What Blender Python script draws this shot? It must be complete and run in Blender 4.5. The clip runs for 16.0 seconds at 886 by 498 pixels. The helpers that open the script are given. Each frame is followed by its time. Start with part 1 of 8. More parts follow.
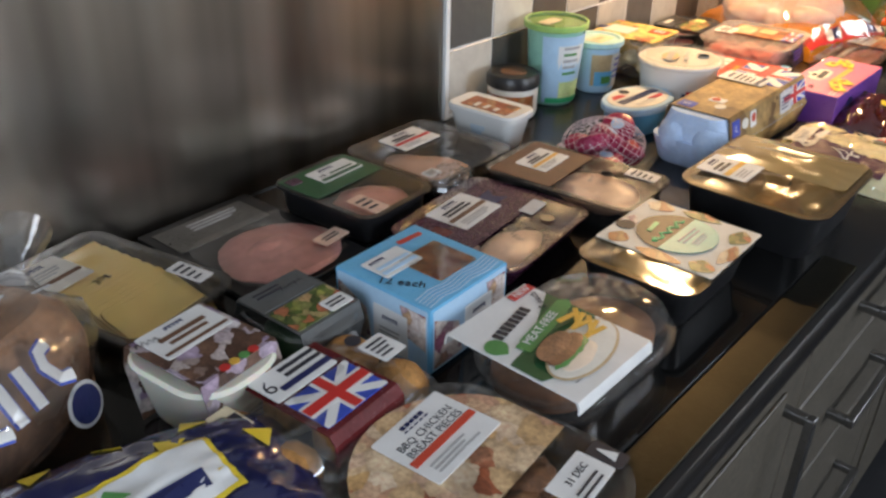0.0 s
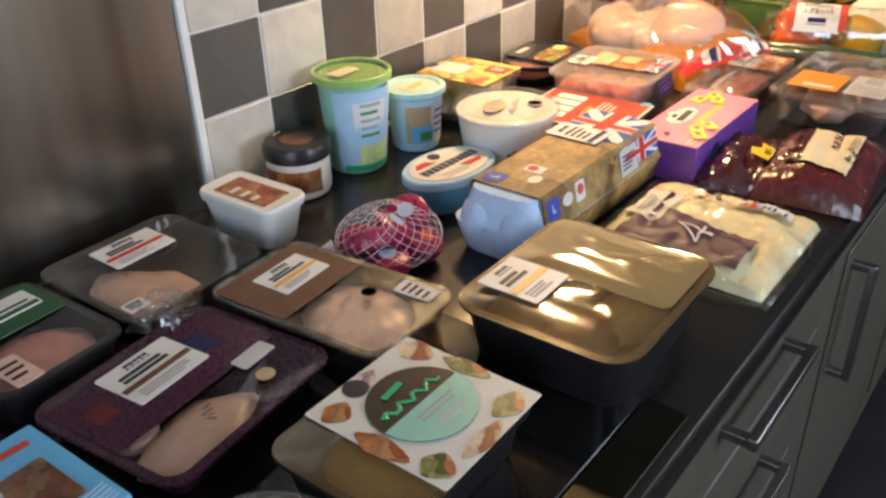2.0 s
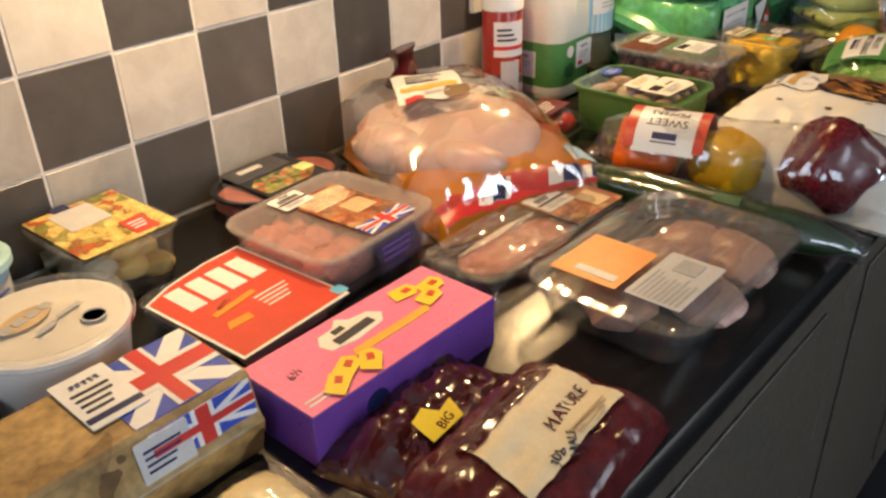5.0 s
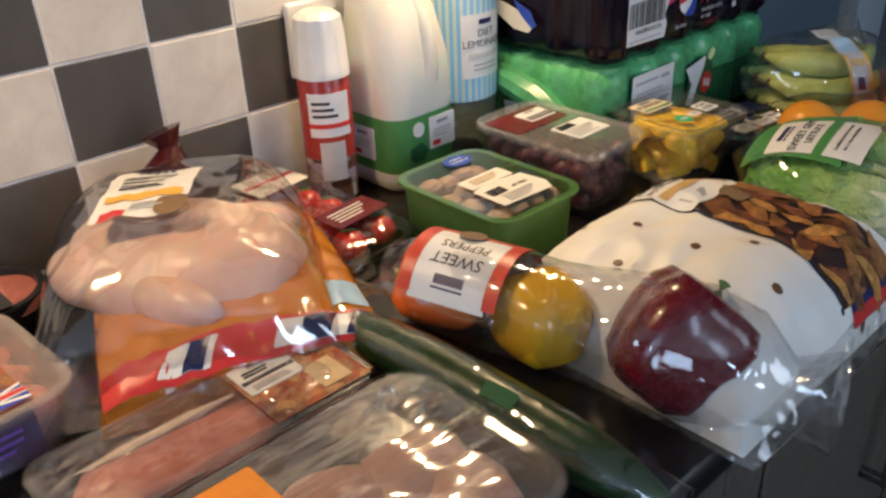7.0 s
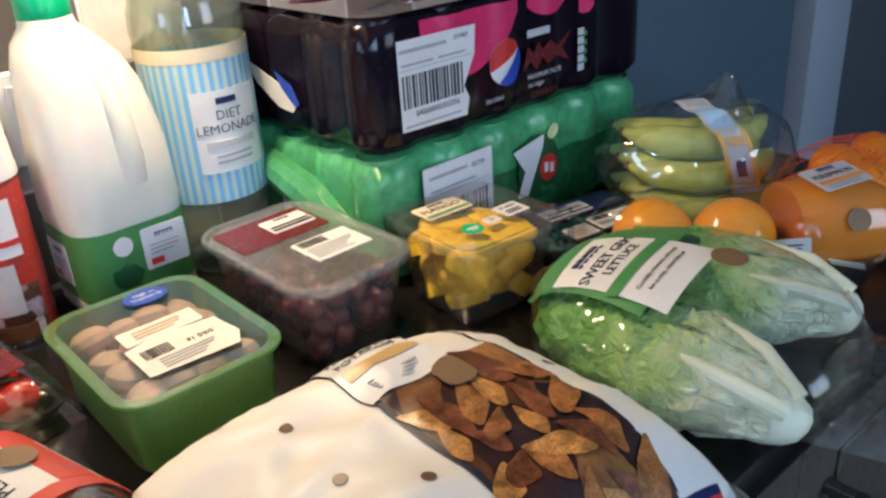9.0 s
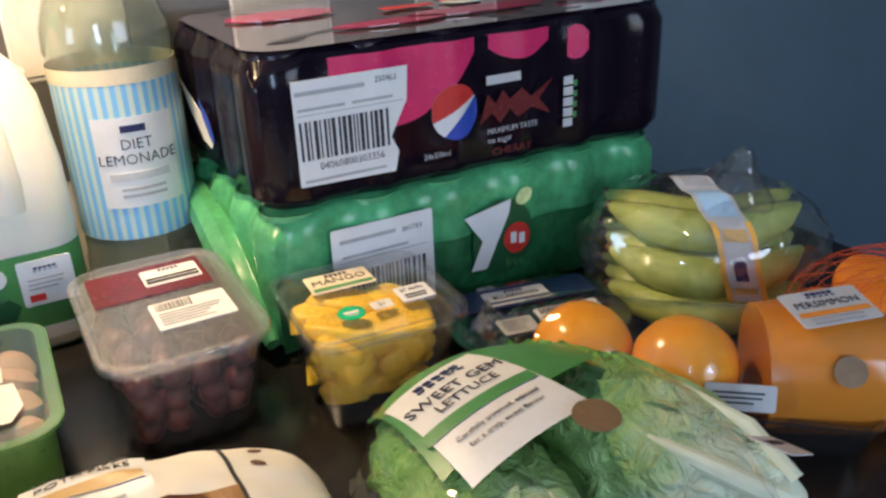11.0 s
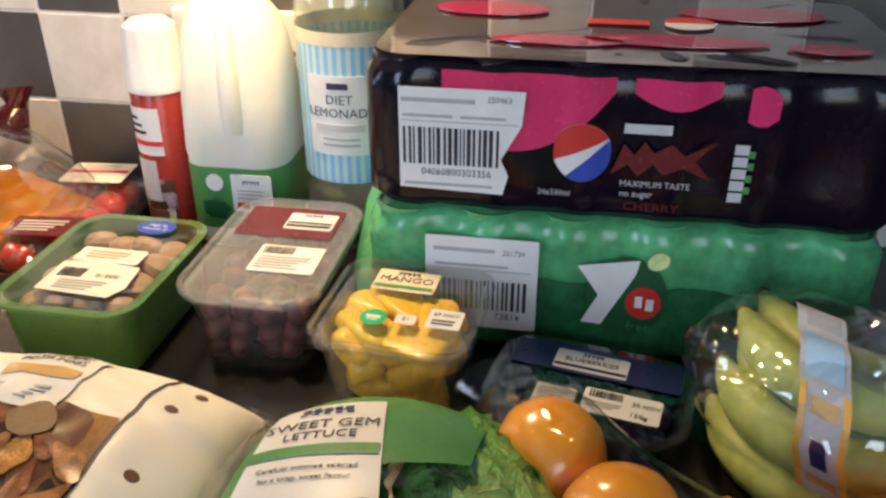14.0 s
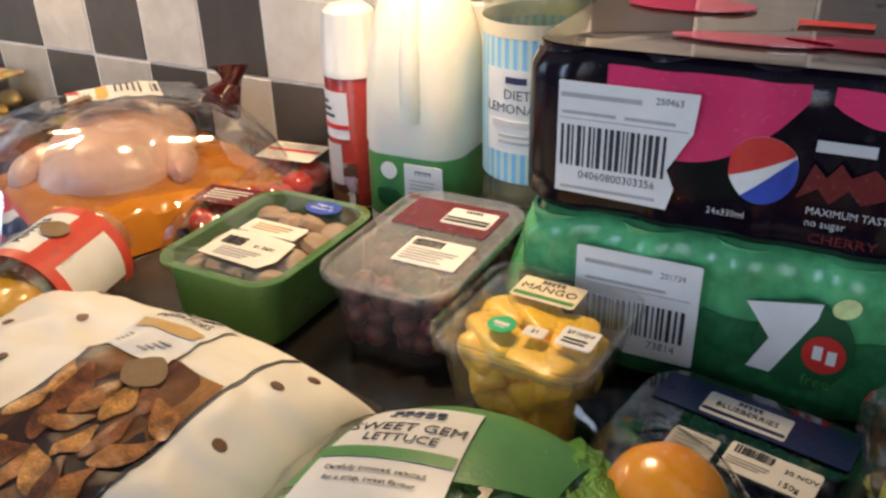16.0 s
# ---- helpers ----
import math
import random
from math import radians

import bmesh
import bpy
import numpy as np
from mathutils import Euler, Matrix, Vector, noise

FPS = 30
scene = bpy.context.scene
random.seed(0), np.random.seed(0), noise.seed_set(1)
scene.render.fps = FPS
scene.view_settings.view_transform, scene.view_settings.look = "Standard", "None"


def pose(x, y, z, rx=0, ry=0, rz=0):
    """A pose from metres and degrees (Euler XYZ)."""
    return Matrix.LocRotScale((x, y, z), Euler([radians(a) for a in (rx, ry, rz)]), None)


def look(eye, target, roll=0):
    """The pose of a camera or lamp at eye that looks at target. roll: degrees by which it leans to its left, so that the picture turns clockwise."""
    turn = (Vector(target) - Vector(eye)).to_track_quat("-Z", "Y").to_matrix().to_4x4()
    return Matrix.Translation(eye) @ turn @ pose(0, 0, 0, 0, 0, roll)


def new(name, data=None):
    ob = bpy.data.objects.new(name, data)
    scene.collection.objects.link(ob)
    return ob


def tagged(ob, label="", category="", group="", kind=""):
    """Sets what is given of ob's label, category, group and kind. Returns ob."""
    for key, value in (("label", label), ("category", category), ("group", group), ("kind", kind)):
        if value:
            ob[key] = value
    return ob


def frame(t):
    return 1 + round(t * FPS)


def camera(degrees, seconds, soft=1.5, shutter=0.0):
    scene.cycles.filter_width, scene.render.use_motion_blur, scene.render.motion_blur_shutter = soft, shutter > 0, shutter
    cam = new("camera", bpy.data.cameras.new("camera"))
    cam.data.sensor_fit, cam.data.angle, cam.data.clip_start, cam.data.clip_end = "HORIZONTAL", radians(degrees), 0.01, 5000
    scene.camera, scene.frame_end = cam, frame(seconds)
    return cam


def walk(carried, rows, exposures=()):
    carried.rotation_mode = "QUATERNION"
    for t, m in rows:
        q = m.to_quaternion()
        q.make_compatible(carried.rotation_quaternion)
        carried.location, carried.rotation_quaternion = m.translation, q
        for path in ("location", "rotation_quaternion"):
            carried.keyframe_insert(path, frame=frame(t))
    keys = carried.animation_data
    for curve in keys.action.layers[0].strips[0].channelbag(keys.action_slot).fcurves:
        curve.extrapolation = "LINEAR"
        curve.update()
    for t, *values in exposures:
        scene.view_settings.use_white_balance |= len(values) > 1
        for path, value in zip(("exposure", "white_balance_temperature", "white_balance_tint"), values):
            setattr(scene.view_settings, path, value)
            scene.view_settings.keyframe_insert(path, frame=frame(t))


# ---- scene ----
cam = camera(55.5, 16.0, soft=2.6)
PATH = [
    (0, (-0.01, -0.011, 1.374), (-1.154, 1.299, 0.386), 1.0),
    (0.5, (0.009, 0.051, 1.376), (-1.149, 1.357, 0.399), 0.1),
    (1, (0.006, 0.138, 1.372), (-1.144, 1.455, 0.401), -1.3),
    (1.5, (-0.016, 0.254, 1.365), (-1.142, 1.591, 0.392), -0.9),
    (2, (-0.017, 0.357, 1.361), (-1.109, 1.712, 0.375), -1.7),
    (2.5, (-0.012, 0.464, 1.351), (-1.062, 1.845, 0.356), -1.8),
    (3, (-0.009, 0.592, 1.358), (-1.081, 1.957, 0.365), -0.7),
    (3.5, (0.015, 0.715, 1.362), (-1.103, 2.044, 0.371), -0.5),
    (4, (0.029, 0.806, 1.357), (-1.135, 2.103, 0.375), -1.4),
    (4.2, (0.026, 0.84, 1.36), (-1.137, 2.135, 0.374), -1.5),
    (6.3, (0.02, 1.274, 1.34), (-1.23, 2.518, 0.397), -3.0),
    (6.5, (0.016, 1.317, 1.341), (-1.246, 2.545, 0.391), -2.9),
    (7, (0.034, 1.437, 1.334), (-1.271, 2.619, 0.385), -2.4),
    (7.5, (0.062, 1.537, 1.333), (-1.287, 2.686, 0.405), -3.4),
    (8, (0.063, 1.625, 1.325), (-1.284, 2.793, 0.419), -4.5),
    (8.5, (0.042, 1.739, 1.3), (-1.317, 2.916, 0.423), -3.4),
    (9, (0.023, 1.822, 1.289), (-1.353, 2.991, 0.43), -3.9),
    (9.5, (0.025, 1.88, 1.279), (-1.376, 3.03, 0.433), -4.4),
    (10, (0.032, 1.942, 1.266), (-1.422, 3.049, 0.454), -3.0),
    (10.2, (0.036, 1.973, 1.261), (-1.459, 3.037, 0.466), -2.6),
    (12.3, (0.02, 2.215, 1.314), (-1.658, 2.667, 0.323), -1.2),
    (12.5, (0.008, 2.234, 1.315), (-1.675, 2.629, 0.31), -0.2),
    (13, (0.004, 2.273, 1.318), (-1.726, 2.454, 0.33), -0.1),
    (13.5, (0.018, 2.335, 1.32), (-1.729, 2.201, 0.357), -0.7),
    (14, (0.04, 2.41, 1.333), (-1.686, 2.087, 0.376), -0.1),
    (14.5, (0.052, 2.464, 1.335), (-1.646, 1.994, 0.389), 0.1),
    (15, (0.055, 2.488, 1.334), (-1.614, 1.894, 0.405), -0.4),
    (15.5, (0.032, 2.485, 1.32), (-1.596, 1.775, 0.4), -0.3),
    (16, (-0.016, 2.462, 1.306), (-1.573, 1.613, 0.38), -1.5),
]
walk(cam, [(t, look(eye, target, roll)) for t, eye, target, roll in PATH], [(0.0, 0.6, 7050, 16), (1.5, 0.57, 6850, 15), (2.5, 0.48, 6950, 15), (3.0, 0.32, 7150, 14), (4.2, 0.14, 7000, 13), (6.5, -0.28, 6200, 13), (8.2, -0.09, 5300, 12), (10.0, 0.19, 5450, 13), (13.0, 0.20, 5850, 12), (14.5, 0.13, 5930, 12), (16.0, -0.03, 5820, 13)])

# ---- light ----
world = bpy.data.worlds.new("world")
scene.world = world
world.use_nodes = True
wn = world.node_tree
sky = wn.nodes.new("ShaderNodeTexSky")
sky.sky_type, sky.sun_disc, sky.sun_elevation, sky.sun_rotation = "NISHITA", False, radians(28), radians(70)
wn.links.new(sky.outputs["Color"], wn.nodes["Background"].inputs["Color"])
wn.nodes["Background"].inputs["Strength"].default_value = 0.12


def lamp(name, kind, m, power, colour, size=(0.1, 0.1), shape="RECTANGLE", spread=180):
    """A lamp at the pose m."""
    data = bpy.data.lights.new(name, kind)
    data.energy, data.color = power, colour
    if kind == "AREA":
        data.shape, data.size, data.size_y, data.spread = shape, size[0], size[1], radians(spread)
    ob = new(name, data)
    ob.matrix_basis = m
    return ob


WARM, COOL = (1.0, 0.67, 0.33), (0.66, 0.82, 1.0)
LAMP_Y = (1.42, 2.10)
for ly in LAMP_Y:
    lamp("downlight_lamp", "AREA", pose(-0.645, ly, 1.4815), 3.2, WARM, (0.062, 0.062), "DISK", 150)
# daylight in the two windows of the opposite wall
lamp("window_daylight", "AREA", look((1.93, 3.1, 1.55), (0.0, 2.6, 1.2)), 12, COOL, (1.0, 1.15))
lamp("window_daylight", "AREA", look((1.93, 1.15, 1.55), (0.0, 0.6, 1.1)), 20, COOL, (0.4, 1.15))
# and in the one behind
lamp("window_daylight", "AREA", look((0.55, -1.57, 1.55), (-0.3, 0.6, 1.0)), 19, COOL, (1.0, 1.15))

# ---- materials ----
def nodes_of(name):
    m = bpy.data.materials.new(name)
    m.use_nodes = True
    return m, m.node_tree, m.node_tree.nodes["Principled BSDF"]


def link(t, a, b):
    t.links.new(a, b)


def noise_node(t, co, scale, detail=4, rough=0.55, distort=0.0):
    n = t.nodes.new("ShaderNodeTexNoise")
    n.inputs["Scale"].default_value, n.inputs["Detail"].default_value = scale, detail
    n.inputs["Roughness"].default_value, n.inputs["Distortion"].default_value = rough, distort
    link(t, co, n.inputs["Vector"])
    return n.outputs["Fac"]


def ramp(t, fac, stops):
    r = t.nodes.new("ShaderNodeValToRGB")
    while len(r.color_ramp.elements) < len(stops):
        r.color_ramp.elements.new(0.5)
    for e, (p, c) in zip(r.color_ramp.elements, stops):
        e.position, e.color = p, (*c, 1)
    link(t, fac, r.inputs["Fac"])
    return r.outputs["Color"]


def mix(t, fac, a, b, mode="MIX"):
    n = t.nodes.new("ShaderNodeMix")
    n.data_type, n.blend_type = "RGBA", mode
    for sock, v in ((n.inputs["Factor"], fac), (n.inputs["A"], a), (n.inputs["B"], b)):
        if isinstance(v, (int, float)):
            sock.default_value = v
        elif isinstance(v, tuple):
            sock.default_value = (*v, 1)
        else:
            link(t, v, sock)
    return n.outputs["Result"]


def bump(t, height, strength, dist=0.002):
    b = t.nodes.new("ShaderNodeBump")
    b.inputs["Strength"].default_value, b.inputs["Distance"].default_value = strength, dist
    link(t, height, b.inputs["Height"])
    return b.outputs["Normal"]


def coords(t, stretch=None):
    co = t.nodes.new("ShaderNodeTexCoord").outputs["Object"]
    if stretch:
        mp = t.nodes.new("ShaderNodeMapping")
        mp.inputs["Scale"].default_value = stretch
        link(t, co, mp.inputs["Vector"])
        co = mp.outputs["Vector"]
    return co


def plain(name, colour, rough=0.5, metal=0.0, vary=0.12, scale=40, relief=0.15, relief_scale=300, spec=0.5, trans=0.0, coat=0.0, sss=0.0, stretch=None):
    """A surface with soft stains, fine grain and fine relief."""
    m, t, p = nodes_of(name)
    co = coords(t, stretch)
    big, fine = noise_node(t, co, scale), noise_node(t, co, scale * 7, 6)
    dark, light = tuple(c * (1 - vary) for c in colour), tuple(min(1, c * (1 + vary)) for c in colour)
    c = ramp(t, big, [(0.3, dark), (0.7, light)])
    c = mix(t, vary * 1.5, c, ramp(t, fine, [(0.35, (0.35, 0.35, 0.35)), (0.65, (0.75, 0.75, 0.75))]), "OVERLAY")
    link(t, c, p.inputs["Base Color"])
    rr_ = t.nodes.new("ShaderNodeMapRange")
    rr_.inputs["To Min"].default_value, rr_.inputs["To Max"].default_value = max(0.02, rough - 0.08), min(1, rough + 0.08)
    link(t, fine, rr_.inputs["Value"])
    link(t, rr_.outputs["Result"], p.inputs["Roughness"])
    p.inputs["Metallic"].default_value, p.inputs["Specular IOR Level"].default_value = metal, spec
    p.inputs["Transmission Weight"].default_value, p.inputs["Coat Weight"].default_value = trans, coat
    p.inputs["Coat Roughness"].default_value = 0.08
    if sss:
        p.inputs["Subsurface Weight"].default_value, p.inputs["Subsurface Scale"].default_value = sss, 0.01
    if relief:
        link(t, bump(t, noise_node(t, co, relief_scale, 4), relief), p.inputs["Normal"])
    return m


def film(name, tint=(0.98, 0.98, 0.98), rough=0.12, wrinkle=0.5, scale=45, body=0.0, body_colour=(0.8, 0.8, 0.8), ior=1.5, stretch=None):
    """Thin clear packaging: see-through, with gloss that follows the wrinkles."""
    m, t, p = nodes_of(name)
    t.nodes.remove(p)
    out = t.nodes["Material Output"]
    co = coords(t, stretch)
    creases = t.nodes.new("ShaderNodeTexNoise")
    creases.noise_type = "RIDGED_MULTIFRACTAL"
    creases.inputs["Scale"].default_value, creases.inputs["Detail"].default_value, creases.inputs["Distortion"].default_value = scale, 3, 0.6
    link(t, co, creases.inputs["Vector"])
    n = bump(t, creases.outputs["Fac"], wrinkle, 0.004)
    clear, gloss, lw, pw, ma, ms = (t.nodes.new("ShaderNode" + k) for k in ("BsdfTransparent", "BsdfGlossy", "LayerWeight", "Math", "Math", "MixShader"))
    clear.inputs["Color"].default_value = (*tint, 1)
    gloss.inputs["Roughness"].default_value = rough
    lw.inputs["Blend"].default_value = 0.5
    pw.operation, ma.operation = "POWER", "MULTIPLY_ADD"
    pw.inputs[1].default_value = 4.0
    ma.inputs[1].default_value, ma.inputs[2].default_value = 0.7, ((ior - 1) / (ior + 1)) ** 2 * 2.0
    link(t, lw.outputs["Facing"], pw.inputs[0])
    link(t, pw.outputs[0], ma.inputs[0])
    link(t, n, gloss.inputs["Normal"])
    link(t, n, lw.inputs["Normal"])
    under = clear.outputs[0]
    if body:
        dif, m2 = t.nodes.new("ShaderNodeBsdfDiffuse"), t.nodes.new("ShaderNodeMixShader")
        dif.inputs["Color"].default_value = (*body_colour, 1)
        m2.inputs[0].default_value = body
        link(t, under, m2.inputs[1])
        link(t, dif.outputs[0], m2.inputs[2])
        under = m2.outputs[0]
    link(t, ma.outputs[0], ms.inputs[0])
    link(t, under, ms.inputs[1])
    link(t, gloss.outputs[0], ms.inputs[2])
    link(t, ms.outputs[0], out.inputs["Surface"])
    return m


def photo(name, stops, scale=55, rough=0.35, distort=1.2, stretch=None):
    """Printed food picture: blotches in the colours of the food."""
    m, t, p = nodes_of(name)
    co = coords(t, stretch)
    v = t.nodes.new("ShaderNodeTexVoronoi")
    v.feature, v.inputs["Scale"].default_value = "F1", scale
    warp = t.nodes.new("ShaderNodeTexNoise")
    warp.inputs["Scale"].default_value = scale * 0.8
    link(t, co, warp.inputs["Vector"])
    add = t.nodes.new("ShaderNodeVectorMath")
    add.operation = "MULTIPLY_ADD"
    add.inputs[1].default_value = (1.1 / scale * distort,) * 3
    link(t, warp.outputs["Color"], add.inputs[0])
    link(t, co, add.inputs[2])
    link(t, add.outputs[0], v.inputs["Vector"])
    sep = t.nodes.new("ShaderNodeSeparateColor")
    link(t, v.outputs["Color"], sep.inputs[0])
    c = ramp(t, sep.outputs[0], stops)
    far = t.nodes.new("ShaderNodeMath")
    far.operation = "MULTIPLY"
    far.inputs[1].default_value = 1.0
    link(t, v.outputs["Distance"], far.inputs[0])
    c = mix(t, 0.55, c, ramp(t, far.outputs[0], [(0.1, (1.0, 1.0, 1.0)), (0.8, (0.30, 0.26, 0.24))]), "MULTIPLY")
    c = mix(t, 0.6, c, ramp(t, noise_node(t, co, scale * 4, 5), [(0.3, (0.25, 0.25, 0.25)), (0.7, (0.8, 0.8, 0.8))]), "OVERLAY")
    link(t, c, p.inputs["Base Color"])
    p.inputs["Roughness"].default_value = rough
    return m


def tile_material(name, dark, light):
    """Glazed stone-look tile, every tile with a tone of its own."""
    m, t, p = nodes_of(name)
    co = coords(t)
    info = t.nodes.new("ShaderNodeObjectInfo")
    mv = t.nodes.new("ShaderNodeVectorMath")
    mv.operation = "ADD"
    link(t, co, mv.inputs[0])
    link(t, info.outputs["Random"], mv.inputs[1])
    base = ramp(t, info.outputs["Random"], [(0.0, dark), (1.0, light)])
    cloud = ramp(t, noise_node(t, mv.outputs[0], 22, 6, 0.62, 0.4), [(0.3, (0.36, 0.36, 0.36)), (0.7, (0.64, 0.64, 0.64))])
    link(t, mix(t, 0.55, base, cloud, "OVERLAY"), p.inputs["Base Color"])
    p.inputs["Roughness"].default_value = 0.34
    link(t, bump(t, noise_node(t, mv.outputs[0], 60, 5), 0.12, 0.003), p.inputs["Normal"])
    return m


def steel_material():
    """Polished sheet steel, slightly buckled: it draws what it mirrors out into upright streaks, which are painted into
    its colour too.
    """
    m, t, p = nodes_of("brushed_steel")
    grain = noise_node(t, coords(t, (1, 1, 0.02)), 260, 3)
    # broad upright bands in the base colour stand in for mirrored streaks
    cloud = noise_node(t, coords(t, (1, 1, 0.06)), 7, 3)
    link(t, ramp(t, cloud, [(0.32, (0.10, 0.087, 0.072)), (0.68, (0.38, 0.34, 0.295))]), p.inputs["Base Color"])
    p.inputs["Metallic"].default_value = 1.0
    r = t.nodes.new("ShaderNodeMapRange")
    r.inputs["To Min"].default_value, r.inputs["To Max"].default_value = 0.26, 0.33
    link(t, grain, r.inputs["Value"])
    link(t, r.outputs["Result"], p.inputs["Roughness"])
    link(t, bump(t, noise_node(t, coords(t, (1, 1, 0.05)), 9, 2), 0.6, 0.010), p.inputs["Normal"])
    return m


def leaf_material():
    """Lettuce leaf: green at the tip, pale towards the stump, finely blistered."""
    m, t, p = nodes_of("lettuce")
    co = coords(t)
    sep = t.nodes.new("ShaderNodeSeparateXYZ")
    link(t, co, sep.inputs[0])
    add = t.nodes.new("ShaderNodeMath")
    add.operation = "MULTIPLY_ADD"
    add.inputs[1].default_value = 0.11
    link(t, noise_node(t, co, 30, 4), add.inputs[0])
    link(t, sep.outputs["X"], add.inputs[2])
    rng = t.nodes.new("ShaderNodeMapRange")
    rng.inputs["From Min"].default_value, rng.inputs["From Max"].default_value = -0.05, 0.125
    link(t, add.outputs[0], rng.inputs["Value"])
    c = ramp(t, rng.outputs["Result"], [(0.0, (0.11, 0.33, 0.045)), (0.40, (0.20, 0.46, 0.09)), (0.72, (0.44, 0.64, 0.22)), (1.0, (0.80, 0.84, 0.62))])
    v = t.nodes.new("ShaderNodeTexVoronoi")
    v.inputs["Scale"].default_value = 70
    link(t, co, v.inputs["Vector"])
    c = mix(t, 0.35, c, ramp(t, v.outputs["Distance"], [(0.1, (1.0, 1.0, 1.0)), (0.7, (0.40, 0.50, 0.30))]), "MULTIPLY")
    link(t, c, p.inputs["Base Color"])
    p.inputs["Roughness"].default_value = 0.38
    link(t, bump(t, noise_node(t, co, 55, 4, 0.6, 0.8), 1.0, 0.014), p.inputs["Normal"])
    return m


def speckled_worktop():
    m, t, p = nodes_of("dark_laminate")
    co = coords(t)
    c = ramp(t, noise_node(t, co, 380, 2), [(0.45, (0.008, 0.007, 0.007)), (0.75, (0.015, 0.014, 0.013))])
    link(t, c, p.inputs["Base Color"])
    r = t.nodes.new("ShaderNodeMapRange")
    r.inputs["To Min"].default_value, r.inputs["To Max"].default_value = 0.17, 0.30
    link(t, noise_node(t, co, 14, 4), r.inputs["Value"])
    link(t, r.outputs["Result"], p.inputs["Roughness"])
    link(t, bump(t, noise_node(t, co, 500, 2), 0.1, 0.001), p.inputs["Normal"])
    return m


def wood_material(name, a, b, scale=6, rough=0.45):
    m, t, p = nodes_of(name)
    co = coords(t, (1, 1, 0.06))
    g = noise_node(t, co, scale * 14, 6, 0.6, 1.5)
    c = ramp(t, g, [(0.3, a), (0.7, b)])
    link(t, c, p.inputs["Base Color"])
    p.inputs["Roughness"].default_value = rough
    link(t, bump(t, g, 0.08, 0.001), p.inputs["Normal"])
    return m


def stripe_material(name, a, b, period):
    """Narrow upright printed stripes round a bottle."""
    m, t, p = nodes_of(name)
    co = t.nodes.new("ShaderNodeTexCoord").outputs["Object"]
    sep, at, mul, fr = t.nodes.new("ShaderNodeSeparateXYZ"), t.nodes.new("ShaderNodeMath"), t.nodes.new("ShaderNodeMath"), t.nodes.new("ShaderNodeMath")
    link(t, co, sep.inputs[0])
    at.operation, mul.operation, fr.operation = "ARCTAN2", "MULTIPLY", "FRACT"
    link(t, sep.outputs["Y"], at.inputs[0])
    link(t, sep.outputs["X"], at.inputs[1])
    link(t, at.outputs[0], mul.inputs[0])
    mul.inputs[1].default_value = period
    link(t, mul.outputs[0], fr.inputs[0])
    link(t, ramp(t, fr.outputs[0], [(0.0, a), (0.48, a), (0.54, b), (1.0, b)]), p.inputs["Base Color"])
    p.inputs["Roughness"].default_value = 0.4
    return m


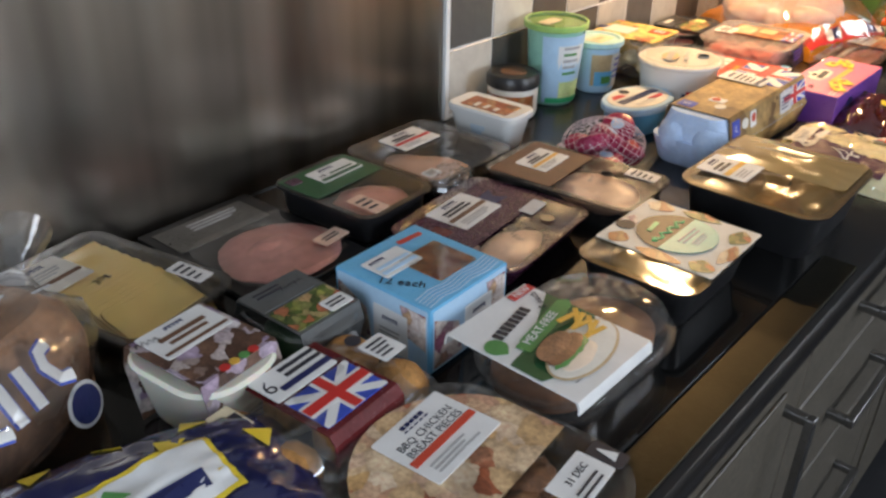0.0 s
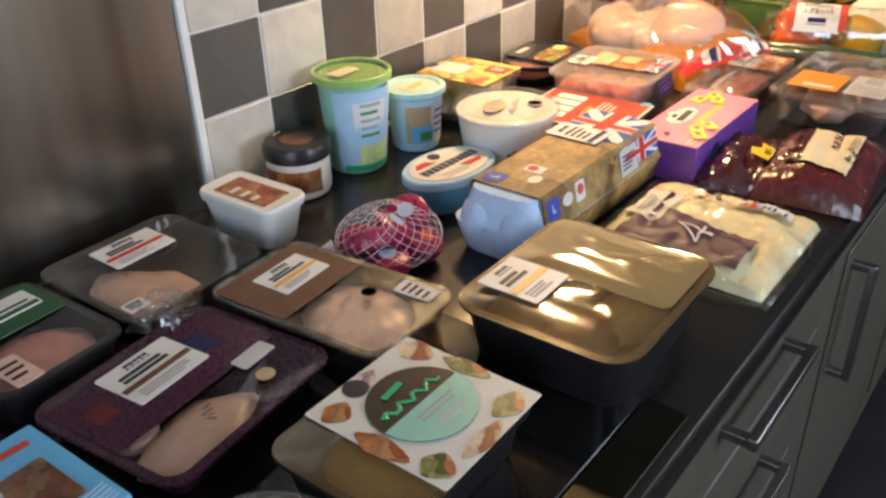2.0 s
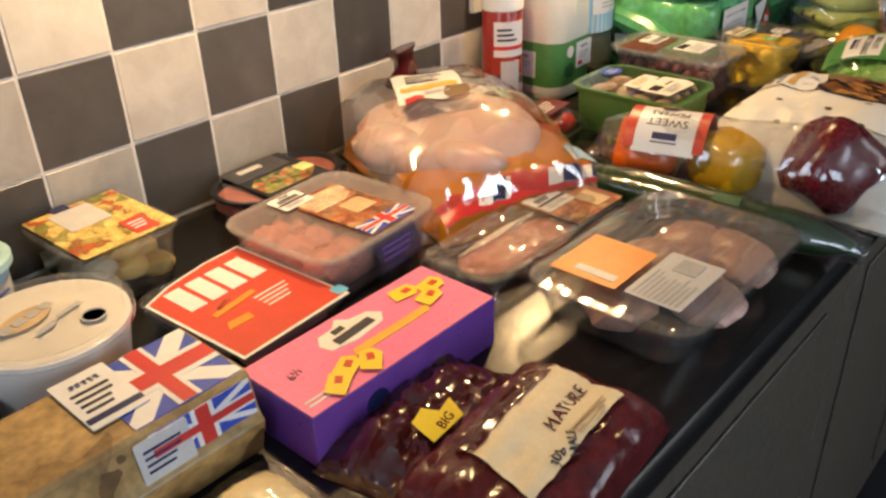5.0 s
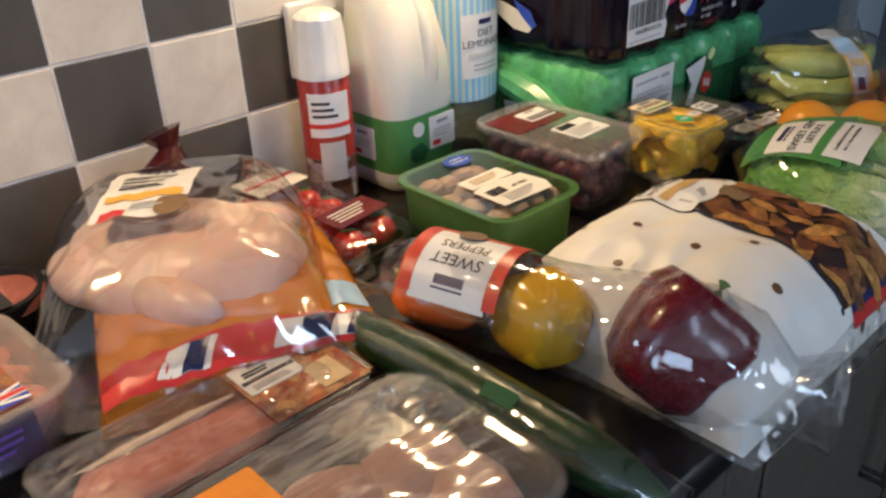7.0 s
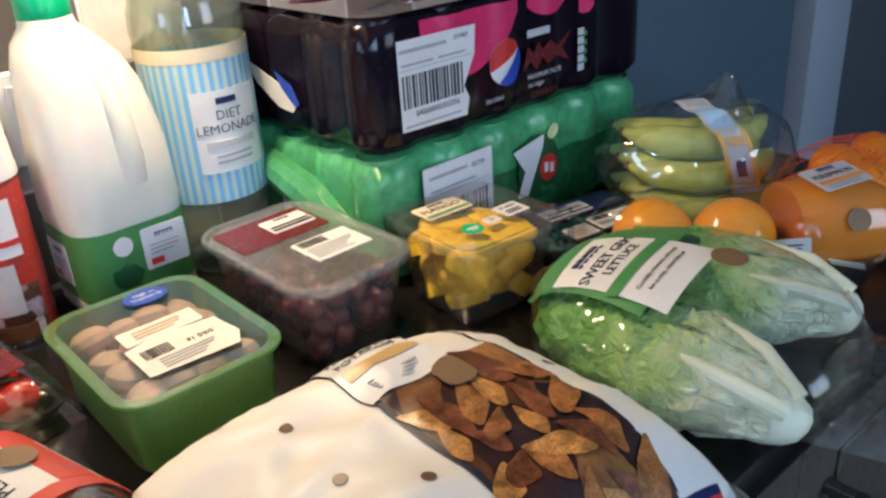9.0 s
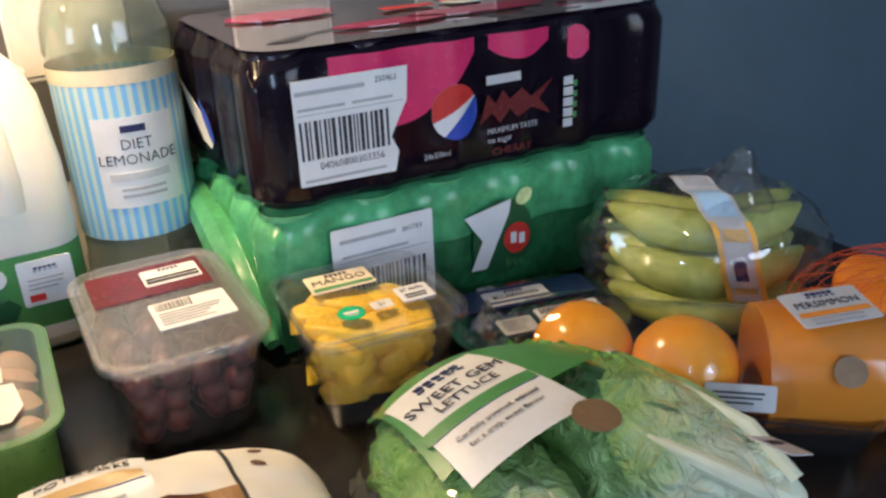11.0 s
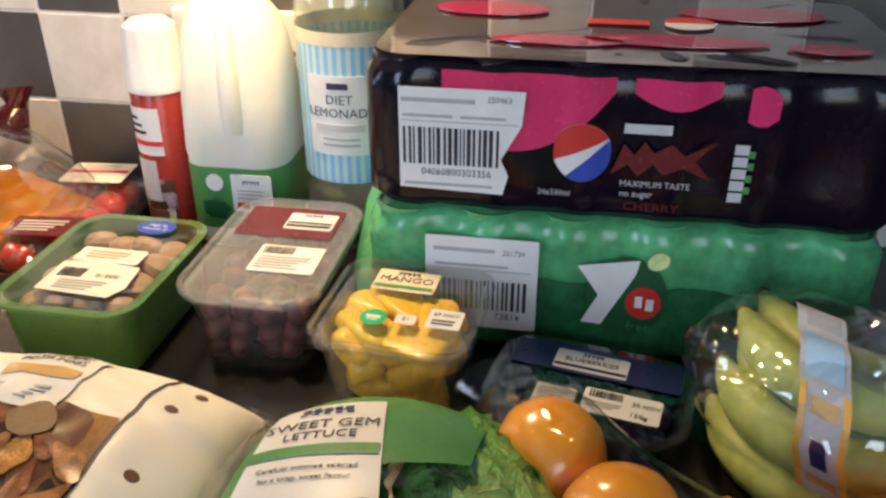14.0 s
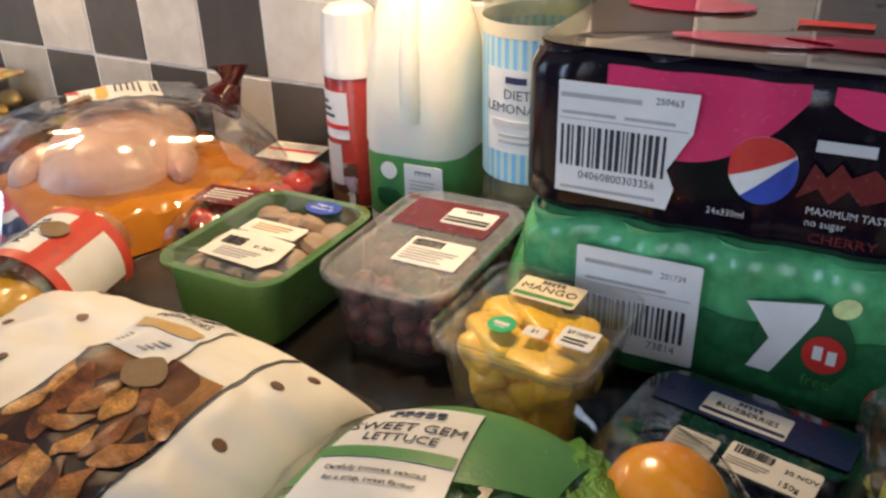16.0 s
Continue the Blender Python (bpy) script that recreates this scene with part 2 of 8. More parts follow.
M = {}
for key, colour, kw in (
    ("white", (0.72, 0.72, 0.71), dict(rough=0.4, vary=0.05, relief=0.05)),
    ("offwhite", (0.70, 0.67, 0.60), dict(rough=0.45, vary=0.08)),
    ("cream", (0.72, 0.62, 0.42), dict(rough=0.45, vary=0.08)),
    ("grey", (0.38, 0.38, 0.38), dict(rough=0.5)),
    ("pale_grey", (0.52, 0.52, 0.52), dict(rough=0.45, vary=0.06)),
    ("black", (0.012, 0.012, 0.013), dict(rough=0.35, relief=0.05)),
    ("ink", (0.02, 0.02, 0.03), dict(rough=0.5, relief=0)),
    ("red", (0.55, 0.030, 0.025), dict(rough=0.35, vary=0.06)),
    ("coral", (0.56, 0.065, 0.035), dict(rough=0.35, vary=0.06)),
    ("orange", (0.80, 0.28, 0.03), dict(rough=0.35, vary=0.08)),
    ("amber", (0.72, 0.40, 0.06), dict(rough=0.35, vary=0.08)),
    ("gold", (0.52, 0.34, 0.12), dict(rough=0.35, vary=0.08)),
    ("yellow", (0.80, 0.58, 0.04), dict(rough=0.35, vary=0.06)),
    ("green", (0.075, 0.25, 0.07), dict(rough=0.35, vary=0.08)),
    ("dark_green", (0.015, 0.085, 0.03), dict(rough=0.35, vary=0.08)),
    ("mint", (0.28, 0.58, 0.46), dict(rough=0.35, vary=0.08)),
    ("navy", (0.012, 0.018, 0.085), dict(rough=0.3, vary=0.1)),
    ("blue", (0.03, 0.07, 0.42), dict(rough=0.35)),
    ("sky", (0.13, 0.44, 0.70), dict(rough=0.3, vary=0.05)),
    ("pale_blue", (0.40, 0.60, 0.78), dict(rough=0.35, vary=0.06)),
    ("pink", (0.80, 0.20, 0.34), dict(rough=0.3, vary=0.05)),
    ("magenta", (0.62, 0.03, 0.13), dict(rough=0.25, vary=0.06)),
    ("violet", (0.15, 0.05, 0.29), dict(rough=0.3, vary=0.06)),
    ("plum", (0.055, 0.012, 0.035), dict(rough=0.28, vary=0.15)),
    ("maroon", (0.12, 0.016, 0.018), dict(rough=0.25, vary=0.15)),
    ("brown", (0.13, 0.06, 0.03), dict(rough=0.4, vary=0.2)),
    ("card", (0.44, 0.29, 0.12), dict(rough=0.55, vary=0.1)),
    ("tan", (0.50, 0.36, 0.20), dict(rough=0.5, vary=0.12)),
    ("pulp", (0.48, 0.62, 0.84), dict(rough=0.85, vary=0.12, relief=0.6, relief_scale=220)),
    ("ham", (0.62, 0.29, 0.25), dict(rough=0.35, vary=0.16, scale=60, sss=0.15)),
    ("ham_dark", (0.42, 0.20, 0.17), dict(rough=0.35, vary=0.2, scale=60)),
    ("ham_pale", (0.70, 0.46, 0.35), dict(rough=0.35, vary=0.14, scale=60)),
    ("roast", (0.24, 0.11, 0.055), dict(rough=0.4, vary=0.35, scale=70)),
    ("raw_chicken", (0.60, 0.36, 0.29), dict(rough=0.30, vary=0.12, scale=30, sss=0.2)),
    ("chicken_skin", (0.79, 0.53, 0.41), dict(rough=0.34, vary=0.13, scale=14, relief=0.25, relief_scale=110, sss=0.3)),
    ("mince", (0.50, 0.16, 0.12), dict(rough=0.4, vary=0.22, scale=120, relief=0.9, relief_scale=330)),
    ("pork", (0.58, 0.23, 0.18), dict(rough=0.33, vary=0.2, scale=35, sss=0.15)),
    ("fat", (0.80, 0.66, 0.52), dict(rough=0.35, vary=0.08)),
    ("cheese", (0.84, 0.58, 0.18), dict(rough=0.4, vary=0.06, sss=0.1)),
    ("white_cheese", (0.84, 0.72, 0.42), dict(rough=0.34, vary=0.14, scale=22, relief=0.5, relief_scale=34, sss=0.1)),
    ("breadcrumb", (0.40, 0.19, 0.055), dict(rough=0.75, vary=0.3, scale=120, relief=1.0, relief_scale=420)),
    ("crust", (0.30, 0.15, 0.075), dict(rough=0.6, vary=0.4, scale=60, relief=0.6, relief_scale=240)),
    ("brioche", (0.50, 0.26, 0.07), dict(rough=0.45, vary=0.2)),
    ("wax_red", (0.30, 0.014, 0.060), dict(rough=0.28, vary=0.2, scale=30)),
    ("pepper_red", (0.13, 0.005, 0.010), dict(rough=0.27, vary=0.2, scale=25, relief=0.05, coat=0.4)),
    ("pepper_yellow", (0.72, 0.40, 0.01), dict(rough=0.18, vary=0.1, scale=25, relief=0.05, coat=0.4)),
    ("pepper_orange", (0.70, 0.12, 0.01), dict(rough=0.18, vary=0.1, scale=25, relief=0.05, coat=0.4)),
    ("stalk", (0.12, 0.20, 0.04), dict(rough=0.5)),
    ("cucumber", (0.014, 0.045, 0.010), dict(rough=0.35, vary=0.35, scale=50, relief=0.4, relief_scale=120)),
    ("tomato", (0.56, 0.028, 0.012), dict(rough=0.16, vary=0.12, scale=30, relief=0.03, coat=0.4)),
    ("mushroom", (0.44, 0.31, 0.20), dict(rough=0.6, vary=0.16, scale=50)),
    ("grape", (0.085, 0.016, 0.024), dict(rough=0.38, vary=0.55, scale=30, relief=0.1)),
    ("mango", (0.90, 0.56, 0.02), dict(rough=0.28, vary=0.1, scale=40, sss=0.1)),
    ("blueberry", (0.018, 0.02, 0.06), dict(rough=0.5, vary=0.4)),
    ("banana", (0.52, 0.60, 0.15), dict(rough=0.42, vary=0.22, scale=16)),
    ("clementine", (0.88, 0.27, 0.010), dict(rough=0.38, vary=0.1, scale=25, relief=0.7, relief_scale=420)),
    ("persimmon", (0.90, 0.36, 0.015), dict(rough=0.22, vary=0.12, scale=20, relief=0.05, coat=0.3)),
    ("calyx", (0.22, 0.20, 0.06), dict(rough=0.6)),
    ("lettuce_pale", (0.60, 0.70, 0.30), dict(rough=0.4, vary=0.25, scale=28, relief=0.4, relief_scale=90)),
    ("lettuce_heart", (0.78, 0.80, 0.58), dict(rough=0.4, vary=0.1, scale=28)),
    ("potato", (0.50, 0.36, 0.16), dict(rough=0.6, vary=0.2, scale=40)),
    ("milk_plastic", (0.78, 0.76, 0.66), dict(rough=0.36, vary=0.03, relief=0.03, sss=0.4)),
    ("cap_green", (0.02, 0.42, 0.17), dict(rough=0.3)),
    ("punnet_green", (0.080, 0.19, 0.050), dict(rough=0.3, vary=0.08)),
    ("can_red", (0.32, 0.032, 0.022), dict(rough=0.25, vary=0.08)),
    ("can_black", (0.012, 0.008, 0.014), dict(rough=0.22, vary=0.2, spec=0.25)),
    ("can_green", (0.085, 0.33, 0.135), dict(rough=0.2, vary=0.2, scale=16, coat=0.5)),
    ("can_green_deep", (0.028, 0.135, 0.050), dict(rough=0.24, vary=0.3, scale=14, relief=0.08, spec=0.4)),
    ("grout", (0.66, 0.64, 0.60), dict(rough=0.8, relief=0.4)),
    ("paint_blue", (0.095, 0.138, 0.172), dict(rough=0.7, vary=0.06, scale=6)),
    ("paint_frame", (0.42, 0.45, 0.48), dict(rough=0.45, vary=0.04)),
    ("paint_door", (0.10, 0.11, 0.12), dict(rough=0.5, vary=0.06, scale=6)),
    ("paint_wall", (0.45, 0.44, 0.42), dict(rough=0.8, vary=0.06, scale=6)),
    ("paint_ceiling", (0.75, 0.74, 0.72), dict(rough=0.85, vary=0.04, scale=6)),
    ("dark_fabric", (0.018, 0.018, 0.022), dict(rough=0.9, vary=0.2, relief=0.5)),
    ("floor", (0.020, 0.020, 0.022), dict(rough=0.45, vary=0.25, scale=8)),
    ("chrome", (0.62, 0.62, 0.62), dict(rough=0.22, metal=1.0, relief=0.03)),
    ("dark_metal", (0.26, 0.25, 0.24), dict(rough=0.30, metal=1.0)),
    ("bag_print_white", (0.80, 0.77, 0.70), dict(rough=0.46, vary=0.05, scale=12, relief=0.6, relief_scale=18)),
    ("socket_white", (0.72, 0.72, 0.70), dict(rough=0.3, vary=0.02)),
):
    M[key] = plain(key, colour, **kw)
M["glass_hob"] = plain("glass_hob", (0.006, 0.006, 0.006), 0.07, vary=0.2, relief=0.0)
M["film"] = film("film", rough=0.09, wrinkle=0.6, scale=40, ior=1.8)
# clear lid film; mirrored warm lamp light is put into its gold tint and body
M["sheen_lid"] = film("sheen_lid", tint=(0.92, 0.80, 0.58), rough=0.12, wrinkle=0.4, scale=20, body=0.22, body_colour=(0.42, 0.28, 0.12), ior=1.85)
M["film_tight"] = film("film_tight", rough=0.08, wrinkle=0.34, scale=26, ior=1.75)
M["film_crinkle"] = film("film_crinkle", rough=0.07, wrinkle=1.0, scale=42, ior=1.72, body=0.012)
M["film_bag"] = film("film_bag", rough=0.06, wrinkle=0.9, scale=34, ior=1.42)
M["film_wrap"] = film("film_wrap", tint=(0.96, 0.96, 0.96), rough=0.09, wrinkle=0.9, scale=20, ior=2.0)
M["cola_film"] = plain("cola_film", (0.007, 0.004, 0.009), 0.16, vary=0.25, scale=30, relief=0.12, relief_scale=45, spec=0.28)
M["lime_film"] = plain("lime_film", (0.085, 0.33, 0.135), 0.22, vary=0.30, scale=12, relief=0.15, relief_scale=45, spec=0.4)
M["maroon_wrap"] = plain("maroon_wrap", (0.085, 0.011, 0.012), 0.2, vary=0.3, scale=20, relief=0.7, relief_scale=60, coat=0.3)
M["lemonade"] = film("lemonade", tint=(0.80, 0.84, 0.77), rough=0.06, wrinkle=0.04, scale=12, body=0.16, body_colour=(0.45, 0.50, 0.44), ior=1.5)
M["top_film"] = plain("top_film", (0.060, 0.044, 0.040), 0.09, vary=0.25, scale=12, relief=0.06, relief_scale=25, spec=0.9, coat=0.8)
M["purple_print"] = plain("purple_print", (0.060, 0.018, 0.050), 0.45, relief=0.0)
M["clear_plastic"] = film("clear_plastic", tint=(0.975, 0.975, 0.97), rough=0.07, wrinkle=0.06, scale=14, body=0.03)
M["smoky_plastic"] = film("smoky_plastic", tint=(0.62, 0.60, 0.58), rough=0.10, wrinkle=0.06, scale=20, body=0.06, body_colour=(0.2, 0.2, 0.2))
M["maroon_film"] = film("maroon_film", tint=(0.20, 0.03, 0.03), rough=0.14, wrinkle=0.8, scale=40, body=0.55, body_colour=(0.10, 0.012, 0.014), ior=1.6)
M["navy_film"] = film("navy_film", tint=(0.1, 0.1, 0.2), rough=0.12, wrinkle=0.6, scale=35, body=0.9, body_colour=(0.012, 0.016, 0.075), ior=1.6)
M["amber_film"] = film("amber_film", tint=(0.8, 0.35, 0.05), rough=0.12, wrinkle=0.6, scale=30, body=0.75, body_colour=(0.80, 0.30, 0.02), ior=1.55)
M["red_net"] = plain("red_net", (0.60, 0.10, 0.03), 0.4, relief=0)
M["white_net"] = plain("white_net", (0.72, 0.60, 0.60), 0.4, relief=0)
M["lettuce"] = leaf_material()
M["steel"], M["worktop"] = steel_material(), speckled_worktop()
M["film_streak"] = film("film_streak", rough=0.10, wrinkle=1.0, scale=30, body=0.10, body_colour=(0.80, 0.74, 0.64), ior=2.1, stretch=(0.35, 1.6, 1))
M["tray_frost"] = film("tray_frost", rough=0.24, wrinkle=0.12, scale=24, body=0.20, body_colour=(0.60, 0.50, 0.46), ior=1.6)
M["dim_print"] = film("dim_print", rough=0.2, wrinkle=0.1, scale=20, body=0.55, body_colour=(0.07, 0.05, 0.12), ior=1.5)
M["lid_frost"] = film("lid_frost", rough=0.22, wrinkle=0.15, scale=30, body=0.16, body_colour=(0.70, 0.68, 0.66), ior=1.7)
M["bread_film"] = film("bread_film", rough=0.12, wrinkle=1.0, scale=30, body=0.05, body_colour=(0.62, 0.56, 0.52), ior=1.7)
M["magenta_film"] = film("magenta_film", tint=(0.7, 0.1, 0.25), rough=0.08, wrinkle=0.2, scale=20, body=0.7, body_colour=(0.50, 0.02, 0.11), ior=1.8)
M["lime_foil"] = plain("lime_foil", (0.30, 0.52, 0.14), 0.35, relief=0.1)
M["turquoise"] = plain("turquoise", (0.38, 0.60, 0.60), 0.35, relief=0.1)
M["dark_brown"] = plain("dark_brown", (0.030, 0.020, 0.014), 0.4, relief=0.0)
M["seal_brown"] = plain("seal_brown", (0.20, 0.125, 0.060), 0.5)
M["slate"] = plain("slate", (0.085, 0.09, 0.09), 0.4)
M["trim_metal"] = plain("trim_metal", (0.040, 0.036, 0.025), 0.40, metal=1.0, vary=0.15, scale=25, relief=0.1)
M["cabinet"] = wood_material("cabinet_wood", (0.050, 0.042, 0.032), (0.118, 0.100, 0.075))
M["tile_dark"] = tile_material("tile_dark", (0.054, 0.051, 0.048), (0.100, 0.093, 0.086))
M["tile_light"] = tile_material("tile_light", (0.34, 0.32, 0.28), (0.62, 0.59, 0.53))
M["stripes"] = stripe_material("stripes", (0.22, 0.50, 0.78), (0.55, 0.66, 0.60), 6.05)
M["photo_roast"] = photo("photo_roast", [(0.0, (0.30, 0.06, 0.02)), (0.35, (0.46, 0.16, 0.05)), (0.6, (0.52, 0.28, 0.12)), (1.0, (0.12, 0.03, 0.02))], 75)
M["photo_choc"] = photo("photo_choc", [(0.0, (0.07, 0.03, 0.02)), (0.4, (0.16, 0.08, 0.05)), (0.6, (0.60, 0.52, 0.50)), (0.8, (0.30, 0.20, 0.34)), (1.0, (0.78, 0.74, 0.72))], 70)
M["photo_bbq"] = photo("photo_bbq", [(0.0, (0.62, 0.40, 0.20)), (0.4, (0.80, 0.62, 0.44)), (0.62, (0.40, 0.10, 0.04)), (0.8, (0.78, 0.58, 0.38)), (1.0, (0.62, 0.36, 0.14))], 55)
M["photo_salad"] = photo("photo_salad", [(0.0, (0.45, 0.05, 0.02)), (0.2, (0.55, 0.42, 0.20)), (0.45, (0.10, 0.16, 0.03)), (0.7, (0.05, 0.08, 0.02)), (1.0, (0.40, 0.40, 0.10))], 110)
M["photo_pasta"] = photo("photo_pasta", [(0.0, (0.80, 0.62, 0.20)), (0.45, (0.72, 0.52, 0.15)), (0.75, (0.20, 0.22, 0.05)), (1.0, (0.50, 0.10, 0.03))], 75)
M["photo_berry"] = photo("photo_berry", [(0.0, (0.70, 0.56, 0.60)), (0.4, (0.80, 0.76, 0.74)), (0.75, (0.32, 0.12, 0.16)), (1.0, (0.20, 0.08, 0.10))], 60)
M["photo_lattice"] = photo("photo_lattice", [(0.0, (0.75, 0.62, 0.55)), (0.4, (0.82, 0.72, 0.66)), (0.7, (0.28, 0.06, 0.14)), (1.0, (0.60, 0.40, 0.22))], 70)
for key, colour in (("wedge_gold", (0.40, 0.19, 0.045)), ("wedge_brown", (0.15, 0.050, 0.018)), ("wedge_ochre", (0.27, 0.11, 0.028))):
    M[key] = plain(key, colour, 0.35, vary=0.6, scale=90, relief=0.0)
M["photo_potato"] = photo("photo_potato", [(0.0, (0.02, 0.015, 0.02)), (0.35, (0.06, 0.022, 0.015)), (0.6, (0.16, 0.06, 0.02)), (0.8, (0.40, 0.20, 0.05)), (1.0, (0.10, 0.03, 0.02))], 40, stretch=(1, 0.55, 1))
M["photo_salmon"] = photo("photo_salmon", [(0.0, (0.78, 0.27, 0.02)), (0.5, (0.84, 0.34, 0.03)), (1.0, (0.88, 0.42, 0.06))], 30)
M["photo_wheat"] = photo("photo_wheat", [(0.0, (0.16, 0.085, 0.03)), (0.4, (0.42, 0.27, 0.10)), (1.0, (0.50, 0.33, 0.13))], 26)

# ---- building helpers ----
def part(name, bm, material, parent=None, label="", m=None, smooth=35):
    """Links a bmesh as one mesh object under a thing or a part."""
    bmesh.ops.recalc_face_normals(bm, faces=bm.faces)
    me = bpy.data.meshes.new(name)
    bm.to_mesh(me)
    bm.free()
    return mesh_part(name, me, material, parent, label, m, smooth)


def mesh_part(name, me, material, parent=None, label="", m=None, smooth=35):
    me.materials.append(M[material] if isinstance(material, str) else material)
    if smooth:
        me.polygons.foreach_set("use_smooth", [True] * len(me.polygons))
        me.set_sharp_from_angle(angle=radians(smooth))
    ob = new(name, me)
    if parent is not None:
        ob.parent = parent
    if m is not None:
        ob.matrix_basis = m
    if label:
        ob["label"] = label
    return ob


def thing(name, x, y, z, rz, label, category, group=""):
    """An Empty at the base of a thing."""
    ob = new(name)
    ob.empty_display_size = 0.02
    ob.matrix_basis = pose(x, y, z, 0, 0, rz)
    return tagged(ob, label, category, group)


def rr(w, d, r, n=4):
    """The outline of a rounded rectangle, as (x, y)."""
    r = max(1e-4, min(r, w / 2 - 1e-4, d / 2 - 1e-4))
    out = []
    for cx, cy, a0 in ((w / 2 - r, d / 2 - r, 0), (-w / 2 + r, d / 2 - r, 90), (-w / 2 + r, -d / 2 + r, 180), (w / 2 - r, -d / 2 + r, 270)):
        for k in range(n + 1):
            a = radians(a0 + 90 * k / n)
            out.append((cx + r * math.cos(a), cy + r * math.sin(a)))
    return out


def loft(loops, cap0=True, cap1=True, bm=None, closed=False):
    """Skins rings of points."""
    bm = bm or bmesh.new()
    rings = [[bm.verts.new(p) for p in loop] for loop in loops]
    n = len(rings[0])
    pairs = list(zip(rings, rings[1:])) + ([(rings[-1], rings[0])] if closed else [])
    for a, b in pairs:
        for k in range(n):
            bm.faces.new((a[k], a[(k + 1) % n], b[(k + 1) % n], b[k]))
    if not closed and cap0:
        bm.faces.new(rings[0][::-1])
    if not closed and cap1:
        bm.faces.new(rings[-1])
    return bm


def stack(levels, n=4, bm=None, cap0=True, cap1=True):
    """A solid from levels (z, w, d, r[, dx, dy])."""
    return loft([[(x + (lv[4] if len(lv) > 4 else 0), y + (lv[5] if len(lv) > 5 else 0), lv[0]) for x, y in rr(lv[1], lv[2], lv[3], n)] for lv in levels], cap0, cap1, bm)


def block(w, d, h, r=0.002, edge=0.0015, z=0.0, n=3):
    """A box with rounded upright corners and eased edges."""
    e = min(edge, h / 3)
    return stack([(z, w - 2 * e, d - 2 * e, r), (z + e, w, d, r), (z + h - e, w, d, r), (z + h, w - 2 * e, d - 2 * e, r)], n)


def lathe(profile, n=32, bm=None, cap0=True, cap1=True, squash=1.0):
    return loft([[(r * math.cos(2 * math.pi * k / n), squash * r * math.sin(2 * math.pi * k / n), z) for k in range(n)] for r, z in profile], cap0, cap1, bm)


def blob(rx, ry, rz, seed=0, amp=0.12, freq=2.0, sub=3, at=(0, 0, 0), bm=None, flat=None):
    """A lumpy rounded body; flat cuts its underside level."""
    b = bmesh.new()
    bmesh.ops.create_icosphere(b, subdivisions=sub, radius=1)
    for v in b.verts:
        q = v.co * freq + Vector((seed * 7.3, seed * 3.1, seed * 1.7))
        k = 1 + amp * noise.noise(q) + amp * 0.4 * noise.noise(q * 2.7)
        v.co = Vector((v.co.x * rx * k, v.co.y * ry * k, v.co.z * rz * k))
        if flat is not None:
            v.co.z = max(v.co.z, flat)
        v.co += Vector(at)
    if bm is None:
        return b
    me = bpy.data.meshes.new("tmp")
    b.to_mesh(me)
    b.free()
    bm.from_mesh(me)
    bpy.data.meshes.remove(me)
    return bm


def pillow_z(u, v, h, seed, amp, pinch):
    """The height of a soft bag at (u, v), each from -1 to 1."""
    f = (max(0, 1 - abs(u) ** 3.2) * max(0, 1 - abs(v) ** 3.2)) ** pinch
    q = Vector((u * 2.2 + seed * 5.1, v * 2.2, seed * 2.3))
    cr = noise.noise(q) * 0.6 + (0.5 - abs(noise.noise(q * 2.3))) * 0.9
    return max(0.0012, h * f + amp * cr * (0.3 + f))


def pillow(w, d, h, seed=0, amp=0.004, n=28, pinch=0.5):
    """A soft bag lying flat: a closed cushion with creases, its seams at the edges."""
    bm = bmesh.new()
    top, bot = [], []
    for j in range(n + 1):
        v = j / n * 2 - 1
        rowt, rowb = [], []
        for i in range(n + 1):
            u = i / n * 2 - 1
            edge = i in (0, n) or j in (0, n)
            rowt.append(bm.verts.new((u * w / 2, v * d / 2, pillow_z(u, v, h, seed, amp, pinch))))
            rowb.append(rowt[-1] if edge else bm.verts.new((u * w / 2, v * d / 2, 0.0005)))
        top.append(rowt)
        bot.append(rowb)
    for rows, flip in ((top, False), (bot, True)):
        for j in range(n):
            for i in range(n):
                q = [rows[j][i], rows[j][i + 1], rows[j + 1][i + 1], rows[j + 1][i]]
                if len(set(q)) == 4:
                    try:
                        bm.faces.new(q[::-1] if flip else q)
                    except ValueError:
                        pass
    return bm


def patch(pts, n=14):
    """A finely divided flat quad through four corners, for draping."""
    a, b, c, d = (Vector((*p, 0)) for p in pts)
    bm = bmesh.new()
    grid = [[bm.verts.new((a.lerp(b, i / n)).lerp(d.lerp(c, i / n), j / n)) for i in range(n + 1)] for j in range(n + 1)]
    for j in range(n):
        for i in range(n):
            bm.faces.new((grid[j][i], grid[j][i + 1], grid[j + 1][i + 1], grid[j + 1][i]))
    return bm


def drape(ob, bag, lift):
    """Lays flat print on a bag (w, d, h, seed, amp, pinch, its pose in the thing)."""
    w, d, h, seed, amp, pinch, bm_ = bag
    m = ob.matrix_basis.copy()
    up = ob.parent
    while up is not None and up.type == "MESH":
        m = up.matrix_basis @ m
        up = up.parent
    to = bm_.inverted() @ m
    back = to.inverted()
    for v in ob.data.vertices:
        p = to @ v.co
        v.co = back @ Vector((p.x, p.y, pillow_z(p.x / (w / 2), p.y / (d / 2), h, seed, amp, pinch) + lift + v.co.z))
    return ob


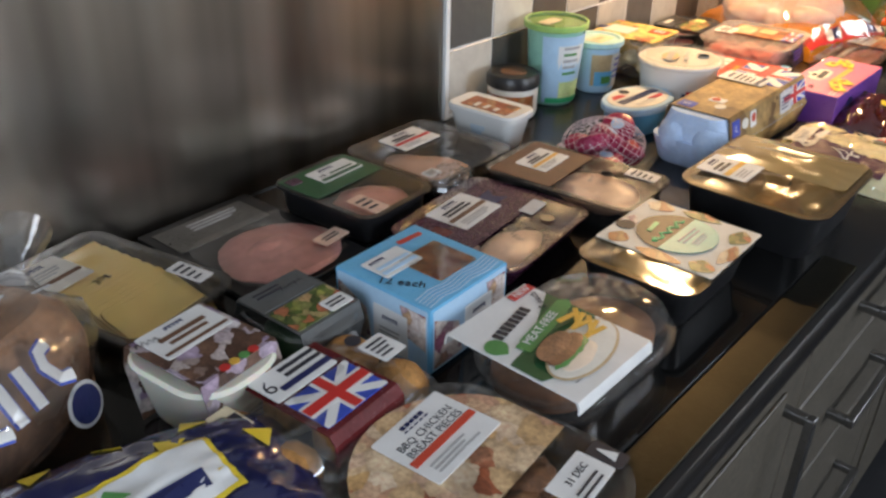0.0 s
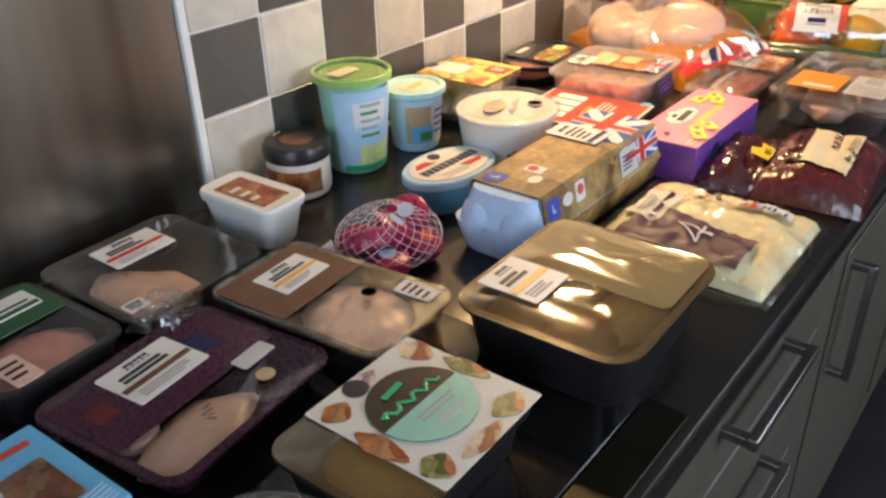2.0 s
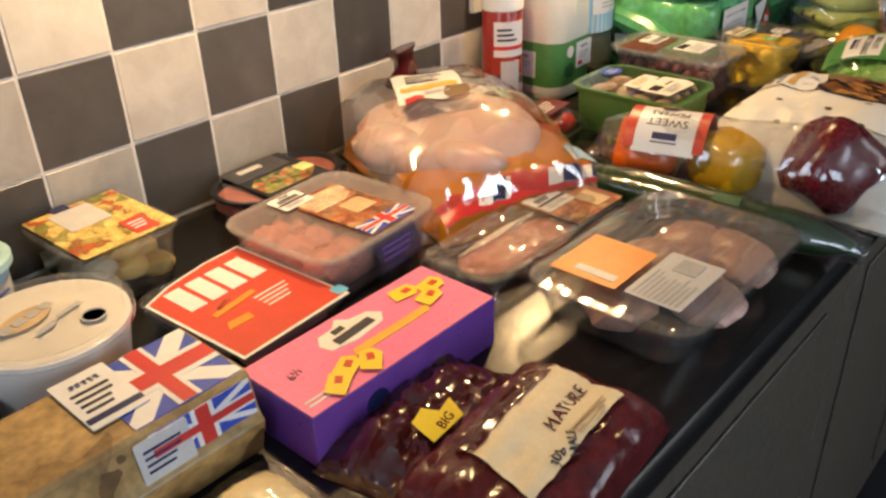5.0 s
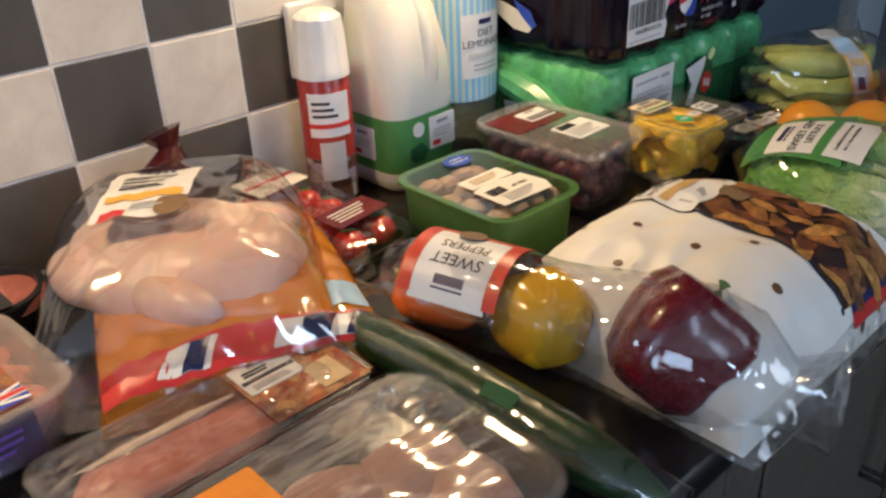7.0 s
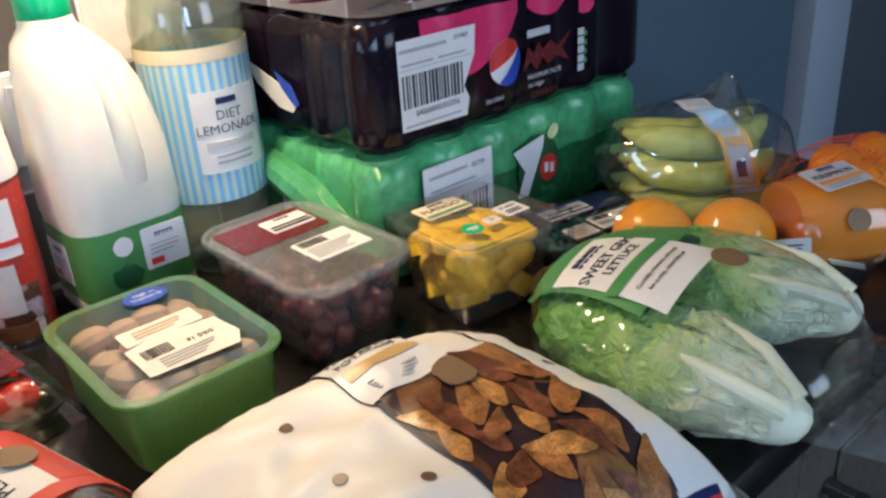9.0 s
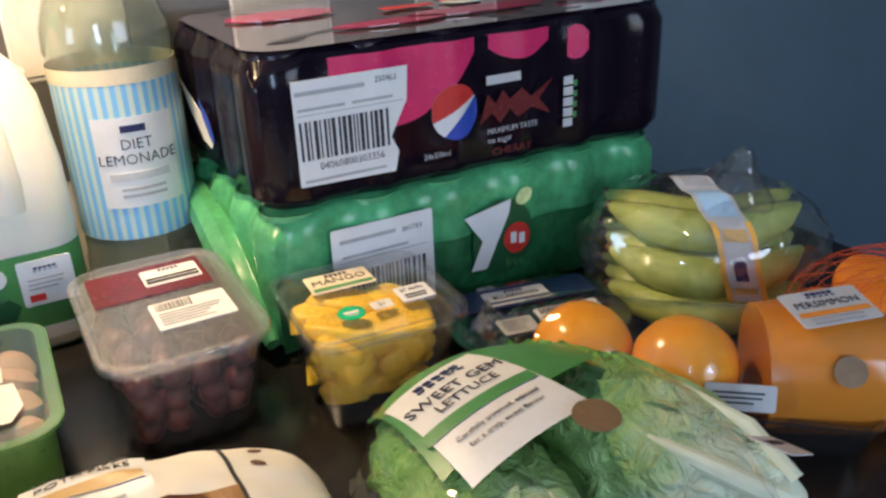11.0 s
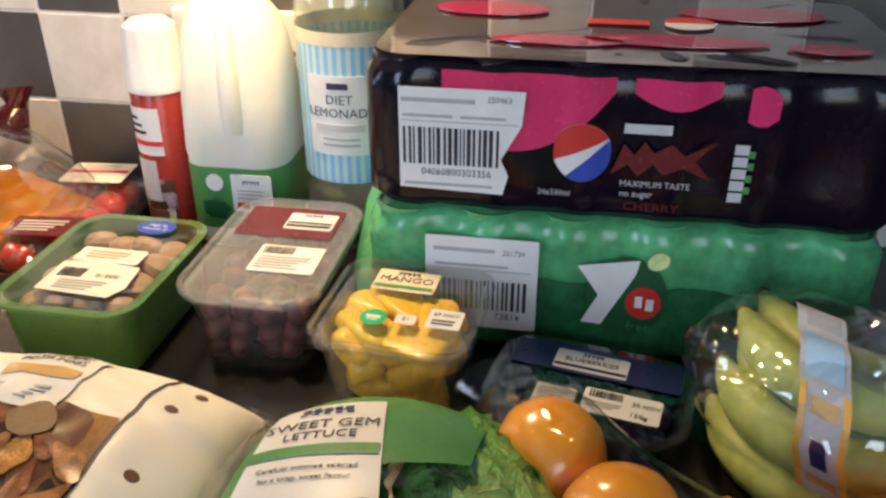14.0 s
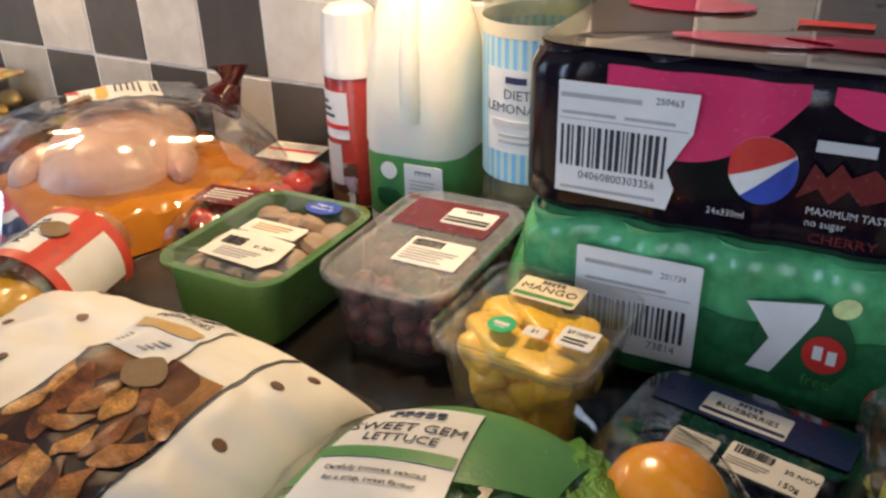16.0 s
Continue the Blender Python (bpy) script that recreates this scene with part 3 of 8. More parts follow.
def drape_round(ob, c, r, turn, lift):
    """Lays flat print on a round bag (centre, radii and turn in the thing)."""
    m = ob.matrix_basis.copy()
    up = ob.parent
    while up is not None and up.type == "MESH":
        m = up.matrix_basis @ m
        up = up.parent
    back, un = m.inverted(), Matrix.Rotation(-radians(turn), 3, "Z")
    for v in ob.data.vertices:
        p = m @ v.co
        q = un @ (p - Vector(c))
        f = 1 - (q.x / r[0]) ** 2 - (q.y / r[1]) ** 2
        v.co = back @ Vector((p.x, p.y, c[2] + r[2] * math.sqrt(max(0.02, f)) + lift + v.co.z))
    return ob


def tray_bm(w, d, h, taper=0.82, r=0.018, rim=0.006, wall=0.0014, n=5):
    """An open tray with sloping sides and a flat rim."""
    bw, bd = w * taper, d * (1 - (1 - taper) * w / d) if d * (1 - (1 - taper) * w / d) > d * 0.6 else d * 0.75
    wi, di = w - 2 * rim, d - 2 * rim
    return stack([(0, bw - 0.006, bd - 0.006, r * 0.8), (0.004, bw, bd, r * 0.9), (h - 0.003, wi, di, r), (h - 0.0025, w, d, r + rim), (h, w, d, r + rim),
                  (h, wi - 2 * wall, di - 2 * wall, r), (0.006, bw - 2 * wall - 0.003, bd - 2 * wall - 0.003, r * 0.8), (0.002, bw - 0.012, bd - 0.012, r * 0.7)], n)


def lid_bm(w, d, z, r=0.02, bulge=0.0, seed=0, amp=0.0012, rings=9, n=8):
    """A film stretched over a tray."""
    loops = []
    for k in range(rings):
        s = 1 - k / rings
        loop = []
        for x, y in rr(w * s, d * s, max(0.002, r * s), n):
            q = Vector((x * 38 + seed * 3.3, y * 38, seed * 1.9))
            loop.append((x, y, z + bulge * (1 - s * s) + amp * noise.noise(q) * min(1, 3 * (1 - s))))
        loops.append(loop)
    return loft(loops, False, True)


def sticker(parent, w, d, m, material="white", name="label", label="", r=0.002, t=0.0006):
    """A thin label; m lays its middle on the surface that it sticks to."""
    return part(name, stack([(0, w, d, r), (t, w - 0.0004, d - 0.0004, r)], 3), material, parent, label, m, 0)


def poly(parent, pts, m, material, name="print", label="", t=0.0005):
    """A flat printed shape with a little body, from its outline."""
    return part(name, loft([[(x, y, 0) for x, y in pts], [(x, y, t) for x, y in pts]]), material, parent, label, m, 0)


def bars(parent, rects, m, material="ink", name="small_print"):
    """Lines of small print as bars (x, y, w, h)."""
    bm = bmesh.new()
    for x, y, w, h in rects:
        stack([(0, w, h, 0.0001, x, y), (0.0004, w, h, 0.0001, x, y)], 1, bm)
    ob = part(name, bm, material, parent, "", m, 0)
    return tagged(ob, kind="stuff") if (name in ("small_print", "barcode") or len(rects) > 6) and len(rects) > 1 else ob


def lines(w, d, rows, fill=0.38, seed=0):
    """Bars for a paragraph in a field w by d."""
    rnd = random.Random(seed)
    out = []
    for k in range(rows):
        ww = w * rnd.uniform(0.55, 1.0)
        out.append((-(w - ww) / 2, d / 2 - (k + 0.5) * d / rows, ww, d / rows * fill))
    return out


def barcode(w, d, seed=0):
    rnd, x, out = random.Random(seed), -w / 2, []
    while x < w / 2 - 0.001:
        b = rnd.choice((0.0005, 0.0008, 0.0012)) * max(1, w / 0.03)
        out.append((x + b / 2, 0, b, d))
        x += b + rnd.choice((0.0006, 0.0010)) * max(1, w / 0.03)
    return out


def text_mesh(s, size, bold=0.0):
    cu = bpy.data.curves.new("lettering", "FONT")
    cu.body, cu.size, cu.align_x, cu.align_y, cu.extrude, cu.resolution_u, cu.offset = s, size, "CENTER", "CENTER", 0.0002, 2, bold * 0.5 - 0.010 * size
    ob = bpy.data.objects.new("lettering", cu)
    scene.collection.objects.link(ob)
    me = bpy.data.meshes.new_from_object(ob.evaluated_get(bpy.context.evaluated_depsgraph_get()))
    bpy.data.objects.remove(ob)
    bpy.data.curves.remove(cu)
    me.materials.clear()
    return me


def words(parent, s, size, m, material="ink", stretch=1.0, bold=0.0, name="lettering", wrap=0.0):
    """Lettering; wrap bends it round an upright cylinder of that radius (facing local -y)."""
    me = text_mesh(s, size, bold)
    for v in me.vertices:
        v.co.x *= stretch
        if wrap:
            a = v.co.x / wrap
            v.co = Vector((math.sin(a) * (wrap + v.co.z), -math.cos(a) * (wrap + v.co.z), v.co.y))
    return mesh_part(name, me, material, parent, "", m, 0)


def scrawl(parent, size, m, length=4):
    """Pen writing that cannot be read, as one wavering stroke."""
    pts = [(size * (0.22 * k - 0.11 * length), size * (0.28 if k % 2 else -0.22) * (1.5 if k % 5 == 3 else 1), 0.0002) for k in range(length + 1)]
    bm = tube(pts, size * 0.07, 6)
    bmesh.ops.scale(bm, vec=(1, 1, 0.15), verts=bm.verts)
    return part("pen_writing", bm, "ink", parent, "", m, 0)


def brand(parent, w, h, m, material="navy", name="brand_mark"):
    """A brand mark as plain shapes: a bar over a row of dashes."""
    k = w / 9
    return bars(parent, [(-w / 2 + w / 5 * (i + 0.5), h * 0.2, w / 5 * (0.72 if i % 2 else 0.8), h * (0.5 if i != 2 else 0.42)) for i in range(5)] + [(-w / 2 + k * (2 * i + 0.5), -h * 0.42, k * 1.2, h * 0.18) for i in range(5)], m, material, name)


def flag(parent, w, h, m):
    """A red, white and blue crossed flag pattern, printed."""
    sticker(parent, w, h, m, "blue", "flag_field", r=0.0005)
    up = lambda z: m @ pose(0, 0, z)
    th = h * 0.10
    L = math.hypot(w, h)
    ca, sa = w / L, h / L
    diag = bmesh.new()
    for sx in (1, -1):
        nx, ny = -sa * th * sx, ca * th
        pts = [(-w / 2 * sx + max(nx * 0, 0), -h / 2), (-w / 2 * sx + th * 1.6 * sx, -h / 2), (w / 2 * sx, h / 2 - th), (w / 2 * sx, h / 2), (w / 2 * sx - th * 1.6 * sx, h / 2), (-w / 2 * sx, -h / 2 + th)]
        loft([[(x, y, 0) for x, y in pts], [(x, y, 0.0003 + 0.0001 * (sx > 0)) for x, y in pts]], bm=diag)
    part("flag_saltire", diag, "white", parent, "", up(0.0006), 0)
    bars(parent, [(0, 0, w, h * 0.34)], up(0.0011), "white", "flag_cross_edge")
    bars(parent, [(0, 0, w * 0.22, h)], up(0.0010), "white", "flag_upright_edge")
    bars(parent, [(0, 0, w, h * 0.2)], up(0.0016), "red", "flag_cross")
    bars(parent, [(0, 0, w * 0.13, h)], up(0.00155), "red", "flag_upright")


def arc(r0, r1, z0, z1, a0, a1, n=16, t=0.0006):
    """A curved label round a pot, of radius r0 below and r1 above, from angle a0 to a1."""
    bm = bmesh.new()
    cols = []
    for k in range(n + 1):
        a = radians(a0 + (a1 - a0) * k / n)
        cols.append([bm.verts.new(((r + e) * math.cos(a), (r + e) * math.sin(a), z)) for r, z, e in ((r0, z0, 0), (r0, z0, t), (r1, z1, t), (r1, z1, 0))])
    for a, b in zip(cols, cols[1:]):
        for k in range(4):
            bm.faces.new((a[k], b[k], b[(k + 1) % 4], a[(k + 1) % 4]))
    bm.faces.new(cols[0])
    bm.faces.new(cols[-1][::-1])
    return bm


def tube(points, radii, n=10, bm=None):
    """A round bar along points."""
    loops = []
    pts = [Vector(p) for p in points]
    for k, p in enumerate(pts):
        d = (pts[min(k + 1, len(pts) - 1)] - pts[max(k - 1, 0)]).normalized()
        a = d.orthogonal().normalized() if abs(d.z) > 0.95 else d.cross(Vector((0, 0, 1))).normalized()
        b = d.cross(a)
        r = radii[k] if isinstance(radii, (list, tuple)) else radii
        loops.append([p + r * (math.cos(2 * math.pi * i / n) * a + math.sin(2 * math.pi * i / n) * b) for i in range(n)])
    return loft(loops, bm=bm)


# ---- the setting ----
TOP, HOB = 0.915, 0.919
WALL, FRONT = -0.80, -0.175


def box_part(name, x0, x1, y0, y1, z0, z1, material, parent=None, label="", edge=0.002):
    bm = block(x1 - x0, y1 - y0, z1 - z0, 0.001, edge)
    return part(name, bm, material, parent, label, pose((x0 + x1) / 2, (y0 + y1) / 2, z0))


def structure(ob, label, category):
    return tagged(ob, label, category, kind="structure")


structure(box_part("floor", -0.92, 2.05, -1.6, 5.2, -0.1, 0.0, "floor"), "dark floor in front of the kitchen units", "floor")
structure(box_part("ceiling", -0.92, 2.05, -1.6, 5.2, 2.4, 2.5, "paint_ceiling"), "plain white painted ceiling", "ceiling")
wb = structure(new("wall_behind"), "painted wall with one window", "wall")
for x0, x1, z0, z1 in ((-0.92, 0.0, 0, 2.4), (0.0, 1.1, 0, 0.95), (0.0, 1.1, 2.15, 2.4), (1.1, 2.05, 0, 2.4)):
    box_part("wall_section", x0 + 0.001, x1 - 0.001, -1.72, -1.6, z0, z1, "paint_wall", wb)
structure(box_part("wall_end", -0.92, 2.05, 5.2, 5.32, 0, 2.4, "paint_wall"), "plain painted wall at the far end", "wall")
# opposite wall with two window openings
ow = structure(new("wall_opposite"), "painted wall with two windows", "wall")
for y0, y1, z0, z1 in ((-1.6, 0.9, 0, 2.4), (0.9, 1.4, 0, 0.95), (0.9, 1.4, 2.15, 2.4), (1.4, 2.55, 0, 2.4), (2.55, 3.65, 0, 0.95), (2.55, 3.65, 2.15, 2.4), (3.65, 5.2, 0, 2.4)):
    box_part("wall_section", 1.95, 2.05, y0 + 0.001, y1 - 0.001, z0, z1, "paint_wall", ow)

# tiled wall
tw = structure(new("wall_kitchen"), "kitchen wall with grey and cream checkered tiles", "wall")
box_part("plaster", -0.92, WALL - 0.0075, -1.6, 2.813, 0.0, 2.4, "paint_wall", tw)
box_part("grout_bed", WALL - 0.0074, WALL - 0.0012, 0.900, 2.70, TOP, 1.50, "grout", tw)
box_part("tile_edge_trim", WALL - 0.0074, WALL + 0.003, 0.889, 0.8985, TOP, 1.50, "white", tw, "white edge trim beside the splashback")
box_part("end_strip", WALL - 0.0074, WALL + 0.002, 2.7005, 2.813, TOP, 1.50, "offwhite", tw, "pale painted strip at the end of the tiles")
tile_bm = stack([(0, 0.0972, 0.0972, 0.0015), (0.0050, 0.0972, 0.0972, 0.0015), (0.0062, 0.0952, 0.0952, 0.0015)], 2)
tile_me = {}
for key in ("tile_dark", "tile_light"):
    tile_me[key] = bpy.data.meshes.new("tile")
    tile_bm.to_mesh(tile_me[key])
    tile_me[key].materials.append(M[key])
tile_bm.free()
rt = random.Random(4)
for i in range(18):
    for j in range(5):
        yc, zc = 0.95 + 0.1 * i, 0.97 + 0.1 * j
        ob = new("tile", tile_me["tile_dark" if (i + j) % 2 else "tile_light"])
        ob.parent = tw
        ob.matrix_basis = pose(WALL - 0.0062 + rt.uniform(-0.0003, 0.0003), yc, zc, 0, 90, 0)

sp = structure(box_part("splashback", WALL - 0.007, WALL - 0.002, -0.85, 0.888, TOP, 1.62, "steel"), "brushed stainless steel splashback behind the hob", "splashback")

# blue wall, door frame and door past the units
structure(box_part("wall_blue", -0.92, -0.81, 2.814, 3.66, 0.0, 2.4, "paint_blue"), "plain blue-grey painted wall", "wall")
fr = structure(new("door_1"), "grey panelled door with a pale painted frame", "door")
box_part("architrave", -0.81, -0.765, 3.50, 3.66, 0.0, 2.1, "paint_frame", fr, "pale painted door frame")
box_part("door_leaf", -0.86, -0.82, 3.66, 4.12, 0.0, 2.1, "paint_door", fr)
for z0, z1 in ((0.2, 0.95), (1.05, 1.95)):
    box_part("door_panel", -0.8195, -0.812, 3.74, 4.04, z0, z1, "paint_door", fr)
box_part("architrave", -0.81, -0.765, 4.12, 4.24, 0.0, 2.1, "paint_frame", fr, "pale painted door frame")
structure(box_part("wall_past_door", -0.92, -0.87, 3.66, 5.2, 0.0, 2.4, "paint_blue"), "blue-grey painted wall beyond the door", "wall")

cu = structure(new("curtain"), "dark fabric curtain with pale flower prints", "curtain")
bm = bmesh.new()
loops = []
for s in (0, 1):
    loops.append([(-0.74 + 0.012 * s + 0.018 * math.sin(k * 0.9), 4.28 + k * 0.03, 0) for k in range(28)])
ring = loops[0] + loops[1][::-1]
part("fabric", loft([ring, [(x, y, 2.05) for x, y, z in ring]]), "dark_fabric", cu)
for k in range(20):
    yy, zz = 4.34 + 0.17 * (k % 5), 0.25 + 0.42 * (k // 5) + 0.2 * (k % 2)
    bm = bmesh.new()
    for i in range(14):
        a = 2 * math.pi * i / 14
        for r in (0.022, 0.045):
            stack([(0, 0.018, 0.006, 0.003), (0.002, 0.014, 0.004, 0.002)], 2, bm)
            bmesh.ops.transform(bm, matrix=Matrix.Rotation(a, 4, "Z") @ Matrix.Translation((r, 0, 0)), verts=bm.verts[-24:])
    part("flower_print", bm, "pale_grey", cu, "", pose(-0.705, yy, zz, 90, 0, 90), 0)

# worktop with its rolled front edge
prof = [(WALL + 0.0005, TOP - 0.038), (WALL + 0.0005, TOP), (FRONT - 0.016, TOP), (FRONT - 0.006, TOP - 0.003), (FRONT - 0.001, TOP - 0.010), (FRONT, TOP - 0.019), (FRONT - 0.001, TOP - 0.028), (FRONT - 0.007, TOP - 0.036), (FRONT - 0.016, TOP - 0.038)]
structure(part("worktop", loft([[(x, -0.85, z) for x, z in prof], [(x, 2.80, z) for x, z in prof]]), "worktop"), "dark speckled laminate worktop with a rolled front edge", "worktop")
hob = thing("hob", -0.485, 0.50, TOP, 90, "black glass hob set into the dark worktop", "hob")
part("glass_plate", block(0.74, 0.52, HOB - TOP, 0.008, 0.001), "glass_hob", hob)

part("front_trim", block(0.74, 0.036, 0.003, 0.002, 0.0008), "trim_metal", hob, "brown metal strip along the front", pose(0, -0.2795, 0.0003))

# base units
def handle(parent, m, length):
    """A square bow handle standing off its door."""
    h = part("handle", block(length, 0.014, 0.010, 0.002, 0.001), "dark_metal", parent, "brushed metal bow handle", m @ pose(0, 0, 0.026))
    for s in (-1, 1):
        part("handle_foot", block(0.012, 0.012, 0.027, 0.002, 0.001), "dark_metal", h, "", pose(s * (length / 2 - 0.006), 0, -0.0265))


XF = FRONT - 0.042


def base_unit(y0, y1, fronts, label):
    """A cabinet with fronts (z0, z1, a0, a1, handle)."""
    u = thing("base_cabinet", (WALL + XF) / 2, (y0 + y1) / 2, 0, 0, label, "cabinet", "base cabinets under the worktop")
    yc, xc = (y0 + y1) / 2, (WALL + XF) / 2
    box_part("carcass", WALL + 0.01 - xc, XF - 0.004 - xc, y0 + 0.001 - yc, y1 - 0.001 - yc, 0.10, TOP - 0.0385, "cabinet", u)
    box_part("plinth", WALL + 0.05 - xc, XF - 0.05 - xc, y0 + 0.001 - yc, y1 - 0.001 - yc, 0.0, 0.0995, "black", u)
    for kind, a0, a1, z0, z1, hy, hz in fronts:
        f = part("drawer" if kind == "d" else "door", block(z1 - z0 - 0.004, a1 - a0 - 0.004, 0.019, 0.001, 0.002), "cabinet", u, "", pose(XF - 0.003 - xc, (a0 + a1) / 2 - yc, (z0 + z1) / 2, 0, 90, 0) @ pose(0, 0, 0))
        if kind == "door":
            part("door_panel", block(z1 - z0 - 0.14, a1 - a0 - 0.14, 0.004, 0.001, 0.0015), "cabinet", f, "", pose(0, 0, 0.0192))
        hm = pose(-(hz - (z0 + z1) / 2), hy - (a0 + a1) / 2, 0.0193)
        handle(f, hm @ (pose(0, 0, 0, 0, 0, 90) if kind == "d" else Matrix()), 0.19)


ZT = TOP - 0.045
base_unit(-0.85, -0.15, [("door", -0.85, -0.15, 0.10, ZT, -0.2, 0.74)], "pale wood-effect base cabinet with a door")
base_unit(-0.15, 0.84, [("door", -0.15, 0.345, 0.10, ZT, 0.29, 0.70), ("door", 0.345, 0.84, 0.10, ZT, 0.78, 0.68)], "pale wood-effect base cabinet with two doors")
base_unit(0.84, 1.36, [("d", 0.84, 1.36, 0.72, ZT, 1.10, 0.795), ("d", 0.84, 1.36, 0.52, 0.72, 1.10, 0.62), ("d", 0.84, 1.36, 0.10, 0.52, 1.10, 0.40)], "pale wood-effect drawer unit with metal bow handles")
base_unit(1.36, 1.96, [("door", 1.36, 1.96, 0.10, ZT, 1.46, 0.68)], "pale wood-effect base cabinet with one door")
base_unit(1.96, 2.79, [("door", 1.96, 2.375, 0.10, ZT, 2.32, 0.68), ("door", 2.375, 2.79, 0.10, ZT, 2.43, 0.68)], "pale wood-effect base cabinet at the end of the run")

# wall units above the tiles, with two downlights in their underside
wu = structure(new("wall_units"), "wall cabinets above the tiles with small downlights", "cabinet")
box_part("carcass", WALL + 0.001, -0.50, 0.90, 2.86, 1.502, 2.2, "cabinet", wu)
for ly in LAMP_Y:
    part("downlight", lathe([(0.034, 1.502), (0.042, 1.500), (0.042, 1.488), (0.034, 1.484), (0.034, 1.495)], 24), "chrome", wu, "", pose(-0.645, ly, 0))

# double socket
so = thing("wall_socket", WALL + 0.0005, 2.035, 1.090, 90, "white plastic double wall socket on the tiles", "socket")
part("plate", block(0.146, 0.086, 0.009, 0.004, 0.002), "socket_white", so, "", pose(0, 0, 0, 90, 0, 0))
for s in (-1, 1):
    part("switch", block(0.012, 0.020, 0.004, 0.001, 0.001), "socket_white", so, "", pose(s * 0.013, -0.009, 0.022, 90, 0, 0))
    bars(so, [(s * 0.042 - 0.011, -0.008, 0.006, 0.004), (s * 0.042 + 0.011, -0.008, 0.006, 0.004), (s * 0.042, 0.012, 0.004, 0.008)], pose(0, -0.0092, 0, 90, 0, 0), "black", "pin_holes")
    part("screw", lathe([(0.003, 0), (0.003, 0.001), (0.001, 0.0015)], 10), "dark_metal", so, "", pose(s * 0.060, -0.009, 0, 90, 0, 0))

# ---- hob end: bread, cold meats, snacks ----
def meat_pack(name, x, y, z, rz, w, d, h, label, tray, meat, seed=0, slices=((0, 0, 0.4, 0.3),), category="food pack"):
    """A shallow tray of sliced meat under film."""
    ob = thing(name, x, y, z, rz, label, category)
    part("tray", tray_bm(w, d, h, 0.84, 0.014, 0.007), tray, ob)
    for k, (sx, sy, sw, sd) in enumerate(slices):
        part("slice", blob(sw * w, sd * d, h * 0.30, seed + k, 0.14, 1.6, 3, (sx * w, sy * d, h * 0.52), flat=-h * 0.2), meat, ob)
    part("film_lid", lid_bm(w - 0.004, d - 0.004, h + 0.0006, 0.018, -0.002, seed, 0.0012), "film_tight", ob)
    return ob


def info_label(parent, w, d, m, stripe="red", seed=0, text="", size=0.008):
    """A white maker's label with a brand bar, a stripe and small print."""
    lb = sticker(parent, w, d, m, "white", "label")
    brand(lb, w * 0.34, d * 0.12, pose(0, d * 0.36, 0.0008))
    if text:
        for k, row in enumerate(text.split("\n")):
            words(lb, row, size, pose(0, d * 0.17 - k * size * 0.95, 0.0008))
    else:
        bars(lb, lines(w * 0.7, d * 0.22, 2, 0.6, seed), pose(0, d * 0.13, 0.0008))
    bars(lb, [(0, -d * 0.10, w * 0.94, d * 0.11)], pose(0, 0, 0.0008), stripe, "stripe")
    bars(lb, lines(w * 0.75, d * 0.2, 3, 0.45, seed + 1), pose(0, -d * 0.32, 0.0008), "grey")
    return lb


def loaf(x, y, z, rz):
    ob = thing("bread_loaf", x, y, z, rz, "sliced brown bread loaf in a printed clear bag", "bread")
    bm = stack([(0.002, 0.20, 0.098, 0.02), (0.01, 0.212, 0.108, 0.02), (0.065, 0.214, 0.110, 0.02), (0.09, 0.206, 0.104, 0.03), (0.104, 0.18, 0.080, 0.03)], 5)
    part("crumb", bm, "crust", ob)
    bm = blob(0.128, 0.078, 0.062, 3, 0.07, 3.0, 4, (0.004, -0.008, 0.060), flat=-0.058)
    part("bag", bm, "bread_film", ob, "clear printed bread bag")
    neck = tube([(0.10, 0.02, 0.07), (0.125, 0.035, 0.068), (0.14, 0.045, 0.07), (0.155, 0.055, 0.078), (0.185, 0.07, 0.095)], [0.036, 0.017, 0.008, 0.014, 0.030], 14)
    for v in neck.verts:
        v.co += Vector((0, 0, 0.006)) * noise.noise(v.co * 60)
    part("twisted_neck", neck, "film_crinkle", ob)
    part("tie", lathe([(0.010, -0.006), (0.012, 0), (0.010, 0.006)], 14), "white", ob, "white tape tie", pose(0.14, 0.045, 0.071, 0, 90, 35))
    bend = [(0.010, 0.016), (0.000, 0.014), (-0.004, 0.004), (0.000, -0.010), (0.010, -0.014)]
    upright = [(0.002, 0.016), (0.0, 0.0), (-0.002, -0.016)]
    for px, path in ((0.030, bend), (0.006, upright), (-0.014, upright), (-0.036, bend)):
        for thick, mt, dz in ((0.0062, "blue", 0.0), (0.0044, "white", 0.0012)):
            bm = tube([(x, y, 0) for x, y in path], thick, 8)
            bmesh.ops.scale(bm, vec=(1, 1, 0.12), verts=bm.verts)
            part("brand_shape", bm, mt, ob, "", pose(px, -0.0735 - dz, 0.084 + dz, 52, 0, 0))
    part("badge", lathe([(0.018, 0), (0.018, 0.0006)], 24), "pale_grey", ob, "", pose(0.040, -0.0865, 0.046, 76, 0, 0))
    part("badge", lathe([(0.015, 0.0008), (0.015, 0.0012)], 24), "navy", ob, "", pose(0.040, -0.0867, 0.046, 76, 0, 0))
    rnd = random.Random(2)
    for k in range(16):
        bars(ob, [(0, 0, rnd.uniform(0.008, 0.016), 0.003)], pose(rnd.uniform(-0.09, 0.09), rnd.uniform(-0.04, 0.03), 0.1135, 0, 0, rnd.uniform(-20, 20)), "pale_grey", "print_dash")
    return ob


loaf(-0.585, 0.105, TOP, 118)

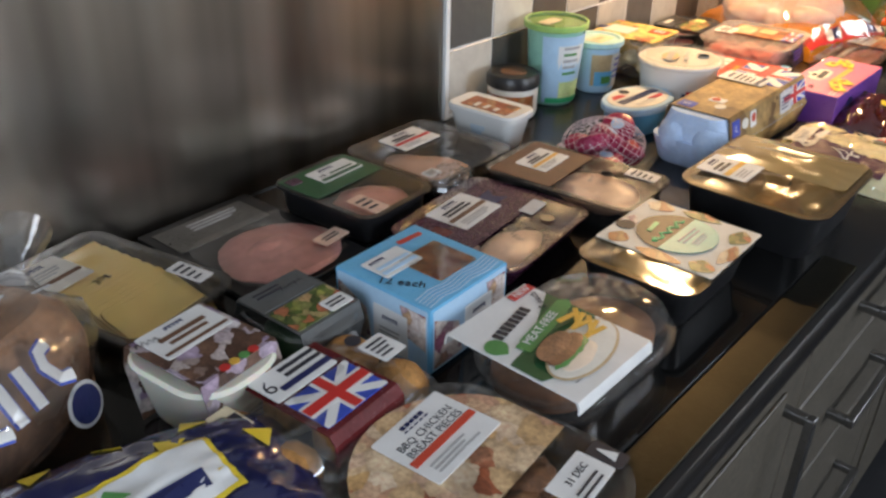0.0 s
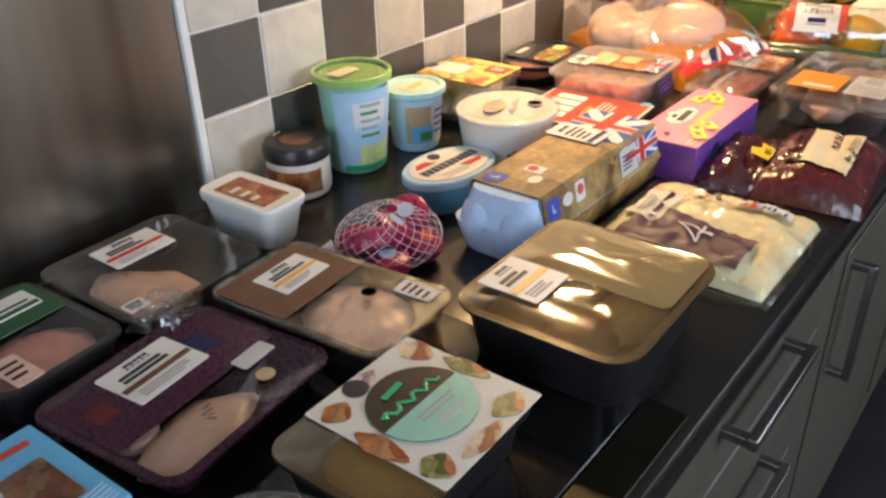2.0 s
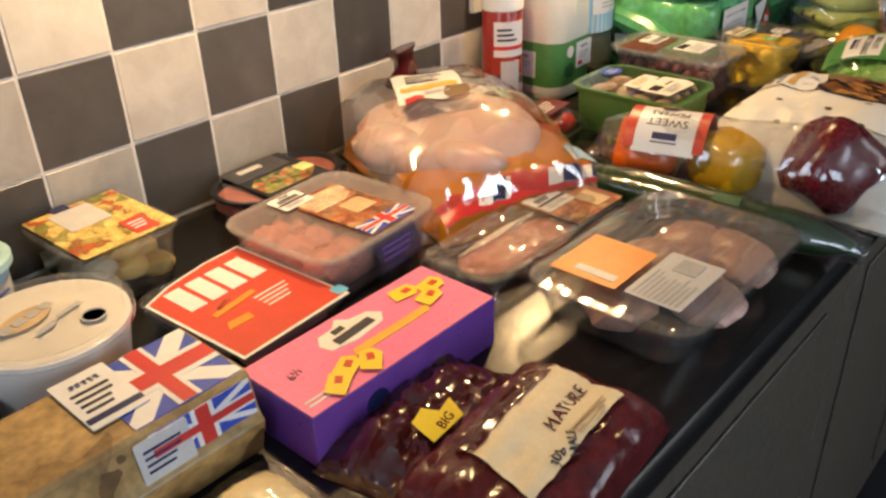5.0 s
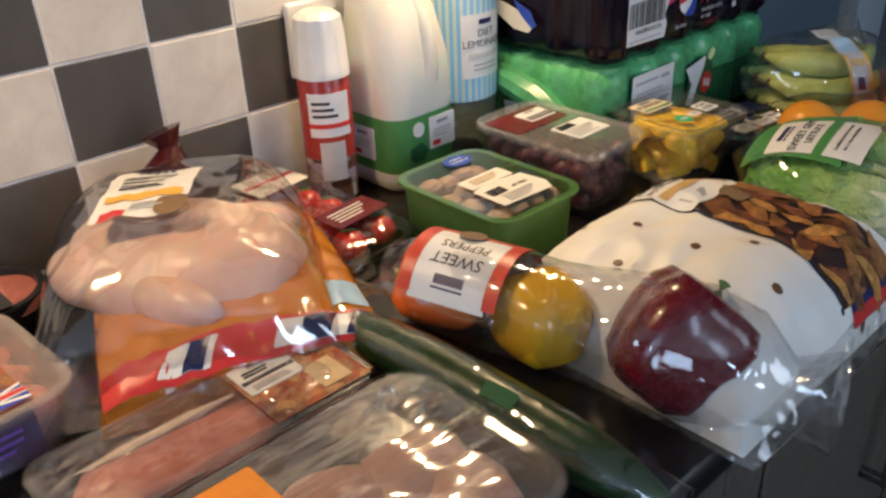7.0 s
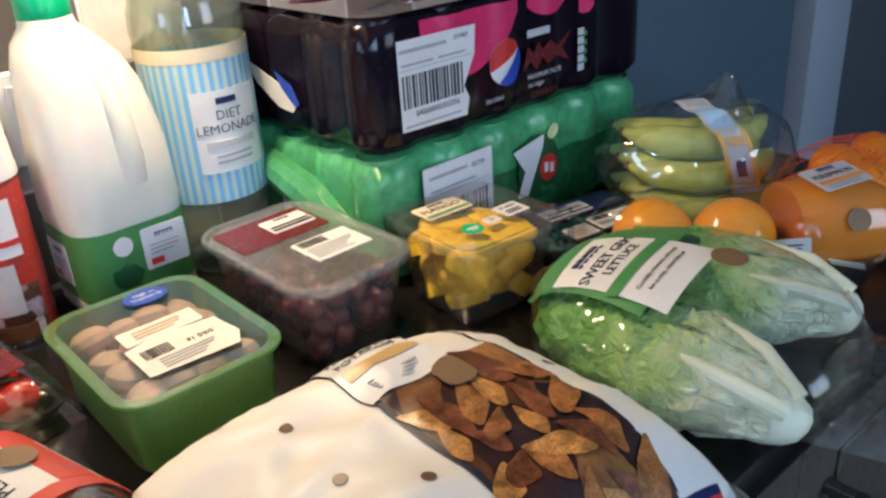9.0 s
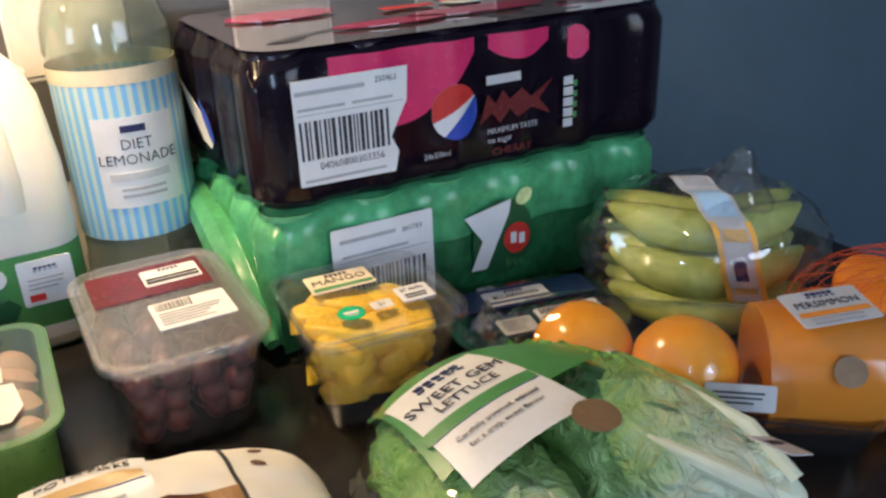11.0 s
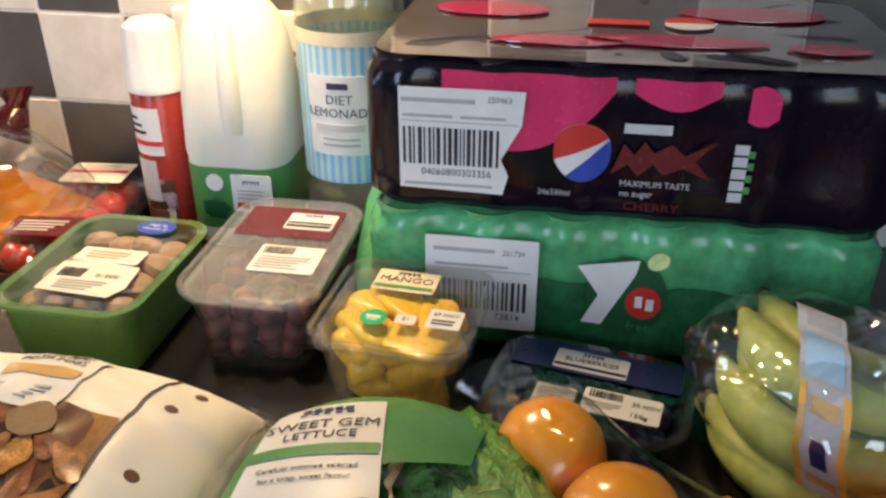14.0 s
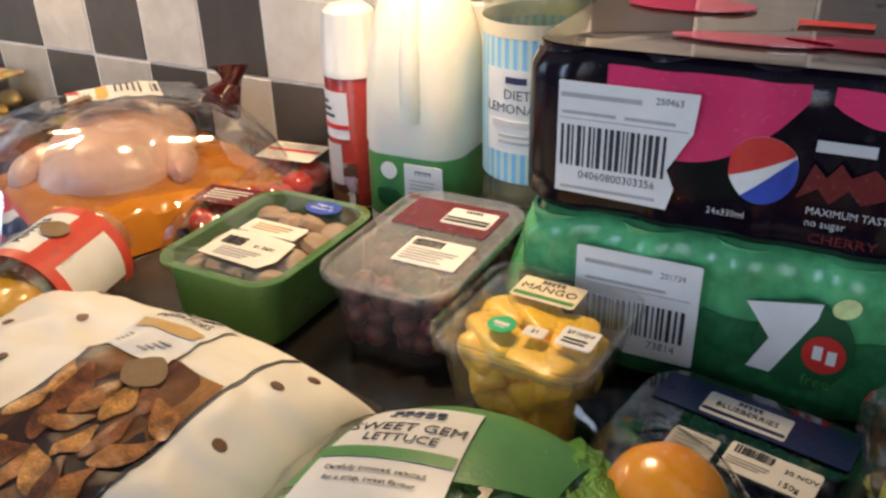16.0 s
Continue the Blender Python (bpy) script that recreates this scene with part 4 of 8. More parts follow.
# brioche bag
ob = thing("brioche_bag", -0.395, 0.146, HOB, 74, "navy and yellow bag of brioche rolls with a white label", "bread")
for k in range(6):
    part("roll", blob(0.034, 0.024, 0.022, k, 0.08, 2, 3, (-0.075 + 0.03 * k, 0.01 * (-1) ** k, 0.024)), "brioche", ob)
BAG = (0.25, 0.17, 0.066, 5, 0.006, 0.45, Matrix())
part("bag", pillow(*BAG[:5], 34, BAG[5]), "navy_film", ob, "navy printed film")
for k, (px, py, a) in enumerate(((-0.09, 0.03, 10), (-0.05, 0.055, 50), (0.0, 0.06, 80), (0.05, 0.055, 20), (0.09, 0.02, 60), (-0.095, -0.02, 0), (0.03, 0.03, 40))):
    t_ = poly(ob, [(-0.012, -0.007), (0.012, -0.005), (0.002, 0.013)], pose(px, py, 0, 0, 0, a), "yellow", "triangle_print")
    drape(t_, BAG, 0.0012)
lb = drape(part("label", patch(((-0.060, -0.028), (0.060, -0.028), (0.060, 0.028), (-0.060, 0.028))), "yellow", ob, "white label with a yellow border", pose(0.000, -0.008, 0, 0, 0, 10)), BAG, 0.0015)
drape(part("label_field", patch(((-0.056, -0.024), (0.056, -0.024), (0.056, 0.024), (-0.056, 0.024))), "white", lb), BAG, 0.0022)
drape(poly(lb, [(-0.012, 0), (0.012, 0), (0.0, 0.012)], pose(-0.012, 0.006, 0), "green", "brand_mark"), BAG, 0.0030)
drape(poly(lb, [(-0.01, 0), (0.006, 0), (-0.004, 0.010)], pose(-0.032, 0.004, 0), "red", "brand_mark"), BAG, 0.0030)
drape(bars(lb, [(-0.022, -0.003, 0.026, 0.004), (0.012, -0.010, 0.060, 0.013)], Matrix(), "navy", "brand_mark"), BAG, 0.0030)

# sliced cheese
ob = thing("cheese_slices_pack", -0.690, 0.290, HOB, 103, "clear tray of overlapping yellow cheese slices with a label", "cheese")
part("tray", tray_bm(0.135, 0.205, 0.030, 0.86, 0.014, 0.008), "smoky_plastic", ob)
for k in range(16):
    part("slice", block(0.088, 0.058, 0.0034, 0.004, 0.0008), "cheese", ob, "", pose(0.002 + 0.0016 * (-1) ** k, 0.046 - 0.0072 * k, 0.0190 - 0.0003 * k, 21, 0, 1.5 * (-1) ** k))
part("film_lid", lid_bm(0.131, 0.20, 0.0306, 0.018, 0.004, 1, 0.002), "film_tight", ob)
lb = sticker(ob, 0.062, 0.060, pose(-0.028, 0.052, 0.0335), "offwhite", "label")
brand(lb, 0.022, 0.006, pose(0, 0.020, 0.0008))
bars(lb, [(0, -0.012, 0.058, 0.006)], pose(0, 0, 0.0008), "brown", "stripe")
bars(lb, lines(0.045, 0.016, 3), pose(0, 0.004, 0.0008), "grey")
words(ob, "30g", 0.012, pose(-0.006, 0.004, 0.0352, 0, 0, 12), bold=0.0003)
lb = sticker(ob, 0.020, 0.045, pose(0.048, -0.055, 0.0325), "white", "date_label")
bars(lb, lines(0.015, 0.035, 4), pose(0, 0, 0.0008))

# ham, black card pack by the splashback
ob = thing("ham_pack", -0.690, 0.452, HOB, 92, "black card pack with pink sliced ham showing through film", "ham", "packs of sliced ham")
part("card", block(0.150, 0.208, 0.006, 0.004, 0.001), "black", ob)
part("grey_panel", stack([(0, 0.120, 0.056, 0.002), (0.0006, 0.1196, 0.0556, 0.002)], 3), "dark_metal", ob, "", pose(-0.004, 0.064, 0.0062), 0)
bars(ob, lines(0.07, 0.02, 3, 0.4), pose(0.01, 0.075, 0.0072), "pale_grey")
part("slice", blob(0.066, 0.062, 0.007, 2, 0.10, 1.4, 4, (0.004, -0.040, 0.0085), flat=-0.002), "ham", ob, "round slice of pink ham")
part("slice", blob(0.034, 0.022, 0.004, 5, 0.10, 1.4, 3, (0.002, -0.036, 0.0135)), "ham", ob)
part("film", lid_bm(0.142, 0.130, 0.0165, 0.03, 0.001, 3, 0.001), "film_tight", ob, "", pose(0, -0.034, 0))
lb = sticker(ob, 0.038, 0.022, pose(0.052, -0.070, 0.0182, 0, 0, 6), "ham_pale", "date_label")
bars(lb, lines(0.024, 0.010, 2), pose(0, 0, 0.0008))

# small ham pack in a dark green tray
ob = meat_pack("ham_pack", -0.672, 0.587, HOB, 94, 0.120, 0.155, 0.036, "dark tray of thin pink ham slices with a white label", "black", "ham", 4, ((0.02, -0.16, 0.40, 0.28), (-0.1, -0.2, 0.3, 0.22)), "ham")
tagged(ob, group="packs of sliced ham")
part("printed_band", stack([(0, 0.110, 0.066, 0.002), (0.0005, 0.1096, 0.0656, 0.002)], 3), "dark_green", ob, "", pose(0, 0.036, 0.0368), 0)
lb = sticker(ob, 0.066, 0.034, pose(0.012, 0.042, 0.0374), "white", "label")
brand(lb, 0.022, 0.005, pose(-0.006, 0.010, 0.0008))
words(lb, "10", 0.010, pose(-0.022, -0.002, 0.0008))
bars(lb, [(0.008, -0.003, 0.036, 0.003), (0, -0.012, 0.062, 0.006)], pose(0, 0, 0.0008), "dark_green")
sticker(ob, 0.018, 0.016, pose(-0.042, 0.055, 0.0374), "plum", "badge")
lb = sticker(ob, 0.024, 0.046, pose(-0.028, -0.048, 0.0368), "ham_pale", "date_label")
bars(lb, lines(0.018, 0.03, 3), pose(0, 0, 0.0008))
scrawl(ob, 0.010, pose(0.008, -0.010, 0.0372, 0, 0, 20), 8)

# ham pack at the foot of the splashback, torn open
ob = meat_pack("ham_pack", -0.690, 0.737, HOB, 92, 0.160, 0.162, 0.030, "opened clear pack of pale ham with a crumpled corner", "smoky_plastic", "ham_pale", 7, ((-0.22, -0.10, 0.22, 0.34), (-0.1, -0.2, 0.2, 0.25)), "ham")
tagged(ob, group="packs of sliced ham")
info_label(ob, 0.070, 0.050, pose(0.005, 0.038, 0.0320), "red", 3)
part("crumpled_corner", pillow(0.060, 0.050, 0.016, 9, 0.010, 16), "film_crinkle", ob, "", pose(-0.045, -0.075, 0.020, 0, 0, 30))
lb = sticker(ob, 0.022, 0.018, pose(-0.060, -0.055, 0.0322), "white", "date_label")
bars(lb, lines(0.016, 0.012, 3), pose(0, 0, 0.0008))
scrawl(ob, 0.012, pose(-0.030, 0.000, 0.0325, 0, 0, 60), 4)

# beef pack
ob = meat_pack("sliced_beef_pack", -0.508, 0.640, HOB, 97, 0.180, 0.160, 0.028, "dark brown pack of sliced beef with a white label", "plum", "ham_pale", 11, ((-0.16, -0.24, 0.30, 0.18), (-0.30, 0.0, 0.10, 0.10)), "beef")
part("printed_band", stack([(0, 0.166, 0.080, 0.002), (0.0005, 0.1656, 0.0796, 0.002)], 3), "plum", ob, "", pose(0, 0.022, 0.0288), 0)
lb = info_label(ob, 0.072, 0.056, pose(-0.002, 0.036, 0.0294), "brown", 5)
poly(ob, [(-0.014, -0.010), (0.012, -0.014), (0.002, 0.0), (0.014, 0.014), (-0.014, 0.012)], pose(0.046, 0.028, 0.0294), "navy", "ribbon_print")
sticker(ob, 0.036, 0.018, pose(0.052, -0.022, 0.0294), "pale_grey", "date_label")
part("seal", lathe([(0.008, 0), (0.008, 0.0006)], 18), "tan", ob, "", pose(0.038, -0.048, 0.0294))
sticker(ob, 0.020, 0.022, pose(-0.060, 0.028, 0.0294), "maroon", "badge")
scrawl(ob, 0.014, pose(-0.018, -0.042, 0.0294, 0, 0, 60), 6)

# ham pack, clear with roast ham
ob = meat_pack("ham_pack", -0.500, 0.793, HOB, 95, 0.122, 0.200, 0.036, "clear pack of honey roast ham with a white label", "smoky_plastic", "ham_pale", 13, ((0.03, -0.14, 0.38, 0.26), (-0.08, -0.2, 0.3, 0.2)), "ham")
tagged(ob, group="packs of sliced ham")
part("printed_band", stack([(0, 0.108, 0.084, 0.002), (0.0005, 0.1076, 0.0836, 0.002)], 3), "brown", ob, "", pose(-0.002, 0.048, 0.0368), 0)
info_label(ob, 0.060, 0.044, pose(0.006, 0.052, 0.0374), "amber", 8)
lb = sticker(ob, 0.022, 0.040, pose(0.042, -0.066, 0.0368), "white", "date_label")
bars(lb, lines(0.016, 0.03, 4), pose(0, 0, 0.0008))
part("pen_ring", lathe([(0.0075, 0), (0.0075, 0.0004), (0.0064, 0.0004), (0.0064, 0)], 20), "ink", ob, "", pose(0.018, -0.030, 0.0372))
scrawl(ob, 0.009, pose(-0.006, -0.022, 0.0372, 0, 0, 15), 10)


def sleeved_pot(x, y, z, rz, label, sleeve, pot, panel, h, w, d):
    """A twin pot in a card sleeve."""
    ob = thing("dip_pot_pack", x, y, z, rz, label, "snack pot")
    part("pot", stack([(0, w * 0.66, d * 0.90, 0.02), (0.01, w * 0.78, d * 0.98, 0.026), (h * 0.80, w * 1.02, d * 1.14, 0.032), (h * 0.84, w * 1.08, d * 1.2, 0.034), (h * 0.88, w * 1.02, d * 1.14, 0.032)], 6), pot, ob)
    part("pot_lid", lid_bm(w, d * 1.12, h * 0.885, 0.03, 0.002), "clear_plastic", ob)
    bm = bmesh.new()
    prof = [(-d * 0.40, 0.004), (-d * 0.52, h * 0.72), (-d * 0.46, h), (d * 0.46, h), (d * 0.52, h * 0.72), (d * 0.40, 0.004)]
    inner = [(py * 0.985, pz - 0.0012) for py, pz in prof]
    ring = prof + inner[::-1]
    part("sleeve", loft([[(-w * 0.46, py, pz) for py, pz in ring], [(w * 0.46, py, pz) for py, pz in ring]]), sleeve, ob, smooth=25)
    sticker(ob, w * 0.86, d * 0.44, pose(0, -d * 0.20, h + 0.0003), panel, "picture_panel")
    return ob


ob = sleeved_pot(-0.493, 0.262, HOB, 97, "white pot of dessert in a berry printed card sleeve", "photo_choc", "milk_plastic", "photo_choc", 0.072, 0.082, 0.092)
lb = sticker(ob, 0.064, 0.042, pose(0.002, 0.020, 0.0727), "white", "label")
brand(lb, 0.018, 0.004, pose(0, 0.014, 0.0008))
bars(lb, [(0, 0.003, 0.044, 0.005), (0, -0.005, 0.036, 0.004), (0, -0.015, 0.060, 0.0035)], pose(0, 0, 0.0008), "brown")
scrawl(ob, 0.011, pose(-0.026, 0.030, 0.0737, 0, 0, -10), 8)
for k in range(4):
    part("traffic_light_dot", lathe([(0.0042, 0), (0.0042, 0.0006)], 12), ("red", "amber", "green", "red")[k], ob, "", pose(-0.012 + 0.0095 * k, -0.040, 0.0732))
lb = sticker(ob, 0.058, 0.024, pose(0.004, -0.0465, 0.030, 84, 0, 0), "white", "side_label")
bars(lb, lines(0.045, 0.016, 4), pose(0, 0, 0.0008), "grey")

ob = sleeved_pot(-0.499, 0.362, HOB, 93, "snack pot in a dark green printed card sleeve", "slate", "clear_plastic", "photo_salad", 0.060, 0.074, 0.086)
sticker(ob, 0.064, 0.034, pose(-0.002, 0.022, 0.0605), "slate", "label")
part("sleeve_opening", stack([(0, 0.046, 0.022, 0.010), (0.0005, 0.0456, 0.0216, 0.010)], 6), "grey", ob, "", pose(0.004, -0.0440, 0.026, 80, 0, 0), 0)
bars(ob, lines(0.03, 0.012, 2), pose(-0.008, 0.028, 0.0612))
scrawl(ob, 0.009, pose(0.012, 0.022, 0.0614, 0, 0, 6), 12)
lb = sticker(ob, 0.026, 0.018, pose(0.018, -0.028, 0.0614), "white", "date_label")
bars(lb, lines(0.02, 0.01, 2), pose(0, 0, 0.0008))
part("contents", blob(0.03, 0.036, 0.020, 6, 0.1, 2, 3, (0, 0, 0.024)), "dark_green", ob)

# blue cake box
ob = thing("cake_box", -0.456, 0.471, HOB, 92, "sky blue cake box with a window of lattice slices", "cake box")
W, D, H = 0.108, 0.113, 0.066
part("carton", block(W, D, H, 0.0015, 0.001), "sky", ob)
sticker(ob, 0.052, 0.052, pose(0.014, -0.006, H + 0.0003), "photo_roast", "window", "window showing dark cakes")
sticker(ob, 0.052, 0.050, pose(0.014, -0.006, H + 0.0012), "film_tight", "window_film")
lb = sticker(ob, 0.048, 0.034, pose(-0.016, 0.022, H + 0.0010), "white", "label")
brand(lb, 0.018, 0.004, pose(-0.010, 0.010, 0.0008))
bars(lb, [(0, -0.001, 0.040, 0.004), (0, -0.010, 0.044, 0.005)], pose(0, 0, 0.0008), "pale_blue")
bars(ob, [(0, 0, 0.030, 0.006)], pose(0.028, 0.040, H + 0.0006, 0, 0, -4), "coral", "banner")
for k in range(5):
    poly(ob, [(-0.05 + 0.02 * i, 0.003 * (i % 2)) for i in range(6)] + [(0.05 - 0.02 * i, 0.003 * ((5 - i) % 2) + 0.0015) for i in range(6)], pose(0, -0.053 + 0.004 * k, H + 0.0003), "pale_blue", "chevron_print")
words(ob, "12 each", 0.014, pose(-0.036, -0.008, H + 0.0006, 0, 0, -60), bold=0.0003)
for m, ww in ((pose(-W / 2 - 0.0003, 0, H / 2, 90, 0, -90), D), (pose(0, -D / 2 - 0.0003, H / 2, 90, 0, 0), W)):
    side = sticker(ob, ww - 0.006, H - 0.004, m, "pale_blue", "printed_side", t=0.0004)
    poly(side, [(-ww * 0.46, -0.028), (-ww * 0.10, -0.028), (-ww * 0.16, 0.006), (-ww * 0.46, 0.022)], pose(0, 0, 0.0005), "photo_lattice", "cake_print")
    poly(side, [(ww * 0.46, 0.026), (ww * 0.20, 0.026), (ww * 0.28, -0.004), (ww * 0.46, -0.010)], pose(0, 0, 0.0005), "photo_lattice", "cake_print")
    lb = sticker(side, ww * 0.36, 0.044, pose(ww * 0.10, -0.006, 0.0006), "white", "side_label")
    brand(lb, 0.018, 0.004, pose(0, 0.012, 0.0008))
    bars(lb, lines(0.026, 0.018, 4), pose(0, -0.006, 0.0008), "grey")

# scotch eggs
ob = thing("scotch_egg_pack", -0.402, 0.300, HOB, 95, "film pack of breadcrumbed scotch eggs in a flag printed sleeve", "scotch eggs")
part("tray", tray_bm(0.175, 0.112, 0.030, 0.86, 0.014, 0.005), "clear_plastic", ob)
for i in range(3):
    for j in range(2):
        part("scotch_egg", blob(0.026, 0.025, 0.024, i * 2 + j, 0.06, 3, 3, (-0.060 + 0.060 * i, -0.026 + 0.052 * j, 0.028)), "breadcrumb", ob)
part("wrap", pillow(0.19, 0.118, 0.056, 12, 0.003, 20, 0.35), "film_tight", ob)
bm = loft([[(-0.034 + 0.074 * k, py * 0.86, pz * 0.97) for py, pz in ((-0.060, 0.006), (-0.057, 0.050), (-0.050, 0.057), (0.050, 0.057), (0.057, 0.050), (0.060, 0.006), (0.058, 0.006), (0.055, 0.049), (0.049, 0.0555), (-0.049, 0.0555), (-0.055, 0.049), (-0.058, 0.006))] for k in (0, 1)])
sl = part("sleeve", bm, "maroon", ob, "", None, 25)
flag(sl, 0.064, 0.044, pose(0.003, -0.016, 0.0560))
lb = sticker(sl, 0.062, 0.034, pose(-0.002, 0.024, 0.0580), "white", "label")
words(lb, "6", 0.022, pose(-0.024, 0.0, 0.0008))
bars(lb, [(0.012, 0.010, 0.036, 0.004), (0.012, 0.002, 0.036, 0.004)], pose(0, 0, 0.0008))
bars(lb, [(0.006, -0.008, 0.050, 0.006)], pose(0, 0, 0.0008), "navy", "stripe")
part("seal", lathe([(0.007, 0), (0.007, 0.0008), (0.005, 0.001)], 18), "ink", ob, "", pose(0.058, 0.018, 0.0565))
lb = sticker(ob, 0.026, 0.030, pose(0.066, -0.006, 0.0568), "white", "date_label")
bars(lb, lines(0.02, 0.022, 4), pose(0, 0, 0.0008))
lb = sticker(ob, 0.020, 0.030, pose(-0.066, 0.022, 0.0562), "cream", "side_label")
bars(lb, [(0, 0, 0.016, 0.008)], pose(0, 0, 0.0008))

# barbecue chicken tray
ob = thing("chicken_pieces_tray", -0.262, 0.318, HOB, 96, "clear rounded tray of barbecue chicken breast pieces", "chicken pieces")
part("tray", tray_bm(0.172, 0.186, 0.042, 0.84, 0.045, 0.006, n=8), "clear_plastic", ob)
for k in range(13):
    a, r = k * 2.4, 0.016 * math.sqrt(k + 1)
    part("chicken_piece", blob(0.024, 0.015, 0.012, k, 0.22, 2.2, 3, (r * math.cos(a), r * math.sin(a) * 1.1, 0.020 + 0.003 * (k % 3))), "roast" if k % 3 == 2 else "brioche", ob)
part("film_lid", lid_bm(0.168, 0.182, 0.0426, 0.045, 0.003, 4, 0.002), "film", ob)
pts = [(0.084 * math.cos(a) if math.cos(a) > -0.9 else -0.082, max(-0.022, 0.090 * math.sin(a))) for a in [radians(q) for q in range(-20, 201, 10)]]
poly(ob, [(max(-0.078, min(0.078, x)), y) for x, y in pts], pose(0, 0, 0.0452), "photo_bbq", "printed_panel", "printed picture of roast chicken")
info_label(ob, 0.076, 0.060, pose(0.016, 0.046, 0.0462, 0, 0, 0), "coral", 6, "BBQ CHICKEN\nBREAST PIECES", 0.0092)
lb = sticker(ob, 0.046, 0.030, pose(0.038, -0.056, 0.0462), "white", "date_label")
words(lb, "31 DEC", 0.008, pose(0.002, 0.004, 0.0008), bold=0.0001)
bars(lb, lines(0.03, 0.01, 2), pose(0, -0.008, 0.0008))
lb = sticker(ob, 0.016, 0.028, pose(0.070, -0.060, 0.0460), "ink", "badge")
poly(lb, [(-0.004, -0.008), (0.005, -0.006), (0.0, 0.009)], pose(0, 0, 0.0008), "white", "badge_print")

# meat-free burger pack
ob = thing("burger_pack", -0.314, 0.515, HOB, 90, "clear round-ended burger tray in a white and green card sleeve", "burgers")
part("tray", tray_bm(0.200, 0.136, 0.030, 0.90, 0.060, 0.006, n=9), "clear_plastic", ob)
for s in (-1, 1):
    part("burger", lathe([(0.040, 0), (0.046, 0.005), (0.046, 0.014), (0.040, 0.018), (0.02, 0.0185)], 30), "roast", ob, "brown meat-free burger", pose(0.045 * s, 0, 0.008))
part("tray_dome", stack([(0.030, 0.190, 0.128, 0.060), (0.046, 0.180, 0.118, 0.056), (0.0505, 0.166, 0.104, 0.050)], 9, cap0=False), "clear_plastic", ob)
prof = [(-0.0665, 0.044), (-0.066, 0.050), (-0.064, 0.0545), (0.064, 0.0545), (0.066, 0.050), (0.0665, 0.044)]
ring = prof + [(py * 0.975, pz - 0.0012) for py, pz in prof[::-1]]
part("sleeve", loft([[(-0.098 + 0.106 * k, py, pz) for py, pz in ring] for k in (0, 1)]), "white", ob, "white and green card sleeve", None, 25)
z = 0.0548
poly(ob, [(0.0075, 0.040), (0.0075, -0.010), (-0.040, -0.052), (-0.096, -0.030), (-0.096, 0.000), (-0.060, 0.006), (-0.030, 0.022)], pose(0, 0, z), "dark_green", "green_field")
poly(ob, [(-0.022, 0.061), (0.0075, 0.061), (0.0075, 0.052), (-0.022, 0.052)], pose(0, 0, z + 0.0007), "red", "new_flash")
words(ob, "NEW", 0.009, pose(-0.007, 0.0565, z + 0.0014), "white", bold=0.0002)
bars(ob, [(-0.024 + 0.0068 * k, 0, 0.0048, 0.010) for k in range(8)], pose(-0.050, 0.034, z + 0.0003, 0, 0, 10), "ink", "brand_mark")
poly(ob, [(-0.036, -0.006), (0.036, -0.006), (0.042, 0.0), (0.036, 0.008), (-0.036, 0.008), (-0.030, 0.0)], pose(-0.030, 0.012, z + 0.0007, 0, 0, 10), "green", "ribbon")
bars(ob, [(0, 0, 0.070, 0.014)], pose(-0.040, 0.010, z + 0.0008, 0, 0, 10), "green", "banner")
words(ob, "MEAT-FREE", 0.011, pose(-0.040, 0.0115, z + 0.0016, 0, 0, 10), "white", bold=0.0002)
part("plate_print", lathe([(0.047, 0), (0.047, 0.0004), (0.0455, 0.0006)], 36, squash=0.50), "tan", ob, "", pose(-0.040, -0.030, z + 0.0010, 0, 0, 8))
part("plate_print", lathe([(0.045, 0), (0.045, 0.0004), (0.041, 0.0006)], 36, squash=0.47), "offwhite", ob, "", pose(-0.040, -0.030, z + 0.0017, 0, 0, 8))
part("bun_print", blob(0.024, 0.011, 0.0007, 6, 0.08, 2, 3), "fat", ob, "", pose(-0.052, -0.034, z + 0.0026, 0, 0, 8))
part("leaf_print", blob(0.025, 0.007, 0.0007, 2, 0.3, 4, 3), "green", ob, "", pose(-0.052, -0.027, z + 0.0030, 0, 0, 8))
part("burger_print", blob(0.026, 0.010, 0.0008, 3, 0.1, 2, 3), "roast", ob, "", pose(-0.053, -0.021, z + 0.0034, 0, 0, 8))
part("bun_print", blob(0.023, 0.011, 0.0008, 9, 0.1, 2, 3), "crust", ob, "", pose(-0.056, -0.013, z + 0.0038, 0, 0, 8))
for k in range(7):
    poly(ob, [(-0.012, -0.002), (0.012, -0.002), (0.012, 0.0025), (-0.012, 0.0025)], pose(-0.016 + 0.003 * (k % 3), -0.026 + 0.0045 * k, z + 0.0026 + 0.0004 * k, 0, 0, 25 * (k % 3) - 10), "amber", "chip_print")
poly(ob, [(0.010 * math.sin(2 * math.pi * k / 14), 0.010 * math.cos(2 * math.pi * k / 14) * (1.25 if k == 7 else 1)) for k in range(14)], pose(-0.086, 0.022, z + 0.0003), "green", "round_badge")
words(ob, "2 each", 0.010, pose(-0.008, 0.038, z + 0.0016, 0, 0, 60), bold=0.0002)
bars(ob, lines(0.016, 0.012, 3), pose(-0.072, -0.046, z + 0.0003), "grey")

